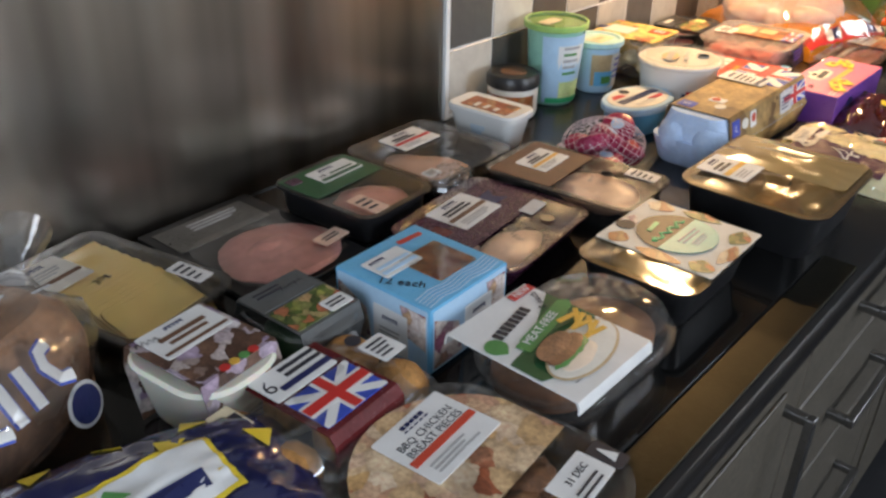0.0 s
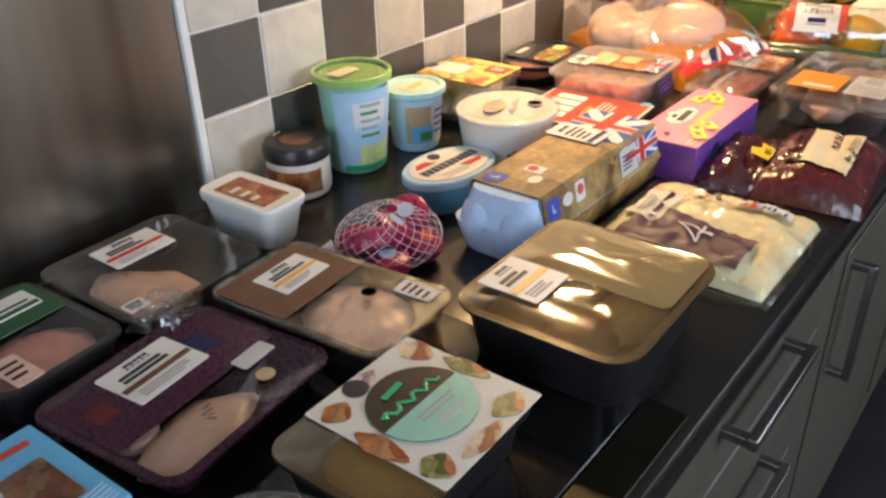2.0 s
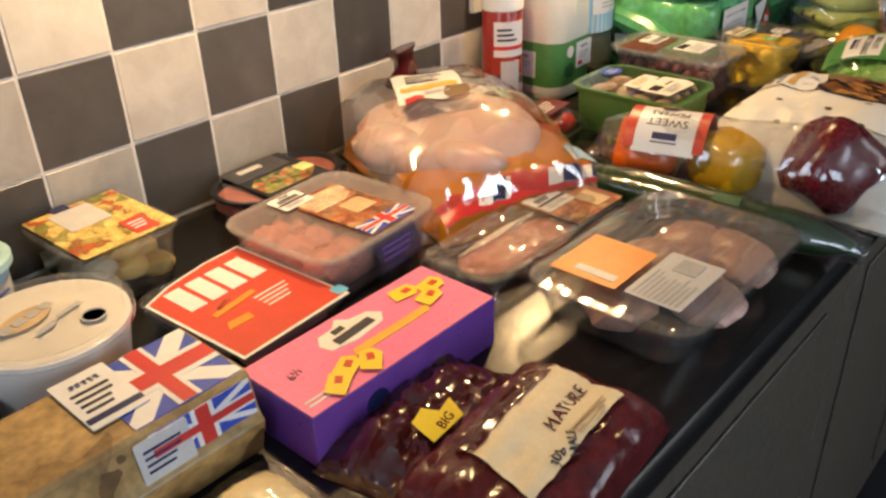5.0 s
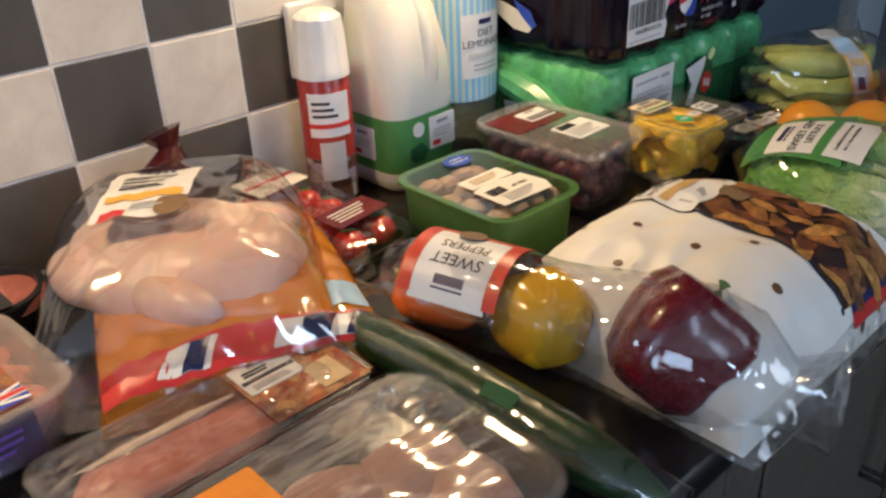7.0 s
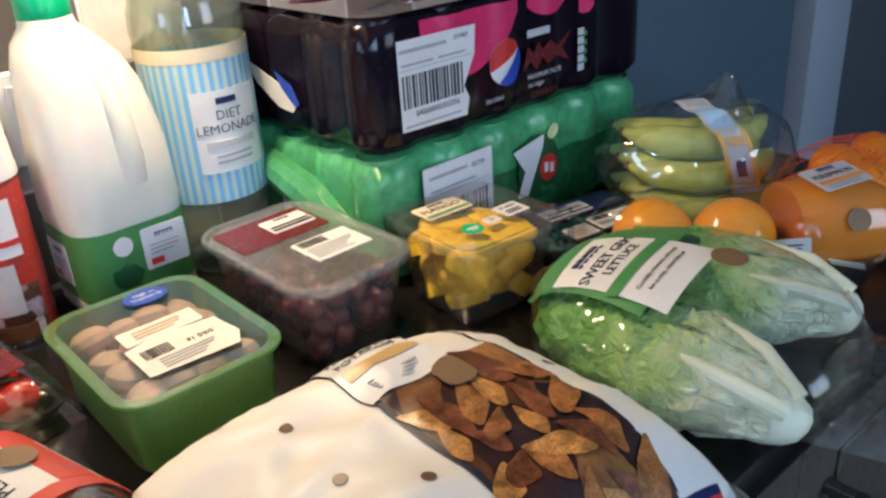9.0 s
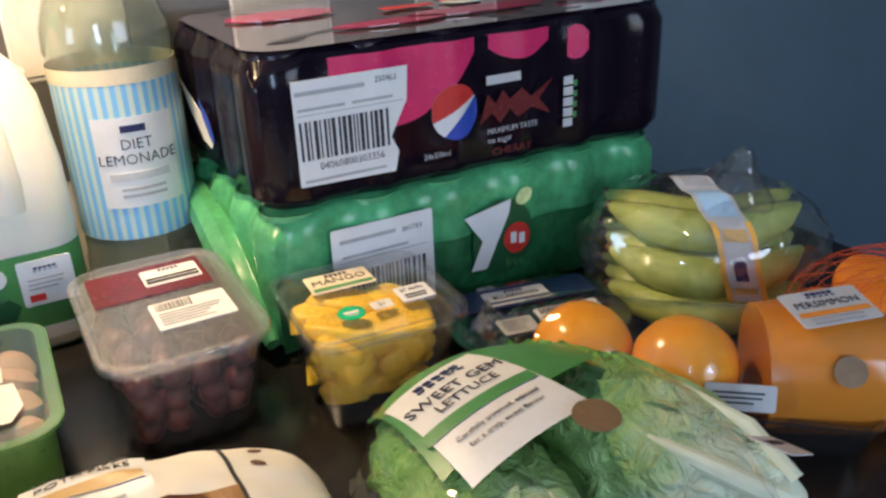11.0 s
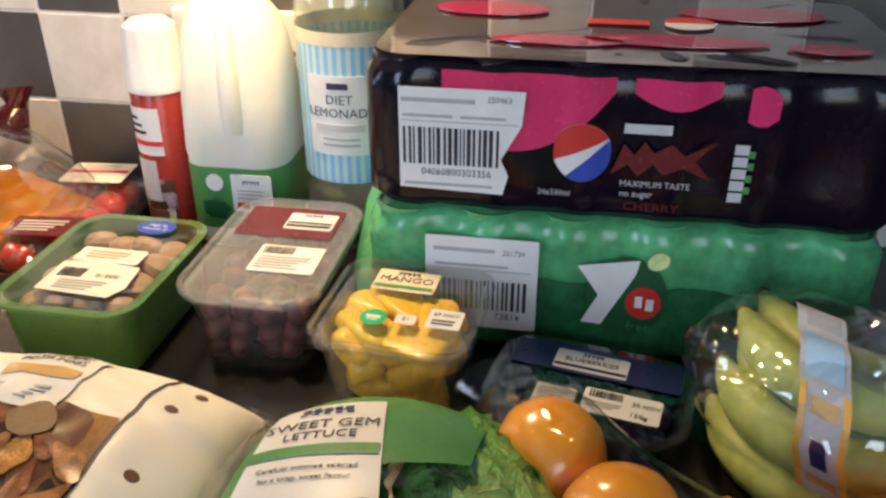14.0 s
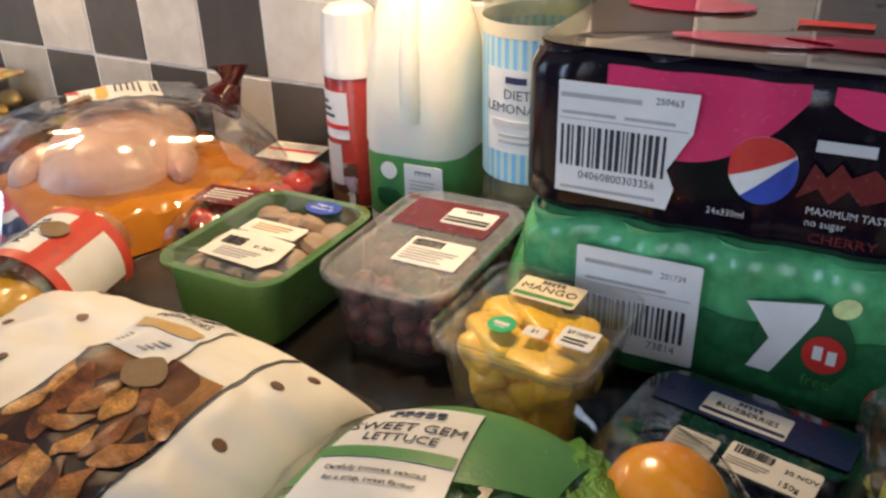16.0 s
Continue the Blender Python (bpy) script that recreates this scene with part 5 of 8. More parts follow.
# marinated pieces in a printed sleeve
ob = thing("tofu_pack", -0.324, 0.690, HOB, 91, "black tray under film coloured with golden lamp sheen, in a floral printed card sleeve", "tofu")
part("tray", tray_bm(0.158, 0.128, 0.046, 0.84, 0.016, 0.006), "black", ob)
part("tofu", blob(0.066, 0.052, 0.014, 2, 0.05, 5, 3, (0, 0, 0.028)), "tan", ob)
part("film_lid", lid_bm(0.156, 0.126, 0.0465, 0.02, 0.001, 3, 0.0018), "sheen_lid", ob)
sl = sticker(ob, 0.116, 0.126, pose(0.022, 0, 0.0485), "offwhite", "sleeve", "white card sleeve with food pictures")
z = 0.0008
for px, py, w_, d_, mt in ((-0.044, 0.044, 0.012, 0.010, "photo_roast"), (-0.008, 0.053, 0.016, 0.008, "photo_lattice"), (-0.052, -0.004, 0.009, 0.022, "photo_roast"), (-0.044, -0.046, 0.012, 0.012, "photo_salad"), (-0.006, -0.056, 0.022, 0.007, "photo_bbq"), (0.034, -0.050, 0.016, 0.010, "photo_salad"), (0.052, 0.000, 0.008, 0.020, "photo_salad"), (0.046, 0.044, 0.012, 0.014, "photo_bbq")):
    poly(sl, [(w_ * (1 + 0.12 * math.sin(3 * a)) * math.cos(a), d_ * (1 + 0.12 * math.cos(4 * a)) * math.sin(a)) for a in [2 * math.pi * k / 20 for k in range(20)]], pose(px, py, z), mt, "picture_print")
poly(sl, [(0.041 * math.cos(a), 0.041 * math.sin(a)) for a in [2 * math.pi * k / 36 for k in range(36)]], pose(0, 0.002, z + 0.0006), "dark_brown", "brand_roundel")
poly(sl, [(0.041 * math.cos(a), 0.041 * math.sin(a)) for a in [math.pi + math.pi * k / 18 for k in range(19)]], pose(0, 0.002, z + 0.0012), "mint", "roundel_half")
bm = tube([(-0.030 + 0.0046 * k, 0.011 + 0.004 * math.sin(k * 1.9), 0) for k in range(14)], [0.0034] + [0.0019] * 12 + [0.001], 8)
bmesh.ops.scale(bm, vec=(1, 1, 0.2), verts=bm.verts)
part("brand_mark", bm, "cap_green", sl, "", pose(0, 0, z + 0.0018))
bars(sl, [(0, 0, 0.022, 0.005)], pose(-0.004, 0.027, z + 0.0018, 0, 0, 6), "cap_green", "brand_mark")
bars(sl, lines(0.040, 0.010, 2), pose(0.004, -0.010, z + 0.0018), "grey")
bars(sl, lines(0.030, 0.008, 3), pose(0.004, -0.022, z + 0.0018), "pale_grey")
part("seal", lathe([(0.010, 0), (0.010, 0.0006)], 20), "ink", sl, "", pose(-0.016, 0.052, z))

# large roast tray; its film is coloured gold for the mirrored warm light
ob = thing("chicken_tray", -0.306, 0.915, TOP, 91, "deep black tray of chicken under shiny reflective film", "chicken")
part("tray", tray_bm(0.192, 0.168, 0.060, 0.84, 0.022, 0.007), "black", ob)
for k, (px, py) in enumerate(((-0.048, 0.038), (-0.048, -0.02), (0.0, 0.045), (0.045, 0.03), (0.05, -0.035), (0.0, -0.04))):
    part("chicken_piece", blob(0.034, 0.030, 0.020, k, 0.2, 2, 3, (px, py, 0.036)), "roast" if k < 3 else "tan", ob)
part("film_lid", lid_bm(0.189, 0.165, 0.0606, 0.026, 0.0035, 8, 0.0035, 12, 10), "sheen_lid", ob, "shiny stretched film")
# the lamp's golden reflection is put into this panel's body colour
pl = part("foil_panel", lid_bm(0.094, 0.152, 0.0640, 0.010, 0.0055, 5, 0.0022, 12, 8), film("gold_sheen", tint=(0.85, 0.72, 0.50), rough=0.16, wrinkle=1.0, scale=22, body=0.75, body_colour=(0.44, 0.31, 0.13), ior=1.9, stretch=(1.4, 0.3, 1)), ob, "glossy panel with golden lamp sheen in its colour", pose(0.038, 0, 0))
info_label(ob, 0.054, 0.060, pose(-0.036, 0.044, 0.0660), "amber", 3)

# ---- tubs, jar and pots by the tiles ----
ob = thing("spread_tub", -0.700, 0.875, TOP, 93, "small white plastic tub with a printed lid", "tub")
part("tub", stack([(0, 0.044, 0.082, 0.010), (0.003, 0.048, 0.086, 0.012), (0.046, 0.060, 0.106, 0.014)], 5), "socket_white", ob)
part("lid", stack([(0.045, 0.064, 0.112, 0.015), (0.052, 0.066, 0.114, 0.016), (0.055, 0.062, 0.110, 0.014), (0.0545, 0.056, 0.102, 0.012), (0.0535, 0.05, 0.09, 0.01)], 5), "socket_white", ob)
lb = sticker(ob, 0.040, 0.078, pose(0, 0, 0.0537), "photo_roast", "label", "printed lid label")
bars(lb, lines(0.016, 0.05, 3), pose(-0.008, 0, 0.0008), "offwhite")
bars(ob, lines(0.026, 0.014, 4, 0.4), pose(-0.0275, 0.0, 0.026, 99, 0, -90), "pale_blue")

ob = thing("spread_jar", -0.745, 0.985, TOP, 60, "glass jar of pale spread with a black lid", "jar")
part("jar", lathe([(0.030, 0.0), (0.036, 0.003), (0.0385, 0.010), (0.0385, 0.044), (0.035, 0.050)], 36), "offwhite", ob)
part("lid", lathe([(0.038, 0.048), (0.0405, 0.050), (0.0405, 0.064), (0.038, 0.068), (0.034, 0.0685), (0.033, 0.0675), (0.0005, 0.0675)], 36), "black", ob)
part("lid_disc", lathe([(0.020, 0.0677), (0.0195, 0.0687)], 24), "brown", ob)
part("wrap_label", arc(0.0387, 0.0387, 0.012, 0.040, 170, 300), "photo_roast", ob)
part("wrap_stripe", arc(0.0392, 0.0392, 0.014, 0.026, 170, 230), "mint", ob)


def pot(name, x, y, h, r0, r1, rz, label, body, lid):
    ob = thing(name, x, y, TOP, rz, label, "yogurt pot")
    part("pot", lathe([(r0 - 0.003, 0), (r0, 0.003), (r1 - 0.003, h - 0.012), (r1 - 0.001, h - 0.010), (r1 - 0.001, h - 0.006)], 40), body, ob)
    part("lid", lathe([(r1 + 0.001, h - 0.010), (r1 + 0.0025, h - 0.008), (r1 + 0.0025, h - 0.001), (r1, h), (r1 - 0.005, h - 0.0005), (r1 - 0.007, h - 0.003), (0.001, h - 0.003)], 40), lid, ob)
    return ob


ob = pot("yogurt_pot", -0.742, 1.085, 0.128, 0.036, 0.047, 90, "tall mint green yogurt pot with a green lid", "mint", "clear_plastic")
part("foil_seal", lathe([(0.046, 0.1215), (0.0455, 0.1225), (0.0005, 0.1225)], 32), "lime_foil", ob)
part("lid_rim", lathe([(0.0482, 0.118), (0.0502, 0.119), (0.0502, 0.127), (0.0485, 0.1285), (0.046, 0.1275)], 40, cap0=False, cap1=False), "lime_foil", ob)
part("white_band", arc(0.0368, 0.0462, 0.006, 0.112, 190, 320), "pale_blue", ob)
part("front_label", arc(0.0400, 0.0452, 0.045, 0.098, 222, 282), "white", ob)
for k in range(5):
    part("print_line", arc(0.0412 + 0.001 * k, 0.0414 + 0.001 * k, 0.052 + 0.010 * k, 0.056 + 0.010 * k, 234, 270 - 6 * (k % 2)), "green" if k in (0, 3) else "grey", ob)
part("fruit_print", arc(0.0378, 0.0405, 0.010, 0.040, 230, 290), "lettuce_pale", ob)
part("leaf_print", arc(0.0374, 0.0384, 0.006, 0.014, 200, 300), "cap_green", ob)
sticker(ob, 0.040, 0.020, pose(-0.008, 0.006, 0.1255), "cream", "lid_label")

ob = pot("yogurt_pot", -0.722, 1.180, 0.086, 0.031, 0.040, 90, "blue and white yogurt pot with a pale blue foil lid", "pale_blue", "turquoise")
part("pull_tab", stack([(0.0815, 0.022, 0.022, 0.008), (0.0825, 0.021, 0.021, 0.008)], 5), "pale_blue", ob, "", pose(0.012, 0.040, 0.002, 25, 0, 0))
part("front_label", arc(0.0328, 0.0365, 0.014, 0.066, 200, 255), "tan", ob)
part("front_label", arc(0.0325, 0.0365, 0.010, 0.066, 256, 330), "offwhite", ob)
part("picture", arc(0.0332, 0.0350, 0.014, 0.038, 210, 262), "sky", ob)
part("picture", arc(0.0340, 0.0348, 0.018, 0.030, 230, 258), "green", ob)
for k in range(4):
    part("print_line", arc(0.0340 + 0.0010 * k, 0.0342 + 0.0010 * k, 0.026 + 0.010 * k, 0.029 + 0.010 * k, 265, 312), "blue", ob)
lb = sticker(ob, 0.044, 0.028, pose(0.0, -0.004, 0.0836), "cream", "lid_label")
bars(lb, lines(0.03, 0.012, 3), pose(0, 0, 0.0008), "tan")

ob = pot("yogurt_tub", -0.580, 1.190, 0.085, 0.050, 0.064, 90, "wide white yogurt tub with a frosted clear lid", "socket_white", "clear_plastic")
part("inner_seal", lathe([(0.060, 0.0785), (0.0595, 0.0795), (0.0005, 0.0795)], 36), "offwhite", ob)
poly(ob, [(0.022 * math.cos(a), 0.013 * math.sin(a)) for a in [2 * math.pi * k / 24 for k in range(24)]], pose(-0.012, 0.010, 0.0822, 0, 0, 18), "tan", "brand_mark")
bars(ob, [(-0.019, 0, 0.010, 0.009), (-0.006, 0, 0.010, 0.009), (0.007, 0, 0.010, 0.009), (0.020, 0, 0.010, 0.009)], pose(-0.012, 0.010, 0.0830, 0, 0, 18), "grey", "brand_mark")
bars(ob, [(0, 0, 0.018, 0.006), (0.026, 0.004, 0.024, 0.004)], pose(-0.006, -0.014, 0.0822, 0, 0, 18), "grey")
part("lid_ring", lathe([(0.010, 0.0822), (0.010, 0.0830), (0.0085, 0.0830), (0.0085, 0.0822)], 24), "grey", ob, "", pose(0.026, -0.026, 0))
part("brand_mark", arc(0.0556, 0.0582, 0.028, 0.044, 222, 246), "red", ob)
part("brand_mark", arc(0.0568, 0.0574, 0.032, 0.040, 216, 252), "navy", ob)
for k in range(5):
    part("print_line", arc(0.0555 + 0.0008 * k, 0.0556 + 0.0008 * k, 0.028 + 0.006 * k, 0.030 + 0.006 * k, 270, 292 - 4 * (k % 2)), "grey", ob)

ob = thing("cream_cheese_tub", -0.580, 1.072, TOP, 84, "oval pale blue cream cheese tub with a printed lid", "cream cheese")
part("tub", lathe([(0.050, 0), (0.053, 0.003), (0.060, 0.036)], 40, squash=0.68), "sky", ob)
part("lid", lathe([(0.063, 0.034), (0.065, 0.036), (0.065, 0.043), (0.063, 0.045), (0.0005, 0.0455)], 40, squash=0.68), "pale_blue", ob)
part("lid_print", lathe([(0.056, 0.0456), (0.0555, 0.0462), (0.0005, 0.0462)], 40, squash=0.66), "offwhite", ob)
for k in range(11):
    bars(ob, [(-0.042 + 0.0085 * k, 0.0004 * k, 0.0062, 0.013)], pose(0, -0.002, 0.0464), "navy", "brand_mark")
poly(ob, [(-0.052, 0.006), (-0.02, 0.006), (-0.028, 0.016), (-0.044, 0.016)], pose(0.01, 0.006, 0.0464), "red", "ribbon")
poly(ob, [(-0.03, -0.010), (0.004, -0.010), (-0.002, -0.018), (-0.022, -0.018)], pose(0.036, -0.002, 0.0464), "red", "ribbon")
part("crest", lathe([(0.008, 0.0464), (0.008, 0.047)], 16), "ink", ob, "", pose(0.0, 0.026, 0))
bars(ob, lines(0.05, 0.012, 3), pose(-0.006, -0.022, 0.0464), "pale_grey")

# waxed mini cheeses in a net
ob = thing("mini_cheese_net", -0.540, 0.918, TOP, 90, "white net of small red waxed cheeses", "cheese")
rnd = random.Random(7)
for k, (px, py, pz, ax, ay) in enumerate(((-0.028, -0.022, 0.014, 0, 0), (0.020, -0.026, 0.018, 30, 10), (0.030, 0.018, 0.016, -20, 10), (-0.020, 0.024, 0.016, 20, -20), (0.0, -0.004, 0.036, 20, 25), (-0.030, 0.0, 0.034, -30, 15), (0.026, -0.004, 0.040, 10, -30))):
    part("waxed_cheese", lathe([(0.016, -0.011), (0.022, -0.008), (0.0235, 0), (0.022, 0.008), (0.016, 0.011)], 22), "wax_red", ob, "", pose(px, py, pz + 0.004, ax, ay, 0))
    part("paper_label", lathe([(0.009, 0.0112), (0.0088, 0.0118)], 16), "coral" if k % 2 else "pale_blue", ob, "", pose(px, py, pz + 0.004, ax, ay, 0))
bm = bmesh.new()
for s in (1, -1):
    for k in range(22):
        a0 = 2 * math.pi * k / 22
        pts = []
        for i in range(15):
            v = i / 14
            ph = math.pi * (0.06 + 0.9 * v)
            a = a0 + s * v * 2.4
            pts.append((0.058 * math.sin(ph) * math.cos(a), 0.054 * math.sin(ph) * math.sin(a), 0.031 + 0.031 * math.cos(ph)))
        tube(pts, 0.00036, 4, bm)
part("net", bm, "white_net", ob, "fine white plastic net")
part("net_tail", tube([(-0.050, 0.030, 0.028), (-0.066, 0.040, 0.024), (-0.080, 0.046, 0.022)], [0.010, 0.004, 0.006], 10), "white_net", ob)

# egg box
ob = thing("egg_box", -0.453, 1.118, TOP, 90, "blue pulp egg box in a tan sleeve with a flag print", "egg box")
part("box_base", stack([(0, 0.262, 0.082, 0.016), (0.006, 0.272, 0.092, 0.018), (0.034, 0.284, 0.108, 0.022), (0.038, 0.286, 0.110, 0.022)], 6), "pulp", ob)
for s in (-1, 1):
    for j in (-1, 1):
        part("end_bulge", blob(0.030, 0.026, 0.030, j + 2, 0.04, 2, 3, (s * 0.116, j * 0.024, 0.036), flat=-0.030), "pulp", ob)
prof = [(-0.053, 0.036), (-0.050, 0.044), (-0.044, 0.072), (-0.041, 0.0755), (0.041, 0.0755), (0.044, 0.072), (0.050, 0.044), (0.053, 0.036)]
outer = [(-0.046, 0.004), (-0.0555, 0.037)] + prof[1:-1] + [(0.0555, 0.037), (0.046, 0.004)]
ring = outer + [(py * 0.975, pz - 0.001) for py, pz in outer[::-1]]
sl = part("sleeve", loft([[(-0.116 + 0.252 * k, py, pz) for py, pz in ring] for k in (0, 1)]), "photo_wheat", ob, "tan card sleeve", None, 20)
part("box_lid", stack([(0.036, 0.276, 0.102, 0.02), (0.060, 0.268, 0.086, 0.02), (0.073, 0.262, 0.078, 0.02)], 6), "pulp", ob)
flag(sl, 0.084, 0.080, pose(0.092, 0, 0.0757))
flag(sl, 0.080, 0.028, pose(0.094, -0.0475, 0.0575, 78, 0, 0))
lb = sticker(sl, 0.042, 0.066, pose(0.052, 0.012, 0.0775), "white", "label")
brand(lb, 0.022, 0.005, pose(0, 0.020, 0.0008))
bars(lb, lines(0.03, 0.03, 4), pose(0, -0.002, 0.0008))
bars(lb, [(0, -0.024, 0.040, 0.006)], pose(0, 0, 0.0008), "navy", "stripe")
lb = sticker(sl, 0.040, 0.032, pose(0.062, -0.0490, 0.055, 78, 0, 0), "pale_grey", "side_label")
bars(lb, lines(0.03, 0.02, 4), pose(0, 0, 0.0008), "navy")
for px, side in ((-0.100, 0), (-0.098, 1)):
    b = sticker(sl, 0.022, 0.022, pose(px, 0.024, 0.0758) if not side else pose(px, -0.0470, 0.058, 78, 0, 0), "blue", "size_badge")
    words(b, "L", 0.014, pose(0, 0, 0.0008), "white", bold=0.0003)
for m in (pose(-0.060, 0.0, 0.0758), pose(-0.045, -0.0470, 0.058, 78, 0, 0)):
    b = sticker(sl, 0.018, 0.022, m, "white", "stamp")
    part("stamp_dot", lathe([(0.006, 0), (0.006, 0.0005)], 14), "coral", b, "", pose(0, 0.002, 0.0007))
for m in (pose(-0.082, -0.014, 0.0758), pose(-0.070, -0.0470, 0.058, 78, 0, 0)):
    poly(sl, [(0.010 * math.cos(a), 0.007 * math.sin(a)) for a in [2 * math.pi * k / 14 for k in range(14)]], m, "offwhite", "ring_print")

# sausage pack with a red card lid
ob = thing("sausage_pack", -0.557, 1.349, TOP, 94, "clear sausage tray with a bright red card lid", "sausages")
part("tray", tray_bm(0.128, 0.160, 0.030, 0.86, 0.016, 0.006), "clear_plastic", ob)
for k in range(4):
    part("sausage", tube([(-0.045, -0.054 + 0.036 * k, 0.016), (0, -0.052 + 0.036 * k, 0.017), (0.045, -0.054 + 0.036 * k, 0.016)], [0.011, 0.013, 0.011], 12), "ham", ob)
z = 0.0312
outline = [(-0.062, -0.078), (0.062, -0.078), (0.062, 0.078), (0.02, 0.078), (-0.03, 0.070), (-0.062, 0.058)]
cardp = poly(ob, outline, pose(0, 0, z), "white", "card_lid", "red card lid with a white edge", 0.0012)
poly(cardp, [(x * 0.95, y * 0.955) for x, y in outline], pose(0, 0, 0.0013), "coral", "red_field")
for k in range(4):
    poly(cardp, [(-0.0095, 0), (0.0085, 0), (0.0095, 0.044), (-0.0085, 0.044)], pose(-0.034 + 0.0235 * k, 0.014, 0.0020), "white", "brand_block")
bars(cardp, lines(0.040, 0.026, 4, 0.35), pose(0.024, -0.024, 0.0020), "offwhite")
bars(cardp, [(0, 0, 0.05, 0.007)], pose(-0.012, -0.006, 0.0020, 0, 0, 6), "orange", "banner")
poly(cardp, [(-0.014, 0), (0.012, -0.002), (0.014, 0.008), (-0.008, 0.010)], pose(-0.028, -0.036, 0.0020), "orange", "pig_print")
scrawl(cardp, 0.010, pose(-0.020, 0.000, 0.0026, 0, 0, 30), 8)
sticker(ob, 0.014, 0.014, pose(0.060, -0.0665, 0.0325), "sky", "corner_tab")

# pink cake slices box
ob = thing("cake_slices_box", -0.403, 1.371, TOP, 90, "pink and violet carton of cake slices", "cake box")
W, D, H = 0.205, 0.086, 0.048
part("carton", block(W, D, H, 0.001, 0.0008), "violet", ob)
top = sticker(ob, W - 0.001, D - 0.001, pose(0, 0, H + 0.0002), "pink", "pink_top", r=0.001)
poly(top, [(-0.030, -0.010), (-0.006, -0.014), (0.026, -0.010), (0.034, 0.0), (0.026, 0.010), (0.008, 0.013), (0.0, 0.022), (-0.010, 0.013), (-0.026, 0.012), (-0.033, 0.002)], pose(-0.010, 0.016, 0.0008), "offwhite", "brand_plaque")
bars(top, [(0, 0, 0.042, 0.009), (-0.008, 0.011, 0.012, 0.006)], pose(-0.010, 0.013, 0.0016, 0, 0, 4), "ink", "brand_mark")
poly(top, [(-0.045, -0.004), (0.040, -0.004), (0.046, 0.005), (-0.040, 0.005)], pose(0.012, -0.010, 0.0008), "amber", "ribbon")
for k, (px, py) in enumerate(((0.056, 0.022), (0.080, 0.012), (0.066, 0.0), (-0.048, -0.020), (-0.066, -0.030), (-0.030, -0.028))):
    c = poly(top, [(-0.014, -0.006), (0.008, -0.010), (0.015, -0.002), (0.012, 0.008), (-0.010, 0.010)], pose(px, py, 0.0016 + 0.0003 * k, 0, 0, 11 * k), "yellow", "cake_print")
    bars(c, [(0.004, 0.0, 0.008, 0.006)], pose(0, 0, 0.0007), "coral", "cake_print_piece")
bars(top, lines(0.024, 0.010, 2), pose(-0.084, -0.030, 0.0008), "offwhite")
words(top, "6½", 0.011, pose(-0.078, 0.006, 0.0010, 0, 0, 20), bold=0.0003)
poly(ob, [(0.012 * math.cos(a), 0.012 * math.sin(a)) for a in [2 * math.pi * k / 20 for k in range(20)]], pose(-0.04, -D / 2 - 0.0002, 0.024, 90, 0, 0), "navy", "round_print")

# block of mature cheddar in a maroon bag
ob = thing("cheddar_bag", -0.240, 1.372, TOP, 95, "maroon film bag holding a block of mature cheddar", "cheese")
part("cheese_block", block(0.136, 0.078, 0.024, 0.006, 0.004), "white_cheese", ob)
BAG = (0.186, 0.126, 0.038, 21, 0.0060, 0.30, Matrix())
part("wrap", pillow(*BAG[:5], 36, BAG[5]), "maroon_wrap", ob, "tight maroon printed film")
LOOSE = (0.16, 0.11, 0.024, 27, 0.012, 0.45, pose(-0.012, 0.088, 0.0, 0, 0, 8))
part("loose_bag", pillow(*LOOSE[:5], 30, LOOSE[5]), "maroon_film", ob, "loose shiny maroon film", LOOSE[6])
lb = drape(part("label", patch(((-0.064, -0.034), (0.066, -0.034), (0.070, 0.030), (-0.050, 0.026))), "cream", ob, "cream label"), BAG, 0.0030)
drape(words(lb, "MATURE", 0.0145, pose(0.026, -0.008, 0, 0, 0, 4), "maroon", bold=0.0003), BAG, 0.0038)
drape(bars(lb, lines(0.05, 0.010, 3), pose(0.030, -0.027, 0), "tan"), BAG, 0.0038)
drape(words(lb, "30g", 0.011, pose(-0.022, -0.028, 0, 0, 0, 30), bold=0.0003), BAG, 0.0038)
drape(words(lb, "HALF", 0.009, pose(-0.004, -0.030, 0, 0, 0, 40), bold=0.0003), BAG, 0.0038)
drape(part("gloss_print", patch(((-0.050, 0.020), (0.060, 0.024), (0.050, 0.040), (-0.050, 0.038)), 12), "maroon_film", ob), BAG, 0.0042)
fl = poly(ob, [(-0.020, -0.012), (0.016, -0.012), (0.022, 0.006), (0.006, 0.003), (-0.002, 0.014), (-0.018, 0.010)], pose(-0.030, 0.066, 0.0360, 14, 0, 0), "yellow", "flash")
words(fl, "BIG", 0.011, pose(0.002, -0.006, 0.0008, 0, 0, 8), "maroon", bold=0.0003)

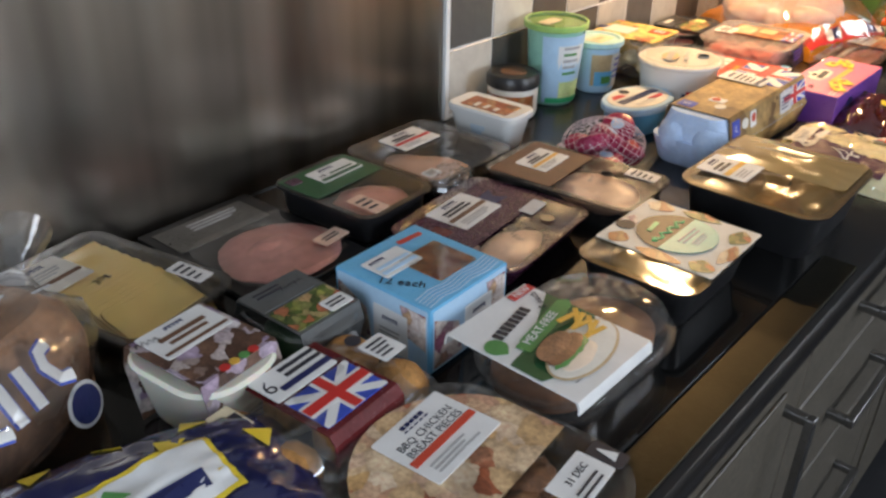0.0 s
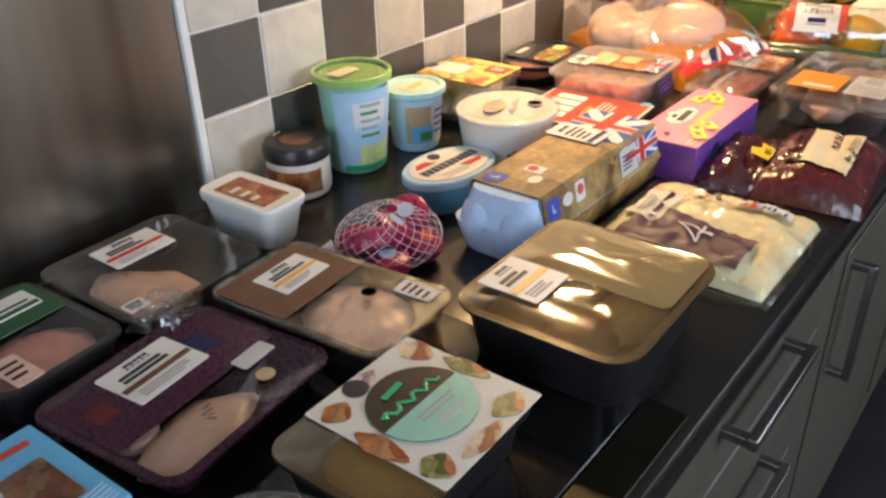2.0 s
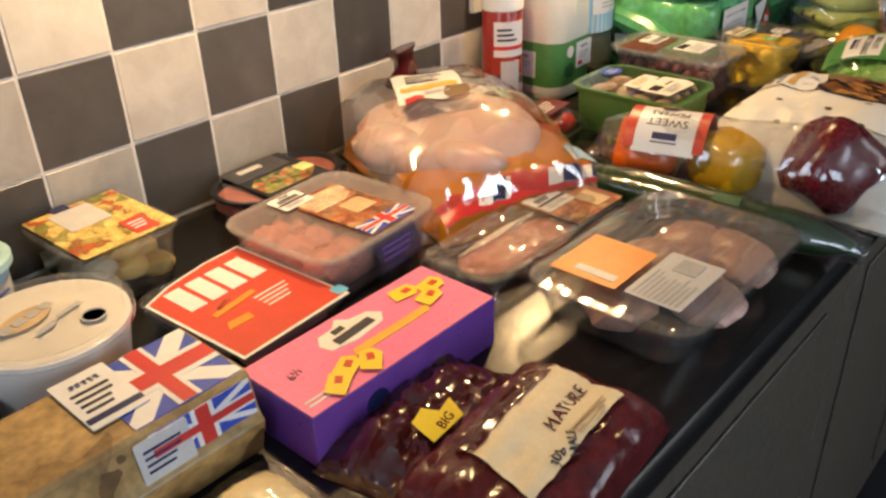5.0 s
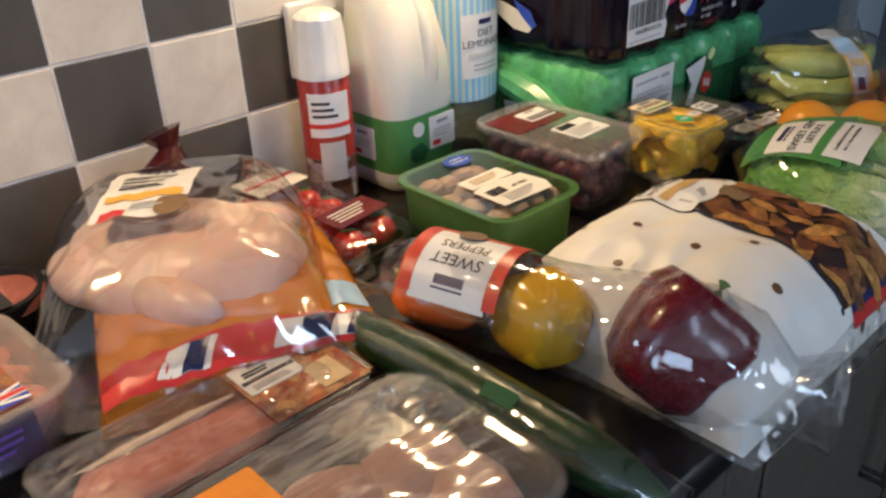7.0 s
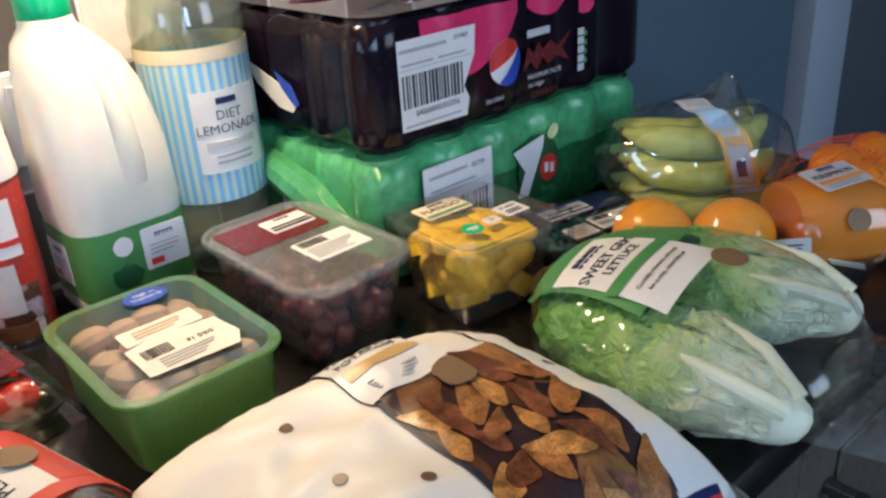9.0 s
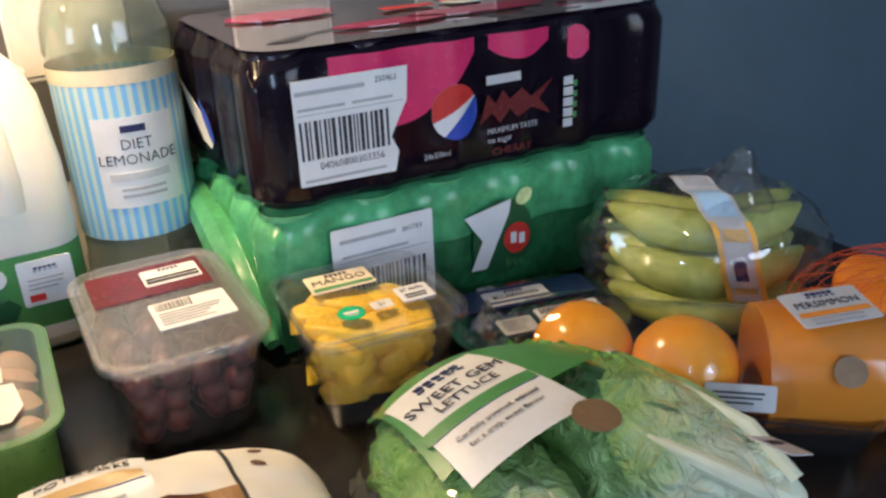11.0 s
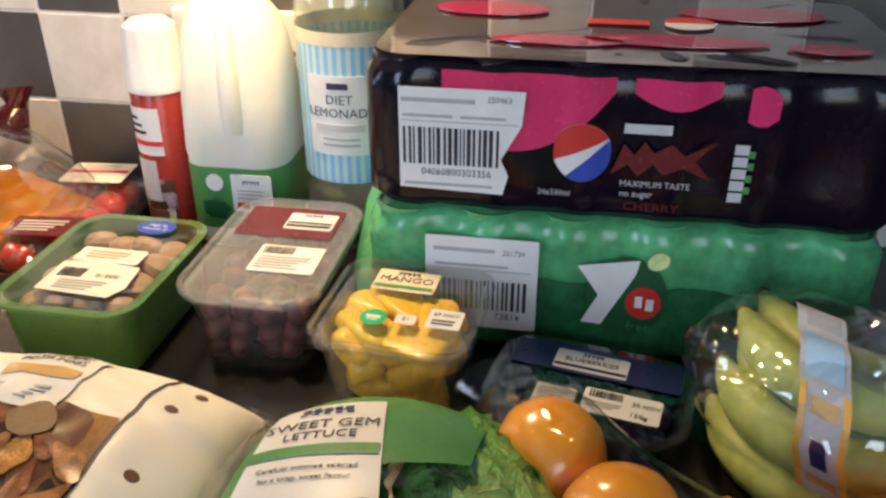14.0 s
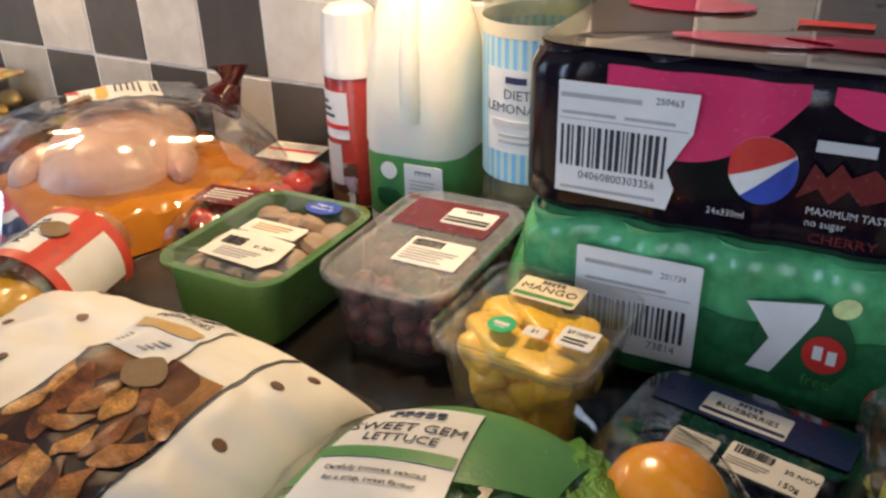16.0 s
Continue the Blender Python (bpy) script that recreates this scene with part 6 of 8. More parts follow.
# flat pack of four cheese slices
ob = thing("flat_cheese_pack", -0.294, 1.152, TOP, 90, "flat pack of pale cheese, part purple printed", "cheese")
part("cheese", pillow(0.182, 0.188, 0.0190, 31, 0.0085, 40, 0.26), "white_cheese", ob, "pale crumbled cheese under film")
BAG = (0.200, 0.206, 0.0215, 31, 0.0090, 0.30, Matrix())
part("bag", pillow(*BAG[:5], 34, BAG[5]), "film_bag", ob, "clear film bag")
drape(part("purple_panel", patch(((-0.082, -0.062), (-0.018, -0.062), (-0.004, 0.058), (-0.076, 0.080)), 18), "purple_print", ob, "purple printed panel"), BAG, 0.0010)
for q in (((-0.054, -0.010), (-0.026, -0.010), (-0.026, -0.007), (-0.054, -0.007)), ((-0.036, -0.020), (-0.033, -0.020), (-0.033, 0.018), (-0.036, 0.018)), ((-0.054, -0.010), (-0.051, -0.010), (-0.033, 0.018), (-0.036, 0.018))):
    drape(part("numeral_stroke", patch(q, 10), "offwhite", ob), BAG, 0.0022)
lb = drape(part("label", patch(((-0.034, 0.040), (0.030, 0.040), (0.034, 0.082), (-0.030, 0.084))), "offwhite", ob, "white label"), BAG, 0.0018)
drape(bars(lb, [(0, 0.052, 0.058, 0.006)], Matrix(), "plum", "stripe"), BAG, 0.0028)
drape(bars(lb, lines(0.04, 0.014, 3), pose(0, 0.067, 0), "grey"), BAG, 0.0028)
drape(words(ob, "30g", 0.016, pose(0.040, 0.026, 0, 0, 0, 16), bold=0.0004), BAG, 0.0028)
drape(words(ob, "HALF", 0.010, pose(0.054, 0.010, 0, 0, 0, 26), bold=0.0004), BAG, 0.0028)
lb = drape(part("date_label", patch(((0.046, -0.070), (0.066, -0.070), (0.066, -0.010), (0.046, -0.010))), "white", ob), BAG, 0.0018)
drape(bars(lb, lines(0.014, 0.03, 5), pose(0.056, -0.052, 0)), BAG, 0.0028)
drape(bars(lb, [(0.056, -0.018, 0.014, 0.008), (0.056, -0.028, 0.014, 0.006)], Matrix(), "coral", "traffic_light"), BAG, 0.0028)

# pasta salad tub
ob = thing("pasta_salad_tub", -0.728, 1.312, TOP, 92, "clear tub of pasta salad with a printed film lid", "pasta salad")
part("tub", tray_bm(0.112, 0.132, 0.066, 0.80, 0.02, 0.005), "clear_plastic", ob)
for k in range(14):
    part("pasta", blob(0.018, 0.015, 0.013, k, 0.25, 2, 2, (-0.03 + 0.03 * (k % 3), -0.04 + 0.026 * ((k // 3) % 4), 0.022 + 0.022 * (k // 12) + 0.010 * (k % 2))), "cheese" if k % 3 else "cream", ob)
part("film_lid", lid_bm(0.110, 0.130, 0.0665, 0.02, 0.001, 2, 0.001), "film_tight", ob)
sticker(ob, 0.100, 0.118, pose(0, 0, 0.0685), "photo_pasta", "printed_lid", "printed pasta picture")
sticker(ob, 0.044, 0.050, pose(-0.006, 0.026, 0.0692), "pale_grey", "clear_window")
sticker(ob, 0.018, 0.016, pose(-0.010, 0.058, 0.0692), "navy", "badge")
lb = sticker(ob, 0.026, 0.036, pose(0.022, -0.036, 0.0692), "coral", "date_label")
bars(lb, lines(0.018, 0.02, 3), pose(0, 0, 0.0008), "white")

# burger tray with a dark sleeve
ob = thing("burger_tray", -0.742, 1.540, TOP, 92, "black oval tray of raw burgers with a dark printed sleeve", "burgers")
part("tray", tray_bm(0.170, 0.100, 0.034, 0.86, 0.045, 0.005, n=8), "black", ob)
for s in (-1, 1):
    part("burger", lathe([(0.034, 0), (0.040, 0.005), (0.040, 0.013), (0.034, 0.017)], 28), "mince", ob, "raw minced beef burger", pose(s * 0.043, 0, 0.012))
part("film_lid", lid_bm(0.166, 0.096, 0.0346, 0.045, 0.002, 4, 0.001), "film_tight", ob)
sl = sticker(ob, 0.092, 0.098, pose(-0.004, 0, 0.0372), "ink", "sleeve", "dark printed card sleeve")
sticker(sl, 0.080, 0.036, pose(-0.006, 0.028, 0.0008), "dark_metal", "silver_panel")
bars(sl, [(0, 0, 0.034, 0.010)], pose(-0.012, 0.032, 0.0016), "pale_grey", "brand_mark")
poly(sl, [(-0.044, -0.040), (0.020, -0.040), (0.040, -0.024), (0.030, 0.002), (-0.030, 0.004), (-0.044, -0.010)], pose(0.002, 0, 0.0008), "photo_salad", "burger_print")
sticker(sl, 0.020, 0.020, pose(0.034, -0.012, 0.0016), "lettuce_pale", "date_label")

# mince tray
ob = thing("meatball_tray", -0.583, 1.485, TOP, 94, "clear deep tray of pink mince with a flag printed band", "mince")
part("tray", tray_bm(0.172, 0.158, 0.056, 0.84, 0.022, 0.007), "tray_frost", ob, "frosted plastic tray")
part("mince_bed", block(0.132, 0.118, 0.026, 0.022, 0.008, 0.006), "mince", ob)
for k in range(12):
    part("mince_portion", blob(0.024, 0.024, 0.017, k, 0.22, 3, 3, (-0.050 + 0.033 * (k % 4), -0.040 + 0.040 * (k // 4), 0.030)), "mince", ob)
part("film_lid", lid_bm(0.168, 0.154, 0.0566, 0.026, -0.002, 5, 0.001), "tray_frost", ob, "frosted film lid")
bd = sticker(ob, 0.066, 0.118, pose(0.018, -0.012, 0.0575), "photo_roast", "band", "printed sauce picture band")
poly(bd, [(-0.030, 0.020), (0.026, 0.016), (0.032, 0.050), (-0.031, 0.056)], pose(0, 0, 0.0007), "photo_bbq", "sauce_print")
info_label(ob, 0.040, 0.032, pose(-0.008, 0.050, 0.0590), "plum", 2)
sticker(ob, 0.030, 0.028, pose(0.026, -0.014, 0.0585), "tan", "date_label")
flag(bd, 0.066, 0.022, pose(0, -0.047, 0.0008))
sd = sticker(ob, 0.062, 0.036, pose(0.018, -0.0735, 0.032, 74, 0, 0), "dim_print", "side_band", "see-through violet print")
bars(sd, lines(0.046, 0.018, 3), pose(0, 0, 0.0008), "violet")

# ---- chicken, steaks, vegetables ----
ob = thing("whole_chicken", -0.640, 1.706, TOP, 69, "whole raw chicken in a clear and orange printed bag", "chicken")
body = part("breast", blob(0.116, 0.080, 0.053, 6, 0.10, 1.4, 4, flat=-0.050), "chicken_skin", ob, "", pose(0.016, -0.010, 0.053, 0, 0, -36))
for s in (-1, 1):
    part("leg", blob(0.054, 0.032, 0.032, 5 + s, 0.08, 1.6, 3), "chicken_skin", body, "", pose(-0.060, s * 0.044, 0.004, 0, -6, s * 10))
    part("wing", blob(0.050, 0.020, 0.022, 9 + s, 0.10, 2.0, 3), "chicken_skin", body, "", pose(0.030, s * 0.074, 0.004, 0, 0, s * 14))
LOWER = pose(0.042, -0.018, 0)
BAG = (0.236, 0.305, 0.055, 41, 0.007, 0.30, LOWER)
part("lower_bag", pillow(*BAG[:5], 36, BAG[5]), "amber_film", ob, "orange printed lower half of the bag", LOWER)
WRAP = (0.256, 0.326, 0.120, 8, 0.006, 0.46, pose(0.016, 0.0, 0.0, 0, 0, -6))
part("bag", pillow(*WRAP[:5], 40, WRAP[5]), "film_wrap", ob, "clear shiny film", WRAP[6])
part("bag_gather", tube([(0.020, 0.118, 0.085), (0.028, 0.134, 0.110), (0.022, 0.138, 0.128)], [0.030, 0.012, 0.022], 14), "maroon_film", ob, "gathered brown end of the bag")
lb = drape(part("label", patch(((-0.040, -0.048), (0.040, -0.048), (0.040, 0.050), (-0.040, 0.050)), 16), "white", ob, "white label with an orange stripe", pose(-0.004, 0.006, 0, 0, 0, -18)), WRAP, 0.0015)
drape(part("stripe", patch(((-0.034, -0.018), (0.034, -0.018), (0.034, -0.006), (-0.034, -0.006)), 8), "amber", lb), WRAP, 0.0024)
drape(brand(lb, 0.034, 0.008, pose(0, 0.044, 0)), WRAP, 0.0024)
drape(bars(lb, lines(0.050, 0.032, 5, 0.3), pose(0, 0.016, 0)), WRAP, 0.0024)
drape(bars(lb, lines(0.040, 0.014, 3, 0.4), pose(0.012, -0.030, 0), "grey"), WRAP, 0.0024)
drape(part("flag_print", patch(((-0.032, -0.050), (-0.010, -0.050), (-0.010, -0.036), (-0.032, -0.036)), 4), "red", lb), WRAP, 0.0024)
drape(part("seal", lathe([(0.015, 0), (0.015, 0.0006)], 20), "seal_brown", ob, "", pose(0.012, -0.038, 0)), WRAP, 0.0030)
drape(part("red_band", patch(((-0.112, -0.146), (0.112, -0.146), (0.112, -0.118), (-0.112, -0.118)), 20), "red", ob, "red printed edge", LOWER), BAG, 0.0015)
for x0, x1, mt in ((-0.070, -0.030, "white"), (-0.052, -0.036, "navy"), (0.020, 0.110, "white"), (0.040, 0.066, "navy"), (0.080, 0.108, "navy")):
    drape(part("flag_print", patch(((x0, -0.142), (x1, -0.142), (x1 + 0.012, -0.122), (x0 + 0.012, -0.122)), 8), mt, ob, "", LOWER), BAG, 0.0022 if mt == "white" else 0.0029)
drape(part("corner_label", patch(((0.078, -0.110), (0.110, -0.110), (0.108, -0.078), (0.080, -0.078)), 8), "pale_blue", ob, "", LOWER), BAG, 0.0016)

ob = meat_pack("pork_steak_pack", -0.441, 1.632, TOP, 90, 0.245, 0.096, 0.028, "slim pack of pink pork steaks under film", "clear_plastic", "pork", 15, ((-0.16, -0.02, 0.26, 0.34), (0.02, -0.1, 0.24, 0.30), (-0.28, 0.06, 0.12, 0.22)), "pork")
part("fat_edge", blob(0.056, 0.005, 0.003, 3, 0.3, 4, 3, (-0.03, 0.018, 0.0225)), "fat", ob)
part("printed_band", stack([(0, 0.086, 0.086, 0.002), (0.0005, 0.0856, 0.0856, 0.002)], 3), "photo_roast", ob, "brown picture band", pose(0.074, 0, 0.0288), 0)
info_label(ob, 0.048, 0.040, pose(0.058, 0.016, 0.0296), "ink", 4)
sticker(ob, 0.026, 0.034, pose(0.092, -0.018, 0.0296), "tan", "date_label")
part("outer_film", pillow(0.255, 0.104, 0.033, 17, 0.004, 24, 0.25), "film", ob)

ob = thing("chicken_breast_tray", -0.283, 1.637, TOP, 90, "large clear tray of raw chicken breasts with an orange label", "chicken")
part("tray", tray_bm(0.246, 0.170, 0.046, 0.86, 0.024, 0.007), "clear_plastic", ob)
for k, (px, py, a) in enumerate(((-0.062, 0.012, 20), (0.0, 0.02, -10), (0.06, 0.01, 15), (-0.02, -0.04, 80), (0.07, -0.035, 60))):
    part("chicken_breast", blob(0.046, 0.034, 0.020, k, 0.16, 1.8, 3, flat=-0.016), "raw_chicken", ob, "", pose(px, py, 0.024 + 0.003 * (k % 2), 0, 0, a))
part("film_lid", lid_bm(0.243, 0.167, 0.0468, 0.028, 0.005, 6, 0.005, 12, 10), "film_streak", ob, "wrinkled stretched film")
lb = sticker(ob, 0.076, 0.066, pose(-0.064, 0.030, 0.0570), "orange", "label", "orange label")
bars(lb, [(0, 0, 0.010, 0.040)], pose(-0.024, -0.006, 0.0008, 0, 0, 0), "offwhite", "brand_mark")
lb = sticker(ob, 0.086, 0.052, pose(-0.056, -0.036, 0.0568), "pale_grey", "print_panel")
bars(lb, lines(0.05, 0.044, 9, 0.4), pose(-0.014, 0, 0.0008), "grey")
sticker(lb, 0.024, 0.022, pose(0.024, 0.0, 0.0008), "grey", "stamp")
part("overwrap", stack([(0.040, 0.249, 0.173, 0.032), (0.048, 0.248, 0.172, 0.032), (0.052, 0.236, 0.160, 0.03)], 8, cap0=False, cap1=False), "film_crinkle", ob)

ob = thing("cucumber", -0.325, 1.790, TOP, 4, "dark green cucumber in tight clear film", "cucumber")
pts = [(-0.160 + 0.032 * k, 0.004 * math.sin(k * 0.5), 0.0225) for k in range(11)]
part("fruit", tube(pts, [0.008, 0.018, 0.021, 0.022, 0.0222, 0.0222, 0.0222, 0.022, 0.021, 0.017, 0.006], 18), "cucumber", ob)
part("film_sleeve", tube([(-0.172, 0, 0.022)] + pts[1:-1] + [(0.172, 0, 0.020)], [0.016, 0.0195, 0.0222, 0.0232, 0.0234, 0.0234, 0.0234, 0.0232, 0.0222, 0.0185, 0.014], 18), "film", ob)
lb = sticker(ob, 0.030, 0.014, pose(0.030, -0.010, 0.0438, 25, 0, 0), "dark_green", "label")


def pepper(parent, x, y, z, r, material, rot, seed):
    """A bell pepper: lobed body with a dimple and stalk."""
    n, loops = 32, []
    for rad, zz in ((0.10, -0.80), (0.55, -0.92), (0.82, -0.70), (0.94, -0.30), (1.0, 0.2), (0.98, 0.55), (0.80, 0.84), (0.45, 0.90), (0.16, 0.70)):
        loops.append([(r * rad * (1 + 0.09 * math.cos(4 * a + seed) + 0.03 * math.sin(3 * a)) * math.cos(a), r * rad * (1 + 0.09 * math.cos(4 * a + seed) + 0.03 * math.sin(3 * a)) * math.sin(a), r * zz * 1.05) for a in [2 * math.pi * k / n for k in range(n)]])
    p = part("pepper", loft(loops), material, parent, "", pose(x, y, z, *rot), 60)
    part("stalk", tube([(0, 0, r * 0.70), (0.002, 0, r * 0.95), (0.006, 0, r * 1.15)], [0.007, 0.004, 0.005], 10), "stalk", p)
    return p


ob = thing("sweet_pepper_bag", -0.333, 1.889, TOP, 195, "clear bag of orange, yellow and dark red sweet peppers", "peppers")
pepper(ob, 0.105, 0.0, 0.041, 0.040, "pepper_orange", (80, 0, 100), 1)
pepper(ob, 0.010, 0.004, 0.039, 0.038, "pepper_yellow", (85, 10, 60), 2)
pepper(ob, -0.100, -0.002, 0.049, 0.049, "pepper_red", (40, 20, -60), 3)
bm = tube([(0.165, 0, 0.030), (0.150, 0, 0.040), (0.115, 0, 0.043), (0.06, 0, 0.043), (0.0, 0, 0.042), (-0.06, 0, 0.043), (-0.115, 0, 0.044), (-0.150, 0, 0.040), (-0.180, -0.004, 0.030), (-0.215, -0.01, 0.028)], [0.010, 0.030, 0.0445, 0.0455, 0.0445, 0.0490, 0.0540, 0.046, 0.026, 0.038], 26)
for v in bm.verts:
    v.co.z = max(0.001, v.co.z + 0.006 * (0.5 - abs(noise.noise(v.co * 42))))
    v.co.y += 0.004 * noise.noise(v.co * 30)
part("bag", bm, "film_crinkle", ob, "crinkled clear bag")
part("bag_tail", tube([(0.160, 0, 0.030), (0.178, 0.010, 0.022), (0.200, 0.018, 0.018)], [0.012, 0.006, 0.015], 10), "film_crinkle", ob)
bm = arc(0.0468, 0.0468, -0.036, 0.036, 14, 190, 22)
lab = part("wrap_label", bm, "white", ob, "white wrap label with red edges", pose(0.078, 0, 0.043, 0, 90, 0) @ pose(0, 0, 0, 0, 0, 90))
for z0, z1 in ((-0.046, -0.034), (0.034, 0.046)):
    part("label_edge", arc(0.0472, 0.0472, z0, z1, 20, 200, 18), "coral", lab)
part("label_band", arc(0.0473, 0.0473, -0.034, 0.034, 108, 136, 8), "coral", lab)


def on_roll(parent, s, size, ang, off, material="ink", bold=0.0002):
    """Lettering laid round the lying wrap label at an angle from its top."""
    me = text_mesh(s, size, bold)
    for v in me.vertices:
        a = radians(ang) - v.co.y / 0.0476
        rr_ = 0.0476 + v.co.z
        v.co = Vector((v.co.x + off, math.cos(a) * rr_, math.sin(a) * rr_))
    return mesh_part("lettering", me, material, parent, "", pose(0.078, 0, 0.043), 0)


on_roll(ob, "SWEET", 0.0155, 62, 0)
on_roll(ob, "PEPPERS", 0.0125, 82, 0)
me = bmesh.new()
for x0, w0, a0, a1 in ((0, 0.028, 34, 44), (0, 0.03, 29, 31)):
    cols = []
    for a in (a0, a1):
        cols.append([(x0 - w0 / 2, math.cos(radians(a)) * 0.0478, math.sin(radians(a)) * 0.0478), (x0 + w0 / 2, math.cos(radians(a)) * 0.0478, math.sin(radians(a)) * 0.0478)])
    me.faces.new([me.verts.new(p) for p in (cols[0][0], cols[0][1], cols[1][1], cols[1][0])])
part("brand_mark", me, "navy", ob, "", pose(0.078, 0, 0.043), 0)
part("seal", lathe([(0.012, 0), (0.012, 0.0006)], 18), "seal_brown", ob, "", pose(0.082, -0.012, 0.0905, 14, 0, 0))

# bag of potatoes
ob = thing("potato_bag", -0.285, 2.046, TOP, 90, "white printed bag of potatoes with a dark picture panel", "potatoes")
W, D, H = 0.315, 0.250, 0.086
rnd = random.Random(5)
for k in range(9):
    part("potato", blob(0.034, 0.026, 0.024, k, 0.10, 1.6, 3, (-0.085 + 0.085 * (k % 3), -0.070 + 0.070 * (k // 3), 0.030 + 0.010 * (k % 2))), "potato", ob)


def bag_sheet(u0, u1, v0, v1, lift, n=16):
    """A printed area of the bag, following its swollen shape."""
    bm = bmesh.new()
    grid = []
    for j in range(n + 1):
        row = []
        for i in range(n + 1):
            u, v = u0 + (u1 - u0) * i / n, v0 + (v1 - v0) * j / n
            f = (max(0, 1 - abs(u) ** 3.2) * max(0, 1 - abs(v) ** 3.2)) ** 0.42
            q = Vector((u * 1.9 + 3, v * 2.4, 1.0))
            cr = noise.noise(q) * 0.9 + (0.5 - abs(noise.noise(q * 1.9))) * 0.7
            row.append(bm.verts.new((u * W / 2, v * D / 2, max(0.0012, H * f + 0.009 * cr * (0.25 + f)) + lift)))
        grid.append(row)
    for j in range(n):
        for i in range(n):
            bm.faces.new((grid[j][i], grid[j][i + 1], grid[j + 1][i + 1], grid[j + 1][i]))
    return bm


def bag_height(u, v):
    f = (max(0, 1 - abs(u) ** 3.2) * max(0, 1 - abs(v) ** 3.2)) ** 0.42
    q = Vector((u * 1.9 + 3, v * 2.4, 1.0))
    cr = noise.noise(q) * 0.9 + (0.5 - abs(noise.noise(q * 1.9))) * 0.7
    return max(0.0012, H * f + 0.009 * cr * (0.25 + f))


def on_bag(ob, lift):
    """Lays flat print on the swollen bag."""
    for v in ob.data.vertices:
        p = ob.matrix_basis @ v.co
        z = bag_height(p.x / (W / 2), p.y / (D / 2)) + lift + v.co.z
        v.co = ob.matrix_basis.inverted() @ Vector((p.x, p.y, z))
    return ob


part("bag", bag_sheet(-1, 1, -1, 1, 0, 48), "bag_print_white", ob, "white printed plastic bag")
part("clear_end", pillow(0.33, 0.275, 0.040, 23, 0.008, 28, 0.35), "film_crinkle", ob, "clear gusset of the bag")
part("picture_panel", bag_sheet(0.02, 0.62, -0.93, 0.26, 0.0012, 28), "photo_potato", ob, "dark picture of roast potatoes")
part("dark_band", bag_sheet(-0.01, 0.02, -0.94, 0.93, 0.0010, 24), "ink", ob, "narrow dark line")
part("dark_band", bag_sheet(0.62, 0.635, -0.94, 0.93, 0.0010, 24), "ink", ob)
part("edge_flag", bag_sheet(0.1, 0.86, -0.985, -0.955, 0.0014, 10), "red", ob)
part("edge_flag", bag_sheet(0.1, 0.86, -0.955, -0.93, 0.0014, 10), "navy", ob)
wedge = random.Random(12)
for k in range(24):
    px, py, a_ = 0.013 + 0.0145 * (k % 6) + wedge.uniform(-0.004, 0.004), -0.104 + 0.033 * (k // 6) + wedge.uniform(-0.007, 0.007), wedge.uniform(0.6, 2.5)
    hl, hw = wedge.uniform(0.014, 0.021), wedge.uniform(0.0060, 0.0095)
    bm = patch(((-1, -1), (1, -1), (1, 1), (-1, 1)), 8)
    for v in bm.verts:
        i, j = v.co.x, v.co.y
        i, j = i * (1 - 0.42 * j * j) * hl, (j * (1 - 0.42 * i * i) + 0.25 * i * i) * hw * (1 - 0.25 * i)
        v.co = (px + i * math.cos(a_) - j * math.sin(a_), py + i * math.sin(a_) + j * math.cos(a_), 0)
    on_bag(part("wedge_print", bm, ("wedge_gold", "wedge_brown", "wedge_ochre")[k % 3], ob), 0.0018 + 0.0002 * (k % 6))
lab = part("label", bag_sheet(-0.01, 0.38, 0.20, 0.74, 0.0022, 20), "white", ob, "white label")
part("label_stripe", bag_sheet(0.02, 0.36, 0.42, 0.50, 0.0030, 12), "gold", lab)
for s_, yy, sz in (("MARIS PIPER", 0.084, 0.0088), ("POTATOES", 0.073, 0.0094)):
    on_bag(words(lab, s_, sz, pose(0.029, yy, 0), bold=0.0001), 0.0032)
on_bag(bars(lab, lines(0.04, 0.014, 4, 0.4), pose(0.029, 0.038, 0), "grey"), 0.0032)
on_bag(part("seal", lathe([(0.014, 0), (0.014, 0.0006)], 20), "seal_brown", ob, "", pose(0.052, 0.014, 0)), 0.0034)
for k, (px, py) in enumerate(((-0.07, 0.09), (-0.045, 0.05), (-0.10, 0.03), (-0.05, -0.01), (-0.10, -0.05), (-0.055, -0.085), (0.115, 0.06), (0.120, 0.0), (-0.02, -0.045), (0.12, 0.09))):
    on_bag(part("vent_hole", lathe([(0.0042, 0), (0.0040, 0.0004)], 12), "brown", ob, "", pose(px, py, 0)), 0.0006)

# vine tomatoes
ob = thing("tomato_pack", -0.665, 1.886, TOP, 97, "film pack of red vine tomatoes", "tomatoes")
part("tray", tray_bm(0.098, 0.200, 0.014, 0.90, 0.012, 0.003), "black", ob)
for k in range(10):
    t_ = part("tomato", blob(0.0185, 0.0185, 0.0165, k, 0.03, 2, 3), "tomato", ob, "", pose(-0.021 + 0.042 * (k % 2), -0.074 + 0.037 * (k // 2), 0.021))
    part("calyx", tube([(-0.006, 0.004, 0.0165), (0, 0, 0.0175), (0.006, -0.003, 0.0165)], 0.0012, 6), "stalk", t_)
part("wrap", pillow(0.108, 0.225, 0.042, 33, 0.005, 24, 0.25), "film_crinkle", ob, "crinkled clear wrap")
lb = sticker(ob, 0.070, 0.052, pose(0.0, 0.070, 0.0465), "offwhite", "label")
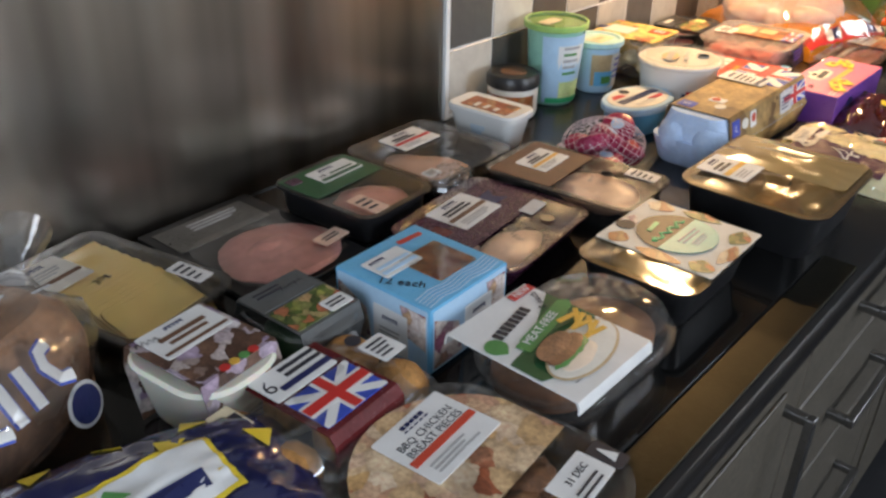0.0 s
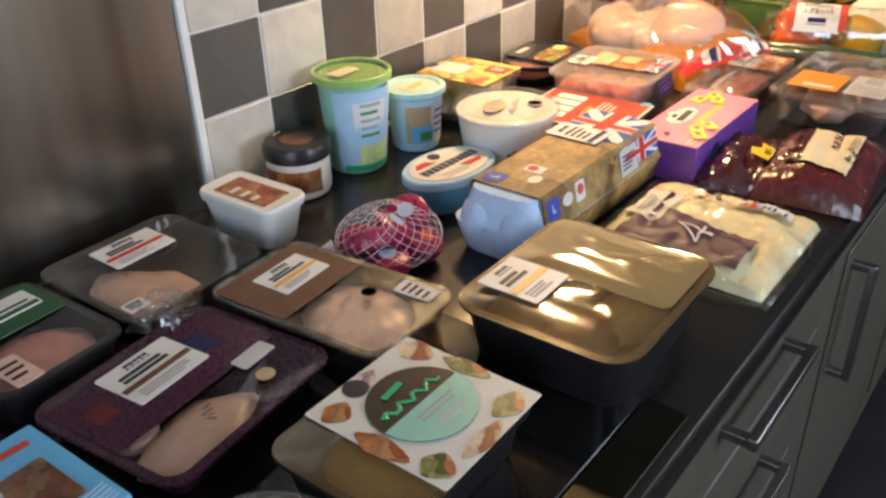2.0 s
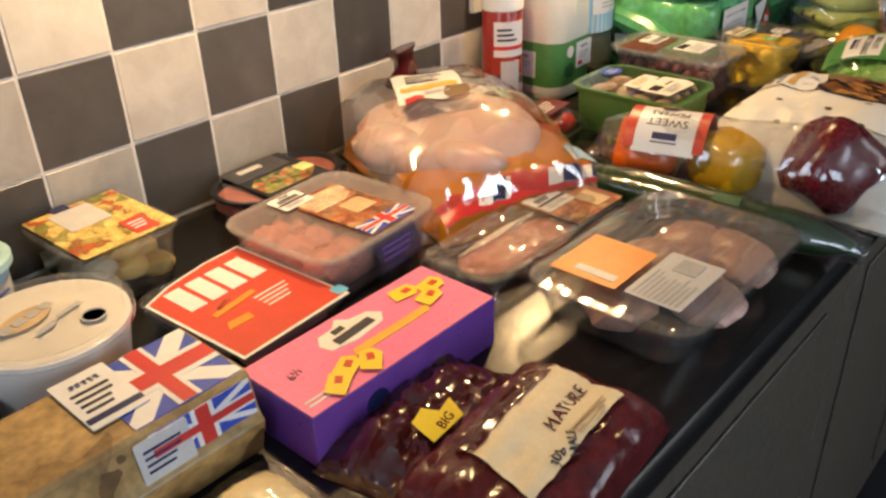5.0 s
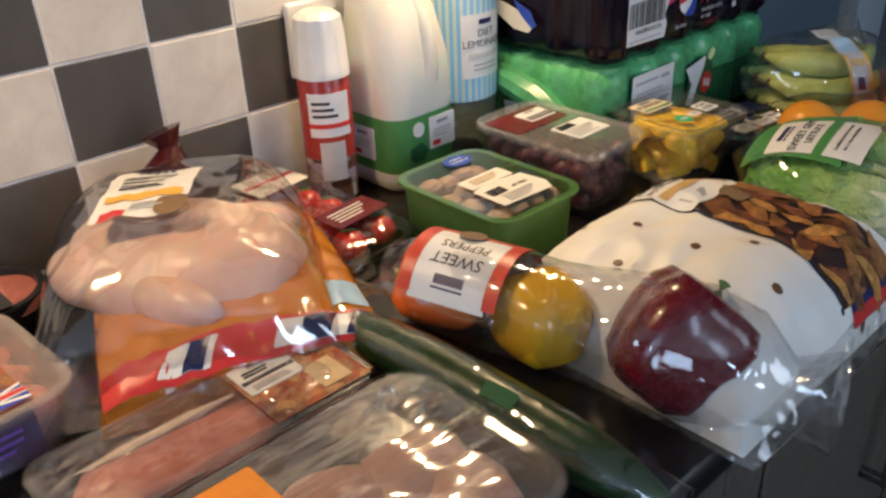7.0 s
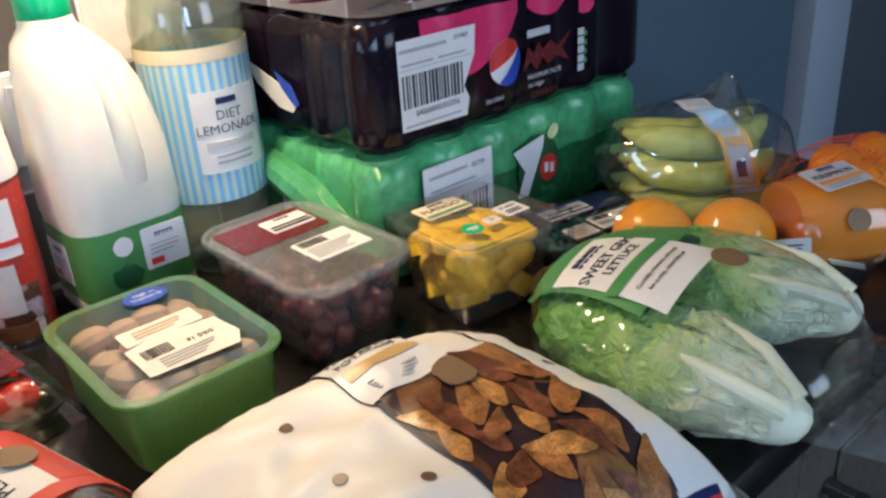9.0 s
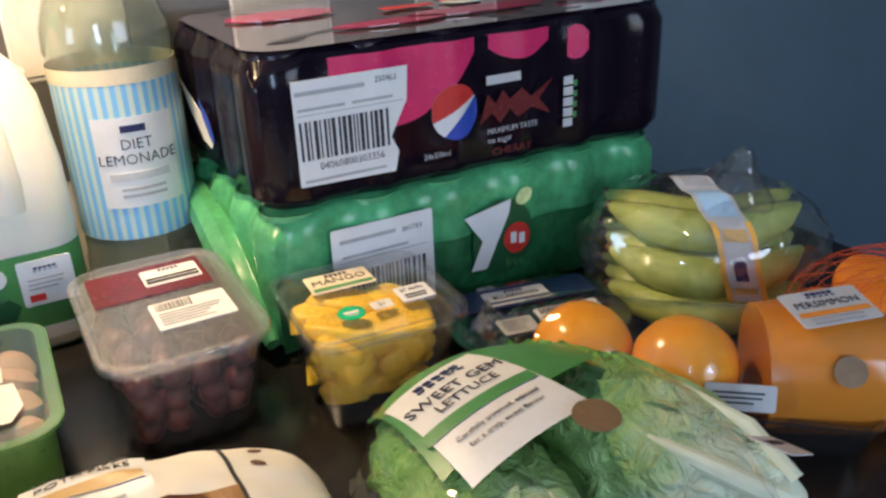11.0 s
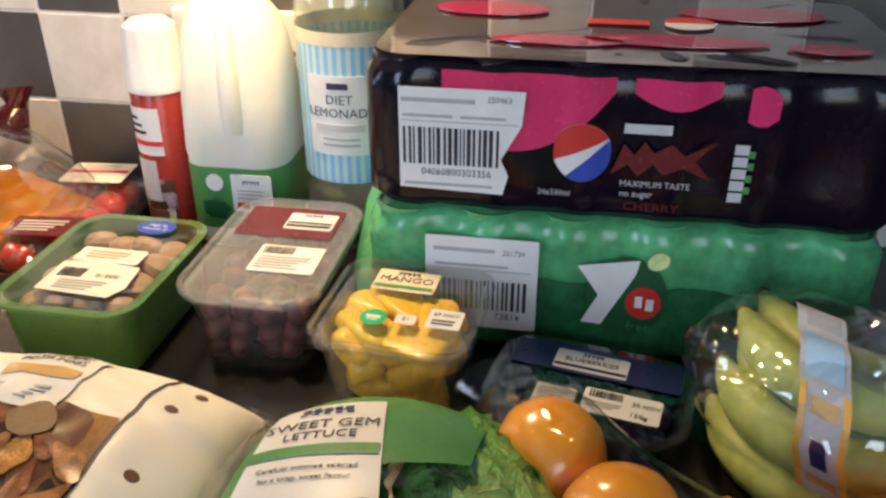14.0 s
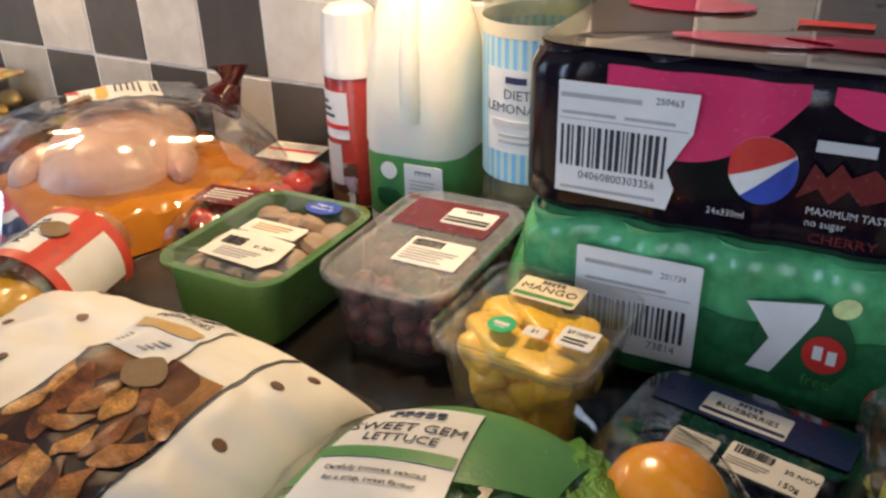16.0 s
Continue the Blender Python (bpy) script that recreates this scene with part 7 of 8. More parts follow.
bars(lb, [(0, 0.002, 0.066, 0.006)], pose(0, 0, 0.0008), "red", "stripe")
bars(lb, lines(0.045, 0.014, 2), pose(0, 0.014, 0.0008), "grey")
lb = sticker(ob, 0.070, 0.040, pose(0.0, -0.058, 0.0455), "maroon", "label_end")
bars(lb, lines(0.05, 0.024, 4), pose(0, 0, 0.0008), "offwhite")

# mushrooms
ob = thing("mushroom_punnet", -0.527, 2.010, TOP, 90, "green plastic punnet of mushrooms under clear film", "mushrooms")
part("punnet", tray_bm(0.128, 0.168, 0.064, 0.84, 0.02, 0.007), "punnet_green", ob)
rnd = random.Random(9)
for k in range(16):
    m_ = part("mushroom", lathe([(0.002, -0.008), (0.013, -0.006), (0.0165, 0.0), (0.0155, 0.006), (0.010, 0.0115), (0.002, 0.013)], 20), "mushroom", ob, "", pose(-0.035 + 0.0235 * (k % 4), -0.050 + 0.033 * (k // 4), 0.046 + rnd.uniform(-0.004, 0.004), rnd.uniform(-35, 35), rnd.uniform(-35, 35), 0))
    part("stem", lathe([(0.006, -0.018), (0.0065, -0.006)], 10), "offwhite", m_)
part("film_lid", lid_bm(0.125, 0.165, 0.0648, 0.024, -0.001, 3, 0.0015), "film_tight", ob)
lb = poly(ob, [(-0.036, -0.022), (0.030, -0.026), (0.038, -0.010), (0.034, 0.022), (-0.010, 0.028), (-0.036, 0.022)], pose(0.004, -0.034, 0.0660), "offwhite", "label", "cream paper label")
bars(lb, barcode(0.022, 0.014, 2), pose(-0.018, 0.006, 0.0008))
words(lb, "01 DEC", 0.0065, pose(0.014, 0.004, 0.0008), bold=0.0001)
bars(lb, lines(0.045, 0.016, 4, 0.4), pose(0.0, -0.012, 0.0008), "grey")
lb = sticker(ob, 0.060, 0.024, pose(0.002, 0.004, 0.0660), "offwhite", "label")
bars(lb, lines(0.04, 0.014, 3), pose(0, 0, 0.0008), "tan")
lb = part("blue_sticker", lathe([(0.018, 0), (0.018, 0.0007)], 28, squash=0.72), "blue", ob, "blue oval sticker", pose(0.016, 0.060, 0.0662))
words(lb, "High in", 0.0062, pose(0, 0.0035, 0.0009), "white", bold=0.0001)
words(lb, "Vitamin D", 0.0062, pose(0, -0.0035, 0.0009), "white", bold=0.0001)

# spray cream can
ob = thing("cream_can", -0.738, 1.965, TOP, 60, "red aerosol can of cream with a white cap", "cream can")
ob.matrix_basis = ob.matrix_basis @ Matrix.Diagonal((1.12, 1.12, 1.05, 1))
part("can", lathe([(0.024, 0), (0.0265, 0.002), (0.0265, 0.140), (0.024, 0.147), (0.021, 0.149)], 36), "can_red", ob)
part("base_ring", lathe([(0.0268, 0.0005), (0.0275, 0.003), (0.0268, 0.006)], 36), "chrome", ob)
n, loops = 48, []
for r, z in ((0.0275, 0.142), (0.0275, 0.150), (0.0262, 0.152), (0.0245, 0.190), (0.0225, 0.203), (0.016, 0.209), (0.004, 0.210)):
    loops.append([((r + (0.0010 if k % 4 < 2 and 0.151 < z < 0.205 else 0)) * math.cos(2 * math.pi * k / n), (r + (0.0010 if k % 4 < 2 and 0.151 < z < 0.205 else 0)) * math.sin(2 * math.pi * k / n), z) for k in range(n)])
part("cap", loft(loops), "socket_white", ob, "ribbed white plastic cap")
part("label", arc(0.0267, 0.0267, 0.080, 0.128, 225, 320), "white", ob)
part("stripe", arc(0.0273, 0.0273, 0.090, 0.095, 225, 320), "red", ob)
for k in range(3):
    part("print_line", arc(0.0273, 0.0273, 0.102 + 0.007 * k, 0.105 + 0.007 * k, 235, 290 - 8 * k), "ink", ob)
part("picture", arc(0.0267, 0.0267, 0.006, 0.054, 200, 330), "photo_choc", ob)
part("picture", arc(0.0272, 0.0272, 0.030, 0.074, 245, 300), "pale_grey", ob)
part("picture", arc(0.0272, 0.0272, 0.006, 0.020, 215, 310), "brown", ob)

# milk bottle
ob = thing("milk_bottle", -0.726, 2.062, TOP, 92, "white plastic milk bottle with a green cap and label", "milk bottle")
loops = [(0.0, 0.088, 0.088, 0.02, 0, 0), (0.005, 0.099, 0.099, 0.024, 0, 0), (0.018, 0.105, 0.105, 0.028, 0, 0), (0.098, 0.105, 0.105, 0.028, 0, 0), (0.103, 0.108, 0.108, 0.030, 0, 0), (0.155, 0.107, 0.106, 0.034, 0, 0.001),
         (0.182, 0.104, 0.102, 0.040, -0.001, 0.002), (0.208, 0.101, 0.097, 0.046, -0.002, 0.004), (0.230, 0.089, 0.084, 0.041, -0.005, 0.008), (0.248, 0.067, 0.065, 0.031, -0.010, 0.012), (0.260, 0.047, 0.047, 0.023, -0.011, 0.014), (0.274, 0.040, 0.040, 0.019, -0.011, 0.014)]
part("bottle", stack(loops, 8), "milk_plastic", ob, "", None, 60)
part("handle", tube([(-0.006, -0.002, 0.252), (-0.001, -0.020, 0.240), (0.004, -0.035, 0.216), (0.007, -0.045, 0.186), (0.008, -0.048, 0.152), (0.008, -0.043, 0.130)], [0.009, 0.010, 0.010, 0.011, 0.012, 0.014], 16), "milk_plastic", ob, "moulded handle")
part("cap", lathe([(0.0215, 0.264), (0.0222, 0.266), (0.0222, 0.284), (0.0205, 0.2865), (0.001, 0.2865)], 30), "cap_green", ob, "green screw cap", pose(-0.011, 0.014, 0.002))
lw, ld = 0.1062, 0.1062
part("wrap_label", loft([[(x, y, 0.024) for x, y in rr(lw, ld, 0.028, 8)], [(x, y, 0.092) for x, y in rr(lw, ld, 0.028, 8)]], False, False), "green", ob, "green wrap label")
part("label_edge", loft([[(x, y, 0.014) for x, y in rr(lw, ld, 0.028, 8)], [(x, y, 0.0255) for x, y in rr(lw + 0.0004, ld + 0.0004, 0.028, 8)]], False, False), "white", ob)
for m in (pose(0.020, -ld / 2 - 0.0006, 0.066, 90, 0, 0), pose(-lw / 2 - 0.0006, 0.006, 0.058, 90, 0, -90)):
    lb = sticker(ob, 0.042, 0.040, m, "white", "label_panel", t=0.0004)
    brand(lb, 0.018, 0.004, pose(0, 0.012, 0.0006))
    bars(lb, lines(0.030, 0.012, 3), pose(0, -0.001, 0.0006), "grey")
    bars(lb, [(-0.010, -0.013, 0.012, 0.006)], pose(0, 0, 0.0006), "red", "flag_print")
part("round_badge", lathe([(0.009, 0), (0.009, 0.0004)], 20), "white", ob, "", pose(-0.018, -ld / 2 - 0.0006, 0.076, 90, 0, 0))
part("leaf_print", blob(0.014, 0.0004, 0.012, 3, 0.3, 3, 2), "dark_green", ob, "", pose(-0.018, -ld / 2 - 0.0008, 0.048))

# lemonade bottle
LR = 0.0525
ob = thing("lemonade_bottle", -0.740, 2.174, TOP, 91, "large clear bottle of lemonade with a blue striped label", "lemonade bottle")
part("bottle", lathe([(LR * 0.64, 0.0), (LR * 0.86, 0.002), (LR, 0.012), (LR + 0.001, 0.032), (LR + 0.001, 0.050), (LR - 0.001, 0.056), (LR - 0.001, 0.232), (LR + 0.0005, 0.238), (LR - 0.001, 0.256), (LR * 0.80, 0.285), (LR * 0.5, 0.315), (0.0145, 0.330), (0.0135, 0.345)], 44), "lemonade", ob)
part("wrap_label", lathe([(LR - 0.0004, 0.078), (LR, 0.0785), (LR, 0.2125), (LR - 0.0004, 0.213)], 56, cap0=False, cap1=False), "stripes", ob, "blue striped wrap label")
part("label_edge", lathe([(LR + 0.0003, 0.213), (LR + 0.0003, 0.226)], 48, cap0=False, cap1=False), "cream", ob)
lab = part("front_panel", arc(LR + 0.0004, LR + 0.0004, 0.108, 0.186, 233, 307, 16), "white", ob, "white front panel")
for s_, zz in (("DIET", 0.163), ("LEMONADE", 0.150)):
    words(lab, s_, 0.0128, pose(0, 0, zz), wrap=LR + 0.0014, bold=0.0001)
part("brand_mark", arc(LR + 0.001, LR + 0.001, 0.1735, 0.1795, 258, 280), "navy", lab)
part("grey_band", arc(LR + 0.001, LR + 0.001, 0.132, 0.139, 242, 296), "pale_grey", lab)
for k in range(2):
    part("print_line", arc(LR + 0.001, LR + 0.001, 0.117 + 0.006 * k, 0.1195 + 0.006 * k, 250, 290), "grey", lab)
part("cap", lathe([(0.0155, 0.338), (0.016, 0.339), (0.016, 0.356), (0.014, 0.358)], 24), "sky", ob)

# grapes
ob = thing("grape_punnet", -0.553, 2.155, TOP, 91, "clear lidded punnet of dark red grapes", "grapes")
part("punnet", tray_bm(0.112, 0.172, 0.074, 0.80, 0.024, 0.004), "clear_plastic", ob)
rnd = random.Random(3)
for k in range(84):
    z = 0.016 + 0.0175 * (k // 28)
    part("grape", blob(0.0105, 0.0105, 0.0122, k % 7, 0.04, 2, 2), "grape", ob, "", pose((-0.033 + 0.022 * (k % 4)) * (0.94 + 0.06 * (k // 28)) + rnd.uniform(-0.004, 0.004), -0.060 + 0.020 * (k % 28 // 4) + rnd.uniform(-0.004, 0.004), z + rnd.uniform(-0.003, 0.005), rnd.uniform(0, 180), rnd.uniform(0, 90), 0))
part("lid", stack([(0.072, 0.118, 0.180, 0.030), (0.076, 0.120, 0.182, 0.031), (0.079, 0.118, 0.180, 0.030), (0.0795, 0.110, 0.172, 0.027), (0.0765, 0.106, 0.168, 0.026)], 8, cap0=False), "lid_frost", ob, "clear plastic lid")
lb = sticker(ob, 0.088, 0.056, pose(-0.002, 0.046, 0.0772), "maroon", "label", "dark red label")
l2 = sticker(lb, 0.044, 0.030, pose(0.018, 0.002, 0.0008), "white", "label_panel")
brand(l2, 0.016, 0.004, pose(0, 0.010, 0.0008))
bars(l2, [(0, -0.004, 0.040, 0.003), (0, -0.010, 0.040, 0.004)], pose(0, 0, 0.0008))
lb = sticker(ob, 0.056, 0.044, pose(0.016, -0.020, 0.0772), "white", "barcode_label")
bars(lb, barcode(0.028, 0.012, 4), pose(-0.010, 0.013, 0.0008), "ink", "barcode")
bars(lb, lines(0.048, 0.022, 5, 0.4), pose(0, -0.007, 0.0008), "grey")

# mango
ob = thing("mango_tub", -0.477, 2.284, TOP, 87, "clear square tub of mango chunks", "mango")
part("tub", tray_bm(0.112, 0.114, 0.076, 0.78, 0.016, 0.003), "clear_plastic", ob)
rnd = random.Random(6)
for k in range(22):
    if k < 18:
        lay = k // 6
        px, py = (-0.024 + 0.024 * (k % 3) + 0.010 * (lay % 2) - 0.004, -0.020 + 0.040 * ((k // 3) % 2)) if lay != 1 else (-0.020 + 0.040 * (k % 2), -0.024 + 0.024 * ((k // 2) % 3))
        px, py, pz = px + rnd.uniform(-0.004, 0.004), py + rnd.uniform(-0.004, 0.004), 0.004 + 0.019 * lay + rnd.uniform(0, 0.005)
        size = (rnd.uniform(0.036, 0.048), rnd.uniform(0.026, 0.034), rnd.uniform(0.020, 0.027))
    else:
        px, py, pz = ((-0.010, 0.022, 0.0615), (0.026, 0.004, 0.060), (-0.024, -0.014, 0.060), (0.012, -0.028, 0.0595))[k - 18]
        size = (0.056, 0.032, 0.013)
    bm = bmesh.new()
    bmesh.ops.create_icosphere(bm, subdivisions=3, radius=1)
    for v in bm.verts:
        # a wedge cut from the fruit: two flat cut faces, one rounded side
        q = Vector((math.copysign(abs(v.co.x) ** 0.6, v.co.x), math.copysign(abs(v.co.y) ** 0.45, v.co.y), math.copysign(abs(v.co.z) ** 0.5, v.co.z)))
        q.z = max(q.z, -0.55) * (1 - 0.28 * q.y)
        n_ = 1 + 0.10 * noise.noise(v.co * 1.7 + Vector((k * 3.1, 0, 0)))
        v.co = Vector((q.x * size[0], q.y * size[1], q.z * size[2])) * 0.5 * n_
    part("mango_chunk", bm, "mango", ob, "", pose(px, py, pz + size[2] * 0.5, rnd.uniform(-30, 30) if k < 18 else rnd.uniform(-4, 4), rnd.uniform(-30, 30) if k < 18 else rnd.uniform(-4, 4), rnd.uniform(0, 360)), 50)
part("lid", stack([(0.074, 0.120, 0.122, 0.020), (0.079, 0.122, 0.124, 0.021), (0.083, 0.120, 0.122, 0.020), (0.083, 0.112, 0.114, 0.017), (0.0795, 0.108, 0.110, 0.016)], 7, cap0=False), "clear_plastic", ob, "clear plastic lid")
lb = sticker(ob, 0.050, 0.030, pose(-0.008, 0.034, 0.0803), "cream", "label")
brand(lb, 0.018, 0.0045, pose(0, 0.010, 0.0008))
words(lb, "MANGO", 0.0115, pose(0, 0.001, 0.0008), bold=0.0001)
bars(lb, [(0, -0.010, 0.046, 0.004)], pose(0, 0, 0.0008), "green", "stripe")
lb = part("green_roundel", lathe([(0.010, 0), (0.010, 0.0006)], 22), "cap_green", ob, "", pose(-0.018, -0.020, 0.0803))
bars(lb, [(0, 0, 0.011, 0.0035), (0, -0.004, 0.008, 0.001)], pose(0, 0, 0.0007), "offwhite", "roundel_print")
lb = sticker(ob, 0.016, 0.012, pose(0.006, -0.018, 0.0803), "offwhite", "badge")
words(lb, "21", 0.006, pose(0, 0, 0.0008))
lb = sticker(ob, 0.026, 0.024, pose(0.034, -0.012, 0.0803), "white", "date_label")
words(lb, "27 NOV", 0.0055, pose(0, 0.005, 0.0008), bold=0.0001)
bars(lb, lines(0.018, 0.008, 2), pose(0, -0.005, 0.0008))

# blueberries
ob = thing("blueberry_punnet", -0.468, 2.425, TOP, 80, "shallow dark punnet of blueberries under film", "blueberries")
part("punnet", tray_bm(0.150, 0.106, 0.032, 0.86, 0.026, 0.005, n=7), "smoky_plastic", ob)
rnd = random.Random(8)
for k in range(60):
    part("blueberry", blob(0.0068, 0.0068, 0.006, k % 5, 0.04, 2, 2), "blueberry", ob, "", pose(-0.054 + 0.0108 * (k % 11) + rnd.uniform(-0.002, 0.002), -0.032 + 0.0125 * (k // 11) + rnd.uniform(-0.002, 0.002), 0.015 + rnd.uniform(0, 0.004)))
part("film_lid", lid_bm(0.148, 0.104, 0.0325, 0.028, 0.0, 3, 0.001), "film_tight", ob)
sticker(ob, 0.128, 0.034, pose(0, 0.026, 0.0336), "navy", "printed_band", "dark blue band")
lb = sticker(ob, 0.056, 0.024, pose(-0.004, 0.024, 0.0344), "white", "label")
brand(lb, 0.016, 0.004, pose(0, 0.008, 0.0008))
words(lb, "BLUEBERRIES", 0.0072, pose(0, 0.0005, 0.0008), bold=0.0001)
bars(lb, [(0, -0.008, 0.054, 0.003)], pose(0, 0, 0.0008), "navy", "stripe")
lb = sticker(ob, 0.056, 0.028, pose(0.026, -0.018, 0.0338), "white", "barcode_label")
bars(lb, barcode(0.024, 0.008, 5), pose(-0.012, 0.008, 0.0008), "ink", "barcode")
words(lb, "30 NOV", 0.0058, pose(0.017, 0.004, 0.0008), bold=0.0001)
words(lb, "150g", 0.0068, pose(0.013, -0.008, 0.0008), bold=0.0001)
bars(lb, lines(0.028, 0.008, 3), pose(-0.012, -0.004, 0.0008), "grey")
lb = sticker(ob, 0.030, 0.024, pose(-0.022, -0.022, 0.0336), "pale_grey", "print_label")
bars(lb, lines(0.024, 0.018, 5, 0.4), pose(0, 0, 0.0008), "grey")


# ---- drinks cans in shrink wrap ----
def can_pack(x, y, z, name, label, can_mat, half, base_mat):
    """Twenty-four cans, six by four, in a tight printed film."""
    ob = thing(name, x, y, z, 91, label, "drinks cans", "stacked packs of drinks cans")
    ob.matrix_basis = ob.matrix_basis @ Matrix.Diagonal((0.995, 0.88, 1.055, 1))
    R = 0.0338
    prof = [(0.024, 0.001), (0.027, 0.003), (R - 0.001, 0.012), (R - 0.0006, 0.016), (R - 0.0006, 0.096), (R - 0.001, 0.100), (0.027, 0.112), (0.0275, 0.115), (0.0255, 0.115), (0.0245, 0.111)]
    bm = lathe(prof, 20)
    me = bpy.data.meshes.new("can")
    bmesh.ops.recalc_face_normals(bm, faces=bm.faces)
    bm.to_mesh(me)
    bm.free()
    me.materials.append(M[can_mat])
    me.polygons.foreach_set("use_smooth", [True] * len(me.polygons))
    me.set_sharp_from_angle(angle=radians(40))
    for i in range(6):
        for j in range(4):
            c = new("can", me)
            c.parent = ob
            c.matrix_basis = pose((i - 2.5) * 2 * R, (j - 1.5) * 2 * R, 0.0012)
    # film: scalloped round the outer cans
    outline = []
    for (x0, y0, nx, ny, cnt) in ((-2.5, -1.5, 1, 0, 6), (2.5, -1.5, 0, 1, 4), (2.5, 1.5, -1, 0, 6), (-2.5, 1.5, 0, -1, 4)):
        for i in range(cnt):
            cx, cy = (x0 + nx * i) * 2 * R, (y0 + ny * i) * 2 * R
            base = math.atan2(-nx, ny) if False else math.atan2(ny, nx) - math.pi / 2
            lo = -half if i else -45
            hi = half if i < cnt - 1 else 45
            for k in range(7):
                a = base + radians(lo + (hi - lo) * k / 6)
                outline.append((cx + (R + 0.0006) * math.cos(a), cy + (R + 0.0006) * math.sin(a)))
    def ring(zz, s, dz=0.0):
        out = []
        for k, (px, py) in enumerate(outline):
            q = 0.0016 * noise.noise(Vector((px * 30, py * 30, zz * 40)))
            out.append((px * s, py * s, zz + dz + q))
        return out
    film_ob = part("film", loft([ring(0.001, 0.86), ring(0.003, 0.95), ring(0.012, 1.0), ring(0.030, 1.001), ring(0.060, 1.002), ring(0.090, 1.001), ring(0.101, 1.0), ring(0.110, 0.975), ring(0.1162, 0.93), ring(0.1172, 0.80), ring(0.1168, 0.5), ring(0.1165, 0.2)], 0, 1), base_mat, ob, "shiny printed shrink film", None, 60)
    return ob, outline, R


PK_X, PK_Y = -0.6690, 2.434
PF = -0.1357  # front of the packs in their own frame
seven, outline, CR = can_pack(PK_X, PK_Y, TOP, "lime_drink_pack", "shrink-wrapped pack of green lime drink cans on the worktop", "can_green", 37, "lime_film")
cola, outline, CR = can_pack(PK_X, PK_Y + 0.002, TOP + 0.1250, "cola_pack", "shrink-wrapped black and pink cola cans on the green pack", "can_black", 27, "cola_film")


def on_pack(z0, z1, x0, x1, lift, pts=None, n=60):
    """Print on the scalloped front of a pack, between heights z0 and z1."""
    bm = bmesh.new()
    cols = []
    for k in range(n + 1):
        x = x0 + (x1 - x0) * k / n
        i = max(-2.5, min(2.5, round(x / (2 * CR) - 0.5) + 0.5))
        dx = x - i * 2 * CR
        y = -1.5 * 2 * CR - math.sqrt(max(0.2 * CR * CR, (CR + 0.0016 + lift) ** 2 - dx * dx))
        y = min(y, -3 * CR - 0.915 * CR - lift)
        zs = pts(x) if pts else (z0, z1)
        if zs[1] - zs[0] < 0.0005:
            cols.append(None)
            continue
        steps = 4
        cols.append([bm.verts.new((x, y - lift * 0.5, zs[0] + (zs[1] - zs[0]) * s / steps)) for s in range(steps + 1)])
    for a, b in zip(cols, cols[1:]):
        if a and b:
            for s in range(4):
                bm.faces.new((a[s], b[s], b[s + 1], a[s + 1]))
    return bm


def disc(cx, cz, r, part_of=None):
    def f(x):
        d = r * r - (x - cx) ** 2
        if d <= 0:
            return (0, 0)
        h = math.sqrt(d)
        return (cz - h, cz + h) if part_of is None else part_of(x - cx, cz, h)
    return f


# cherry cola print
part("pink_print", on_pack(0, 0, -0.20, 0.20, 0.0004, lambda x: (0.052 + 9.0 * (x + 0.085) ** 2 + 0.10 * max(0, -0.085 - x), 0.109) if -0.145 < x < -0.010 else (0, 0)), "magenta", cola, "cherry pink flash")
part("pink_print", on_pack(0, 0, -0.20, 0.20, 0.0004, lambda x: (0.088 + 12 * (x - 0.030) ** 2, 0.109) if abs(x - 0.030) < 0.036 else (0, 0)), "magenta", cola)
part("pink_print", on_pack(0, 0, -0.20, 0.20, 0.0007, disc(0.088, 0.094, 0.014)), "magenta", cola)
GX, GZ, GR = -0.034, 0.055, 0.0215
part("globe_white", on_pack(0, 0, GX - 0.03, GX + 0.03, 0.0010, disc(GX, GZ, GR)), "white", cola, "round red, white and blue mark")
part("globe_red", on_pack(0, 0, GX - 0.03, GX + 0.03, 0.0014, disc(GX, GZ, GR, lambda dx, c, h: (c + max(-h, 0.002 + 0.45 * dx), c + h) if c + h > c + 0.002 + 0.45 * dx else (0, 0))), "red", cola)
part("globe_blue", on_pack(0, 0, GX - 0.03, GX + 0.03, 0.0014, disc(GX, GZ, GR, lambda dx, c, h: (c - h, c + min(h, -0.008 + 0.9 * dx)) if -0.008 + 0.9 * dx > -h else (0, 0))), "blue", cola)


def front(z):
    return pose(0, -0.1376, z, 90, 0, 0)


bars(cola, [(0.012, 0.075, 0.034, 0.007)], front(0), "pale_grey", "brand_mark")
poly(cola, [(-0.012, 0.041), (-0.004, 0.064), (0.004, 0.056), (0.011, 0.066), (0.018, 0.058), (0.030, 0.065), (0.040, 0.057), (0.062, 0.069), (0.048, 0.054), (0.060, 0.040), (0.040, 0.048), (0.026, 0.042), (0.018, 0.050), (0.008, 0.040), (0.000, 0.049)], front(0), "maroon", "brand_mark")
words(cola, "MAXIMUM TASTE", 0.0066, front(0) @ pose(0.021, 0.0340, 0), "pale_grey", bold=0.0001)
words(cola, "no sugar", 0.0070, front(0) @ pose(0.008, 0.0265, 0), "pale_grey", bold=0.0001)
words(cola, "CHERRY", 0.0085, front(0) @ pose(0.020, 0.0165, 0), "maroon", 1.3, bold=0.0002)
words(cola, "24x330ml", 0.0062, front(0) @ pose(-0.053, 0.0237, 0), "pale_grey", bold=0.0001)
bars(cola, [(0.079, 0.064 - 0.0088 * k, 0.010, 0.0072) for k in range(5)], front(0), "pale_grey", "nutrition_mark")
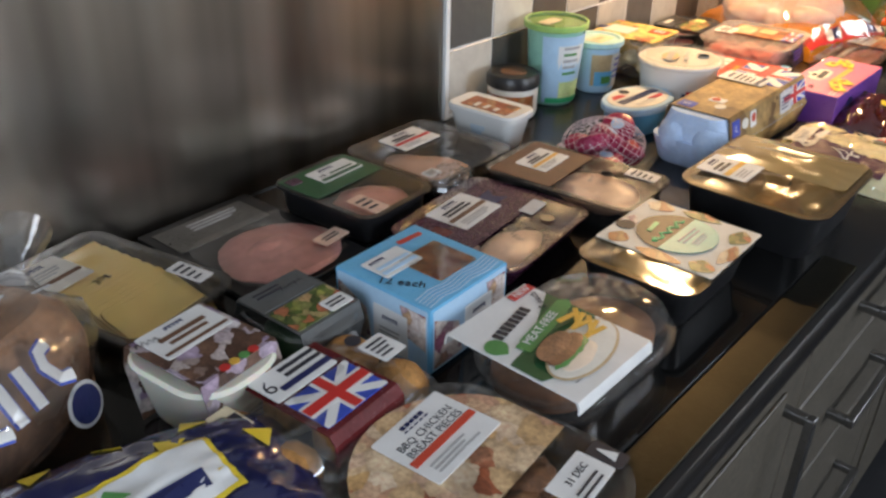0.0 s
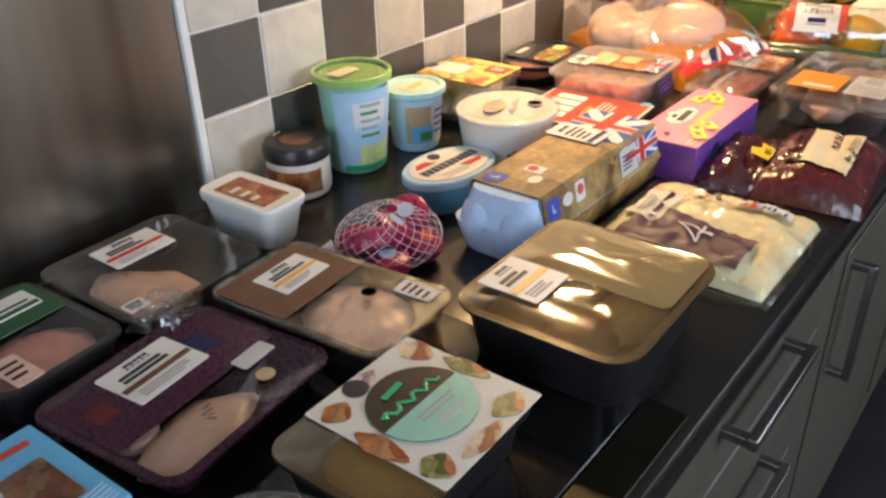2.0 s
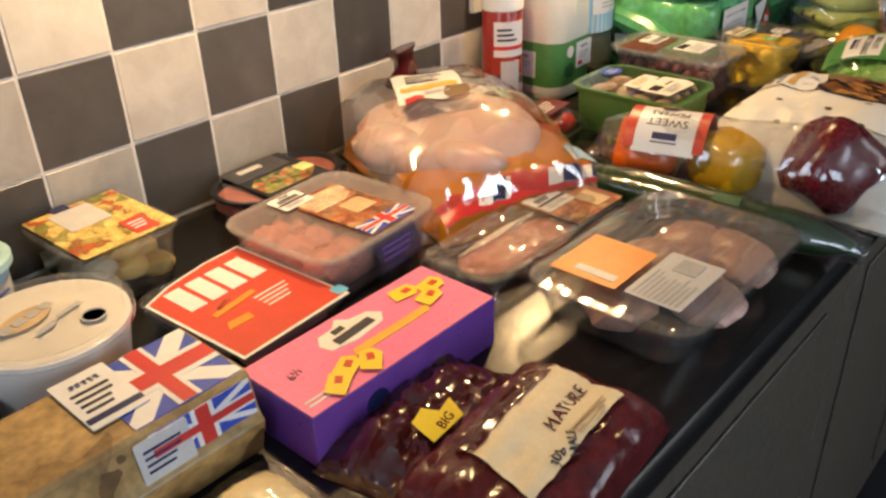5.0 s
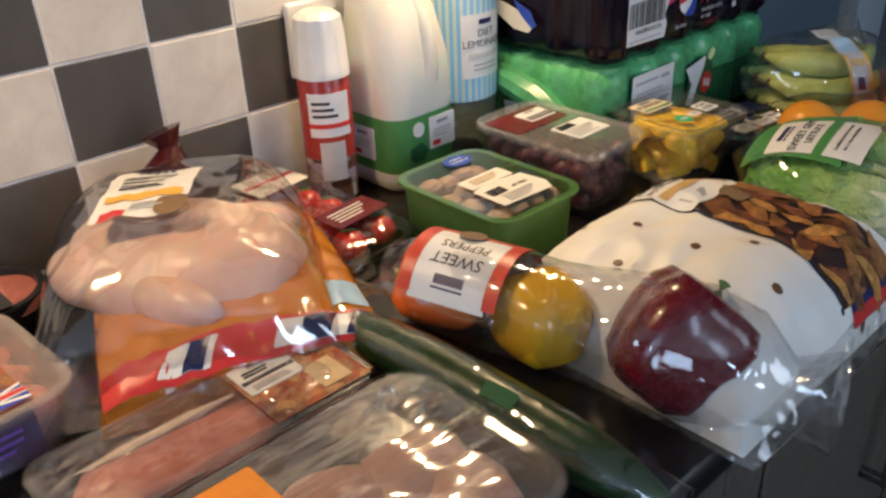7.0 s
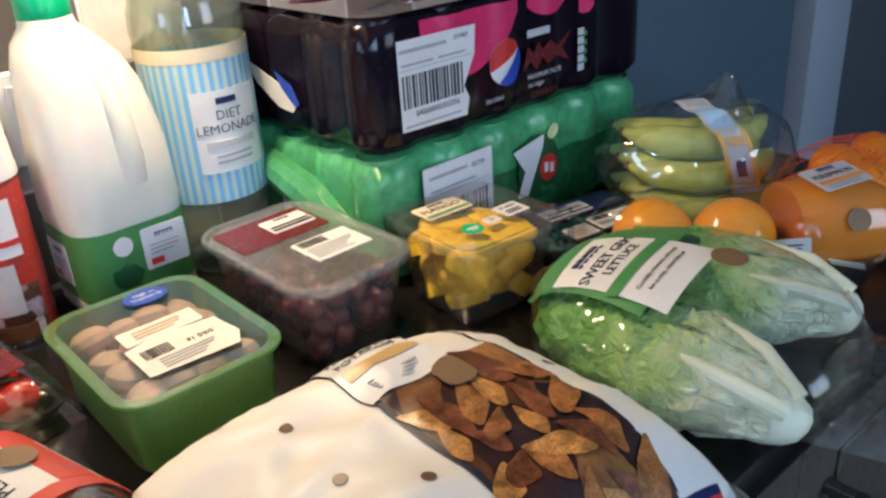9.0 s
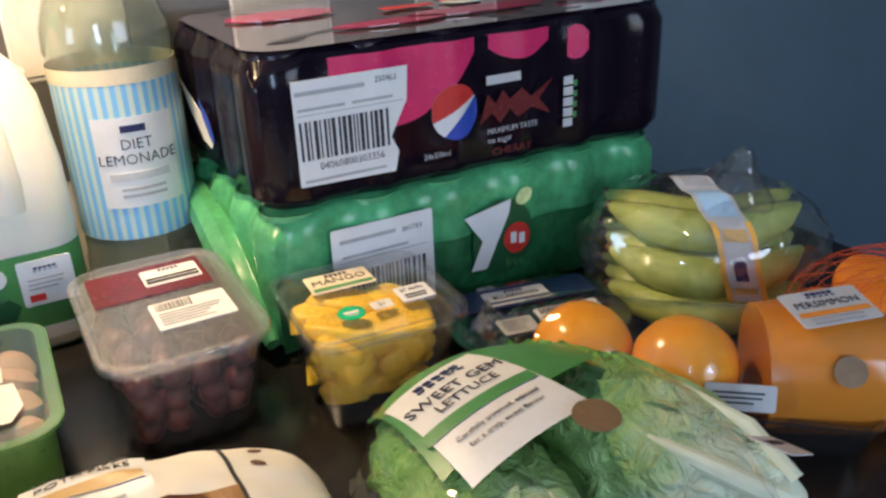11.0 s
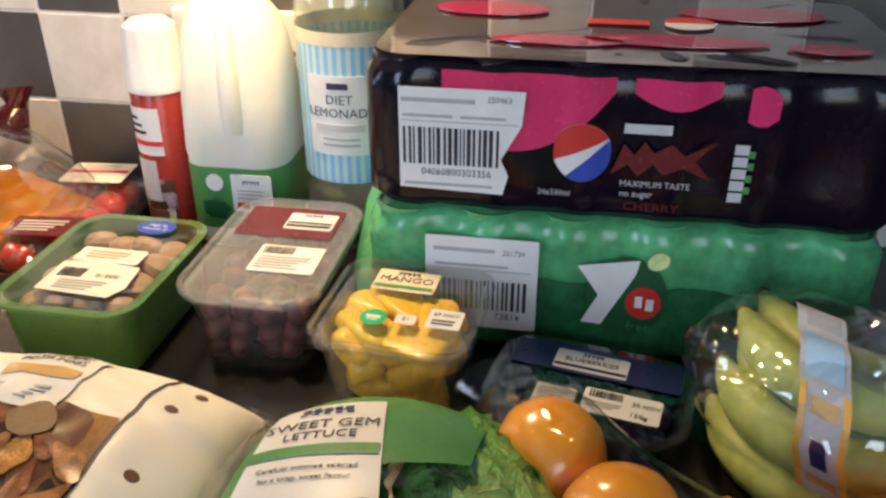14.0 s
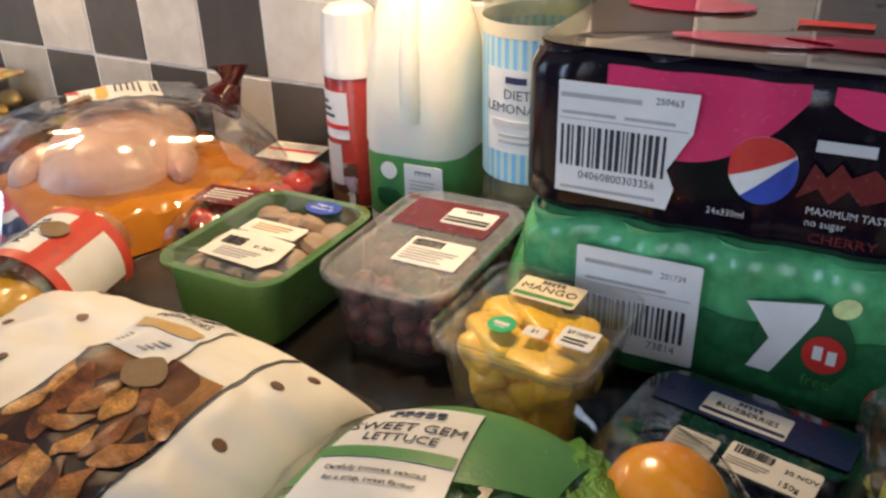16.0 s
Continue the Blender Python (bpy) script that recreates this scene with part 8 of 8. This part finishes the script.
bars(cola, [(0.0865, 0.061 - 0.0088 * k, 0.004, 0.005) for k in range(4)], front(0), "green", "nutrition_mark")
torn = ((-0.172, 0.021), (-0.092, 0.019), (-0.088, 0.034), (-0.094, 0.046), (-0.086, 0.060), (-0.079, 0.072), (-0.077, 0.097), (-0.172, 0.097))
lb = part("barcode_label", loft([[(x, y, 0) for x, y in torn], [(x, y, 0.0005) for x, y in torn]]), "white", cola, "torn white barcode label", front(0) @ pose(0, 0, 0.0004), 0)
bars(lb, barcode(0.074, 0.028, 11), pose(-0.132, 0.054, 0.0007), "ink", "barcode")
words(lb, "04060800303356", 0.0078, pose(-0.128, 0.034, 0.0007), bold=0.0001)
words(lb, "250463", 0.0062, pose(-0.096, 0.090, 0.0007))
bars(lb, [(-0.142, 0.088, 0.056, 0.003), (-0.150, 0.0765, 0.038, 0.002), (-0.108, 0.0765, 0.034, 0.002), (-0.134, 0.0245, 0.068, 0.002), (-0.126, 0.0725, 0.088, 0.0006)], pose(0, 0, 0.0007), "grey")
# its end and top
part("top_film", lid_bm(0.392, 0.258, 0.1176, 0.03, 0.0, 4, 0.0008, 10, 8), "top_film", cola, "shiny film stretched over the can tops")
poly(cola, [(-0.10, 0.070), (-0.02, 0.050), (0.006, 0.034), (-0.004, 0.026), (-0.030, 0.028), (-0.07, 0.046)], pose(-0.2042, 0, 0, 90, 0, -90), "offwhite", "wave_print")
poly(cola, [(-0.03, 0.060), (0.0, 0.050), (0.012, 0.034), (0.004, 0.030), (-0.02, 0.046)], pose(-0.2048, 0, 0.002, 90, 0, -90), "blue", "wave_print")
for k, (px, py, w, d) in enumerate(((-0.06, -0.072, 0.052, 0.016), (0.030, -0.060, 0.070, 0.020), (-0.12, 0.04, 0.05, 0.03), (0.10, 0.05, 0.06, 0.03), (0.14, -0.07, 0.03, 0.015))):
    poly(cola, [(w * math.cos(a), d * math.sin(a)) for a in [2 * math.pi * i / 24 for i in range(24)]], pose(px, py, 0.1192), "magenta_film", "top_print")
poly(cola, [(0.020 * math.cos(a), 0.020 * math.sin(a)) for a in [2 * math.pi * i / 24 for i in range(24)]], pose(0.045, 0.0, 0.1194), "white", "top_mark")
poly(cola, [(0.020 * math.cos(a), 0.020 * math.sin(a)) for a in [math.pi * i / 12 for i in range(13)]], pose(0.045, 0.003, 0.1200), "red", "top_mark")
bars(cola, [(0, 0, 0.05, 0.018)], pose(-0.012, 0.0, 0.1194), "red", "top_mark")

# green pack print
part("green_print", on_pack(0.008, 0.068, -0.198, 0.198, 0.0004, n=120), "can_green_deep", seven, "deeper green print round the foot")
poly(seven, [(0.032 * math.cos(a), 0.034 * math.sin(a)) for a in [2 * math.pi * i / 30 for i in range(30)]], front(0.059) @ pose(0.012, 0, 0), "dark_green", "brand_roundel")
poly(seven, [(-0.028, 0.020), (0.020, 0.028), (0.018, 0.016), (-0.006, -0.030), (-0.022, -0.029), (-0.010, -0.004)], front(0.064) @ pose(0.000, 0, 0.0007), "white", "brand_wedge")
poly(seven, [(0.014 * math.cos(a), 0.014 * math.sin(a)) for a in [2 * math.pi * i / 24 for i in range(24)]], front(0.056) @ pose(0.026, 0, 0.0014), "red", "brand_roundel")
bars(seven, [(-0.004, 0.001, 0.006, 0.010), (0.005, -0.001, 0.006, 0.010)], front(0.056) @ pose(0.026, 0, 0.0021), "white", "brand_mark")
poly(seven, [(0.009 * math.cos(a), 0.007 * math.sin(a)) for a in [2 * math.pi * i / 16 for i in range(16)]], front(0.092) @ pose(0.034, 0, 0.0007, 0, 0, 30), "lettuce_pale", "lime_print")
words(seven, "free", 0.012, front(0.034) @ pose(0.024, 0, 0.0010), "green", bold=0.0001)
lb = sticker(seven, 0.092, 0.080, front(0.061) @ pose(-0.105, 0, 0.0004), "white", "barcode_label", "white barcode label")
bars(lb, barcode(0.072, 0.026, 13), pose(0, -0.010, 0.0008), "ink", "barcode")
words(lb, "201739", 0.0062, pose(0.026, 0.028, 0.0008))
words(lb, "73814", 0.0085, pose(0.022, -0.029, 0.0008))
bars(lb, [(-0.014, 0.029, 0.050, 0.003), (0, 0.012, 0.080, 0.0006), (-0.008, 0.016, 0.060, 0.002)], pose(0, 0, 0.0008), "grey")
part("end_swoosh", tube([(-0.206, -0.13, 0.018), (-0.2085, -0.09, 0.040), (-0.2085, -0.02, 0.070), (-0.2085, 0.06, 0.088), (-0.206, 0.12, 0.092)], [0.006, 0.016, 0.020, 0.016, 0.008], 10), "can_green", seven, "pale green fold of film")
poly(seven, [(0.024 * math.cos(a), 0.026 * math.sin(a)) for a in [2 * math.pi * i / 24 for i in range(24)]], pose(-0.2055, 0.03, 0.040, 90, 0, -90), "dark_green", "end_roundel")
poly(seven, [(-0.016, 0.014), (0.012, 0.016), (0.0, -0.018), (-0.010, -0.018)], pose(-0.2062, 0.03, 0.042, 90, 0, -90), "white", "brand_wedge")

# bananas
ob = thing("banana_bag", -0.448, 2.588, TOP, 56, "clear bag of green-yellow bananas", "bananas")
ob.matrix_basis = ob.matrix_basis @ Matrix.Diagonal((0.92, 0.92, 0.95, 1))
for k in range(8):
    lay, off = k // 3, (k % 3 - 1) + (0.5 if k > 5 else 0)
    pts, rad = [], []
    for i in range(13):
        u = i / 12 * 2 - 1
        pts.append((u * 0.086, -0.030 + off * 0.034 + 0.046 * u * u + 0.006 * lay, 0.021 + 0.033 * lay + 0.008 * u * u))
        rad.append(0.0188 * max(0.22, (1 - abs(u) ** 5)) if i not in (0, 12) else 0.004)
    b = part("banana", tube(pts, rad, 9), "banana", ob, "", None, 50)
    part("tip", blob(0.006, 0.005, 0.005, k, 0.2, 2, 2, pts[0]), "brown", b)
BB = ((0, 0, 0.062), (0.116, 0.080, 0.064), 0)
bm = blob(*BB[1], 14, 0.08, 2.4, 4, BB[0], flat=-0.061)
for v in bm.verts:
    v.co += v.co.normalized() * 0.010 * (0.5 - abs(noise.noise(v.co * 30)))
    v.co.z = max(0.0008, v.co.z)
part("bag", bm, "film_crinkle", ob, "crinkled clear bag")
bm = tube([(0.020, -0.006, 0.112), (0.024, -0.008, 0.134), (0.030, -0.008, 0.154)], [0.040, 0.020, 0.006], 14)
for v in bm.verts:
    v.co += Vector((1, 1, 0)) * 0.007 * noise.noise(v.co * 90)
part("bag_peak", bm, "film_crinkle", ob)
# its strip of printed paper, from the top down the front
STRIP = []
for k in range(14):
    yy = -0.012 - 0.066 * k / 13
    STRIP.append((-0.024 + 0.040 * k / 13, yy, 0.066 + 0.066 * math.sqrt(max(0.015, 1 - (yy / 0.080) ** 2)) + 0.002 * math.sin(k * 1.3)))
for k in range(6):
    STRIP.append((STRIP[13][0] + 0.002 * k, -0.0800, STRIP[13][2] - 0.006 * (k + 1)))


def strip_piece(a0, a1, b0, b1, lift):
    """A field of the strip between two steps along it and two widths across it."""
    bm = bmesh.new()
    rows = [[bm.verts.new((STRIP[k][0] - 0.017 + 0.034 * (b0 + (b1 - b0) * i / 3), STRIP[k][1] - lift * 0.6, STRIP[k][2] + lift)) for i in range(4)] for k in range(a0, a1 + 1)]
    for p, q in zip(rows, rows[1:]):
        for i in range(3):
            bm.faces.new((p[i], p[i + 1], q[i + 1], q[i]))
    return bm


lb = part("label_strip", strip_piece(0, 19, 0, 1, 0.0), "pale_grey", ob, "printed paper strip")
for a0, a1, b0, b1, mt in ((4, 9, 0.12, 0.88, "pale_blue"), (10, 19, 0.0, 0.14, "amber"), (10, 19, 0.86, 1.0, "amber"), (11, 12, 0.2, 0.8, "gold"), (17, 18, 0.2, 0.8, "gold"), (13, 16, 0.34, 0.66, "navy"), (1, 3, 0.2, 0.9, "grey")):
    part("strip_print", strip_piece(a0, a1, b0, b1, 0.0007), mt, lb)

# clementines in a red net
ob = thing("clementine_net", -0.275, 2.635, TOP, 80, "red net of small orange clementines", "clementines")
pos = ((-0.062, -0.030, 0), (-0.010, -0.046, 0), (0.045, -0.036, 0), (-0.068, 0.026, 0), (-0.014, 0.010, 0), (0.042, 0.018, 0), (-0.030, 0.060, 0), (0.024, 0.068, 0), (-0.040, -0.008, 1), (0.012, -0.016, 1), (-0.016, 0.034, 1), (0.038, 0.030, 1))
for k, (px, py, lay) in enumerate(pos):
    c = part("clementine", blob(0.029, 0.029, 0.025, k, 0.03, 1.5, 3), "clementine", ob, "", pose(px, py, 0.026 + 0.036 * lay, 20 * (k % 3), 15 * (k % 4), 0), 80)
    part("button", blob(0.003, 0.003, 0.0012, k, 0.1, 2, 1, (0, 0, 0.0245)), "stalk", c)
bm = bmesh.new()
for s in (1, -1):
    for k in range(22):
        a0 = 2 * math.pi * k / 22
        pts = []
        for i in range(14):
            ph = math.pi * (0.05 + 0.85 * i / 13)
            a = a0 + s * i / 13 * 1.6
            pts.append((0.098 * math.sin(ph) ** 0.8 * math.cos(a), 0.092 * math.sin(ph) ** 0.8 * math.sin(a), 0.046 + 0.048 * math.cos(ph)))
        tube(pts, 0.0004, 3, bm)
part("net", bm, "red_net", ob, "fine red net")

# persimmons in film
ob = thing("persimmon_pack", -0.318, 2.462, TOP, 47, "film pack of orange persimmons with a printed end", "persimmons")
PZ = 0.050
part("tray", tray_bm(0.235, 0.078, 0.034, 0.90, 0.016, 0.004), "smoky_plastic", ob)
PS = ((-0.080, -0.002), (-0.012, -0.010), (0.076, 0.010))
for k, (px, py) in enumerate(PS):
    p = part("persimmon", blob(0.0360, 0.0355, 0.035, k + 4, 0.035, 1.6, 4), "persimmon", ob, "", pose(px, py, PZ, 12 * (k - 1), 8, 40 * k), 80)
    for j in range(4):
        poly(p, [(0, 0), (0.009, -0.005), (0.014, 0.0), (0.009, 0.005)], pose(0, 0, -0.0325, 0, 0, 90 * j), "calyx", "calyx_leaf")
bm = tube([(-0.152, 0, 0.030), (-0.138, 0, 0.030), (-0.118, 0, 0.033), (-0.08, -0.002, 0.035), (-0.045, -0.006, 0.034), (-0.012, -0.010, 0.035), (0.034, 0, 0.034), (0.076, 0.010, 0.035), (0.115, 0.010, 0.033), (0.138, 0.010, 0.026), (0.170, 0.012, 0.022)], [0.032, 0.020, 0.034, 0.0415, 0.040, 0.0415, 0.039, 0.0415, 0.034, 0.018, 0.036], 24)
for v in bm.verts:
    v.co.z = max(0.0008, 0.048 + (v.co.z - 0.035) * 1.12 + 0.003 * (0.5 - abs(noise.noise(v.co * 45))))
part("wrap", bm, "film_bag", ob, "clear flow wrap")
bm = tube([(0.034, 0.002, 0.034), (0.055, 0.006, 0.035), (0.076, 0.010, 0.035), (0.100, 0.010, 0.034), (0.118, 0.010, 0.032)], [0.0400, 0.0415, 0.0422, 0.0395, 0.034], 24)
for v in bm.verts:
    v.co.z = max(0.0006, 0.0485 + (v.co.z - 0.035) * 1.14)
part("printed_wrap", bm, film("orange_print", tint=(0.9, 0.5, 0.2), rough=0.15, wrinkle=0.2, scale=20, body=0.72, body_colour=(0.82, 0.30, 0.03)), ob, "orange printed film")
lb = sticker(ob, 0.056, 0.034, pose(0.074, 0.000, 0.0990, 10, 0, 28), "pale_grey", "label", "pale label")
brand(lb, 0.020, 0.005, pose(0, 0.012, 0.0008))
words(lb, "PERSIMMON", 0.0085, pose(0, 0.003, 0.0008), bold=0.0001)
bars(lb, [(0, -0.006, 0.050, 0.004)], pose(0, 0, 0.0008), "orange", "stripe")
bars(lb, lines(0.04, 0.008, 2, 0.4), pose(0, -0.013, 0.0008), "grey")
part("seal", lathe([(0.010, 0), (0.010, 0.0006)], 18), "seal_brown", ob, "", pose(0.086, -0.0300, 0.070, 62, 0, 0))
lb = sticker(ob, 0.044, 0.018, pose(0.022, -0.0435, 0.052, 76, 0, 4), "pale_grey", "date_label")
bars(lb, lines(0.034, 0.010, 3), pose(0, 0, 0.0008), "ink")

# lettuces
ob = thing("lettuce_bag", -0.278, 2.318, TOP, 8, "clear bag of two little gem lettuces with a white label", "lettuce")


def gem(x, y, rot, seed):
    """A little gem: overlapping ruffled leaves round a pale heart."""
    h = part("lettuce", blob(0.092, 0.036, 0.034, seed, 0.06, 2, 4, (0, 0, 0.037)), "lettuce_pale", ob, "", pose(x, y, 0, 0, 0, rot))
    rnd = random.Random(seed)
    for k in range(12):
        a = radians(-105 + 210 * ((k * 5) % 12) / 11)
        bm = bmesh.new()
        grid = []
        for i in range(23):
            u = i / 22
            row = []
            wdt = 0.003 + 0.041 * math.sin(math.pi * min(1, u * 0.62 + 0.03)) ** 0.9
            rad = 0.013 + 0.028 * math.sin(math.pi * (0.08 + 0.78 * u)) + 0.0024 * (k % 4) * min(1, 4 * u)
            for j in range(13):
                v = j / 6 - 1
                b = a + v * wdt / 0.042
                ruf = 0.008 * u * abs(v) ** 1.5 * math.sin(v * 11 + u * 25 + k * 2) + 0.009 * u * noise.noise(Vector((u * 13, v * 7, k + seed)))
                rib = 0.0035 * (1 - u) * max(0, 1 - abs(v) * 5)
                rr_ = rad + ruf + rib
                row.append(bm.verts.new((0.096 - 0.190 * u + 0.012 * u * v * v + rnd.uniform(-0.001, 0.001), rr_ * math.sin(b), max(0.002, 0.037 + rr_ * math.cos(b)))))
            grid.append(row)
        for i in range(22):
            for j in range(12):
                bm.faces.new((grid[i][j], grid[i][j + 1], grid[i + 1][j + 1], grid[i + 1][j]))
        part("leaf", bm, "lettuce", h, "", None, 80)
    for a in (-0.75, 0.35):
        part("rib", tube([(0.100, 0.014 * math.sin(a), 0.037 + 0.014 * math.cos(a)), (0.070, 0.036 * math.sin(a), 0.037 + 0.034 * math.cos(a)), (0.030, 0.042 * math.sin(a), 0.037 + 0.042 * math.cos(a)), (-0.010, 0.042 * math.sin(a), 0.037 + 0.043 * math.cos(a))], [0.007, 0.006, 0.004, 0.001], 10), "lettuce_heart", h)
    part("stump", blob(0.046, 0.025, 0.025, seed, 0.05, 2, 3, (0.066, 0, 0.036)), "lettuce_heart", h)


gem(0.006, -0.058, -10, 3)
gem(-0.006, 0.056, 14, 8)
bm = blob(0.124, 0.108, 0.052, 22, 0.06, 2.2, 4, (0.006, -0.010, 0.044), flat=-0.043)
for v in bm.verts:
    v.co += v.co.normalized() * 0.010 * (0.5 - abs(noise.noise(v.co * 28)))
    v.co.z = max(0.0008, v.co.z)
part("bag", bm, "film_bag", ob, "clear printed bag")
part("bag_end", pillow(0.09, 0.15, 0.020, 27, 0.008, 18), "film_crinkle", ob, "", pose(0.135, 0.03, 0.004, 0, 0, 10))
LB = ((0.006, -0.010, 0.044), (0.124, 0.108, 0.052), 0)
drape_round(part("green_print", patch(((-0.100, -0.070), (0.004, -0.088), (-0.022, 0.046), (-0.094, 0.060)), 24), "green", ob, "green printed film"), *LB, 0.0050)
lab = drape_round(part("label", patch(((-0.040, -0.050), (0.042, -0.050), (0.036, 0.050), (-0.030, 0.046)), 14), "white", ob, "white label", pose(-0.030, -0.042, 0, 0, 0, 90)), *LB, 0.0066)
drape_round(brand(lab, 0.032, 0.009, pose(0.002, 0.036, 0)), *LB, 0.0076)
drape_round(words(lab, "SWEET GEM", 0.0125, pose(0.002, 0.019, 0), bold=0.0001), *LB, 0.0076)
drape_round(words(lab, "LETTUCE", 0.0105, pose(0.002, 0.007, 0), bold=0.0001), *LB, 0.0076)
drape_round(part("stripe", patch(((-0.038, -0.012), (0.038, -0.012), (0.038, -0.002), (-0.038, -0.002)), 8), "green", lab), *LB, 0.0073)
drape_round(words(lab, "Carefully trimmed, selected", 0.0050, pose(0, -0.022, 0)), *LB, 0.0076)
drape_round(words(lab, "for a crisp, sweet flavour", 0.0050, pose(0, -0.030, 0)), *LB, 0.0076)
drape_round(part("seal", lathe([(0.013, 0), (0.013, 0.0006)], 20), "seal_brown", ob, "", pose(0.030, -0.008, 0)), *LB, 0.0085)
lb = sticker(ob, 0.040, 0.024, pose(0.088, 0.070, 0.0800, 0, 30, 100), "pale_grey", "date_label")
words(lb, "28 NOV", 0.0075, pose(0, 0.003, 0.0008), bold=0.0002)
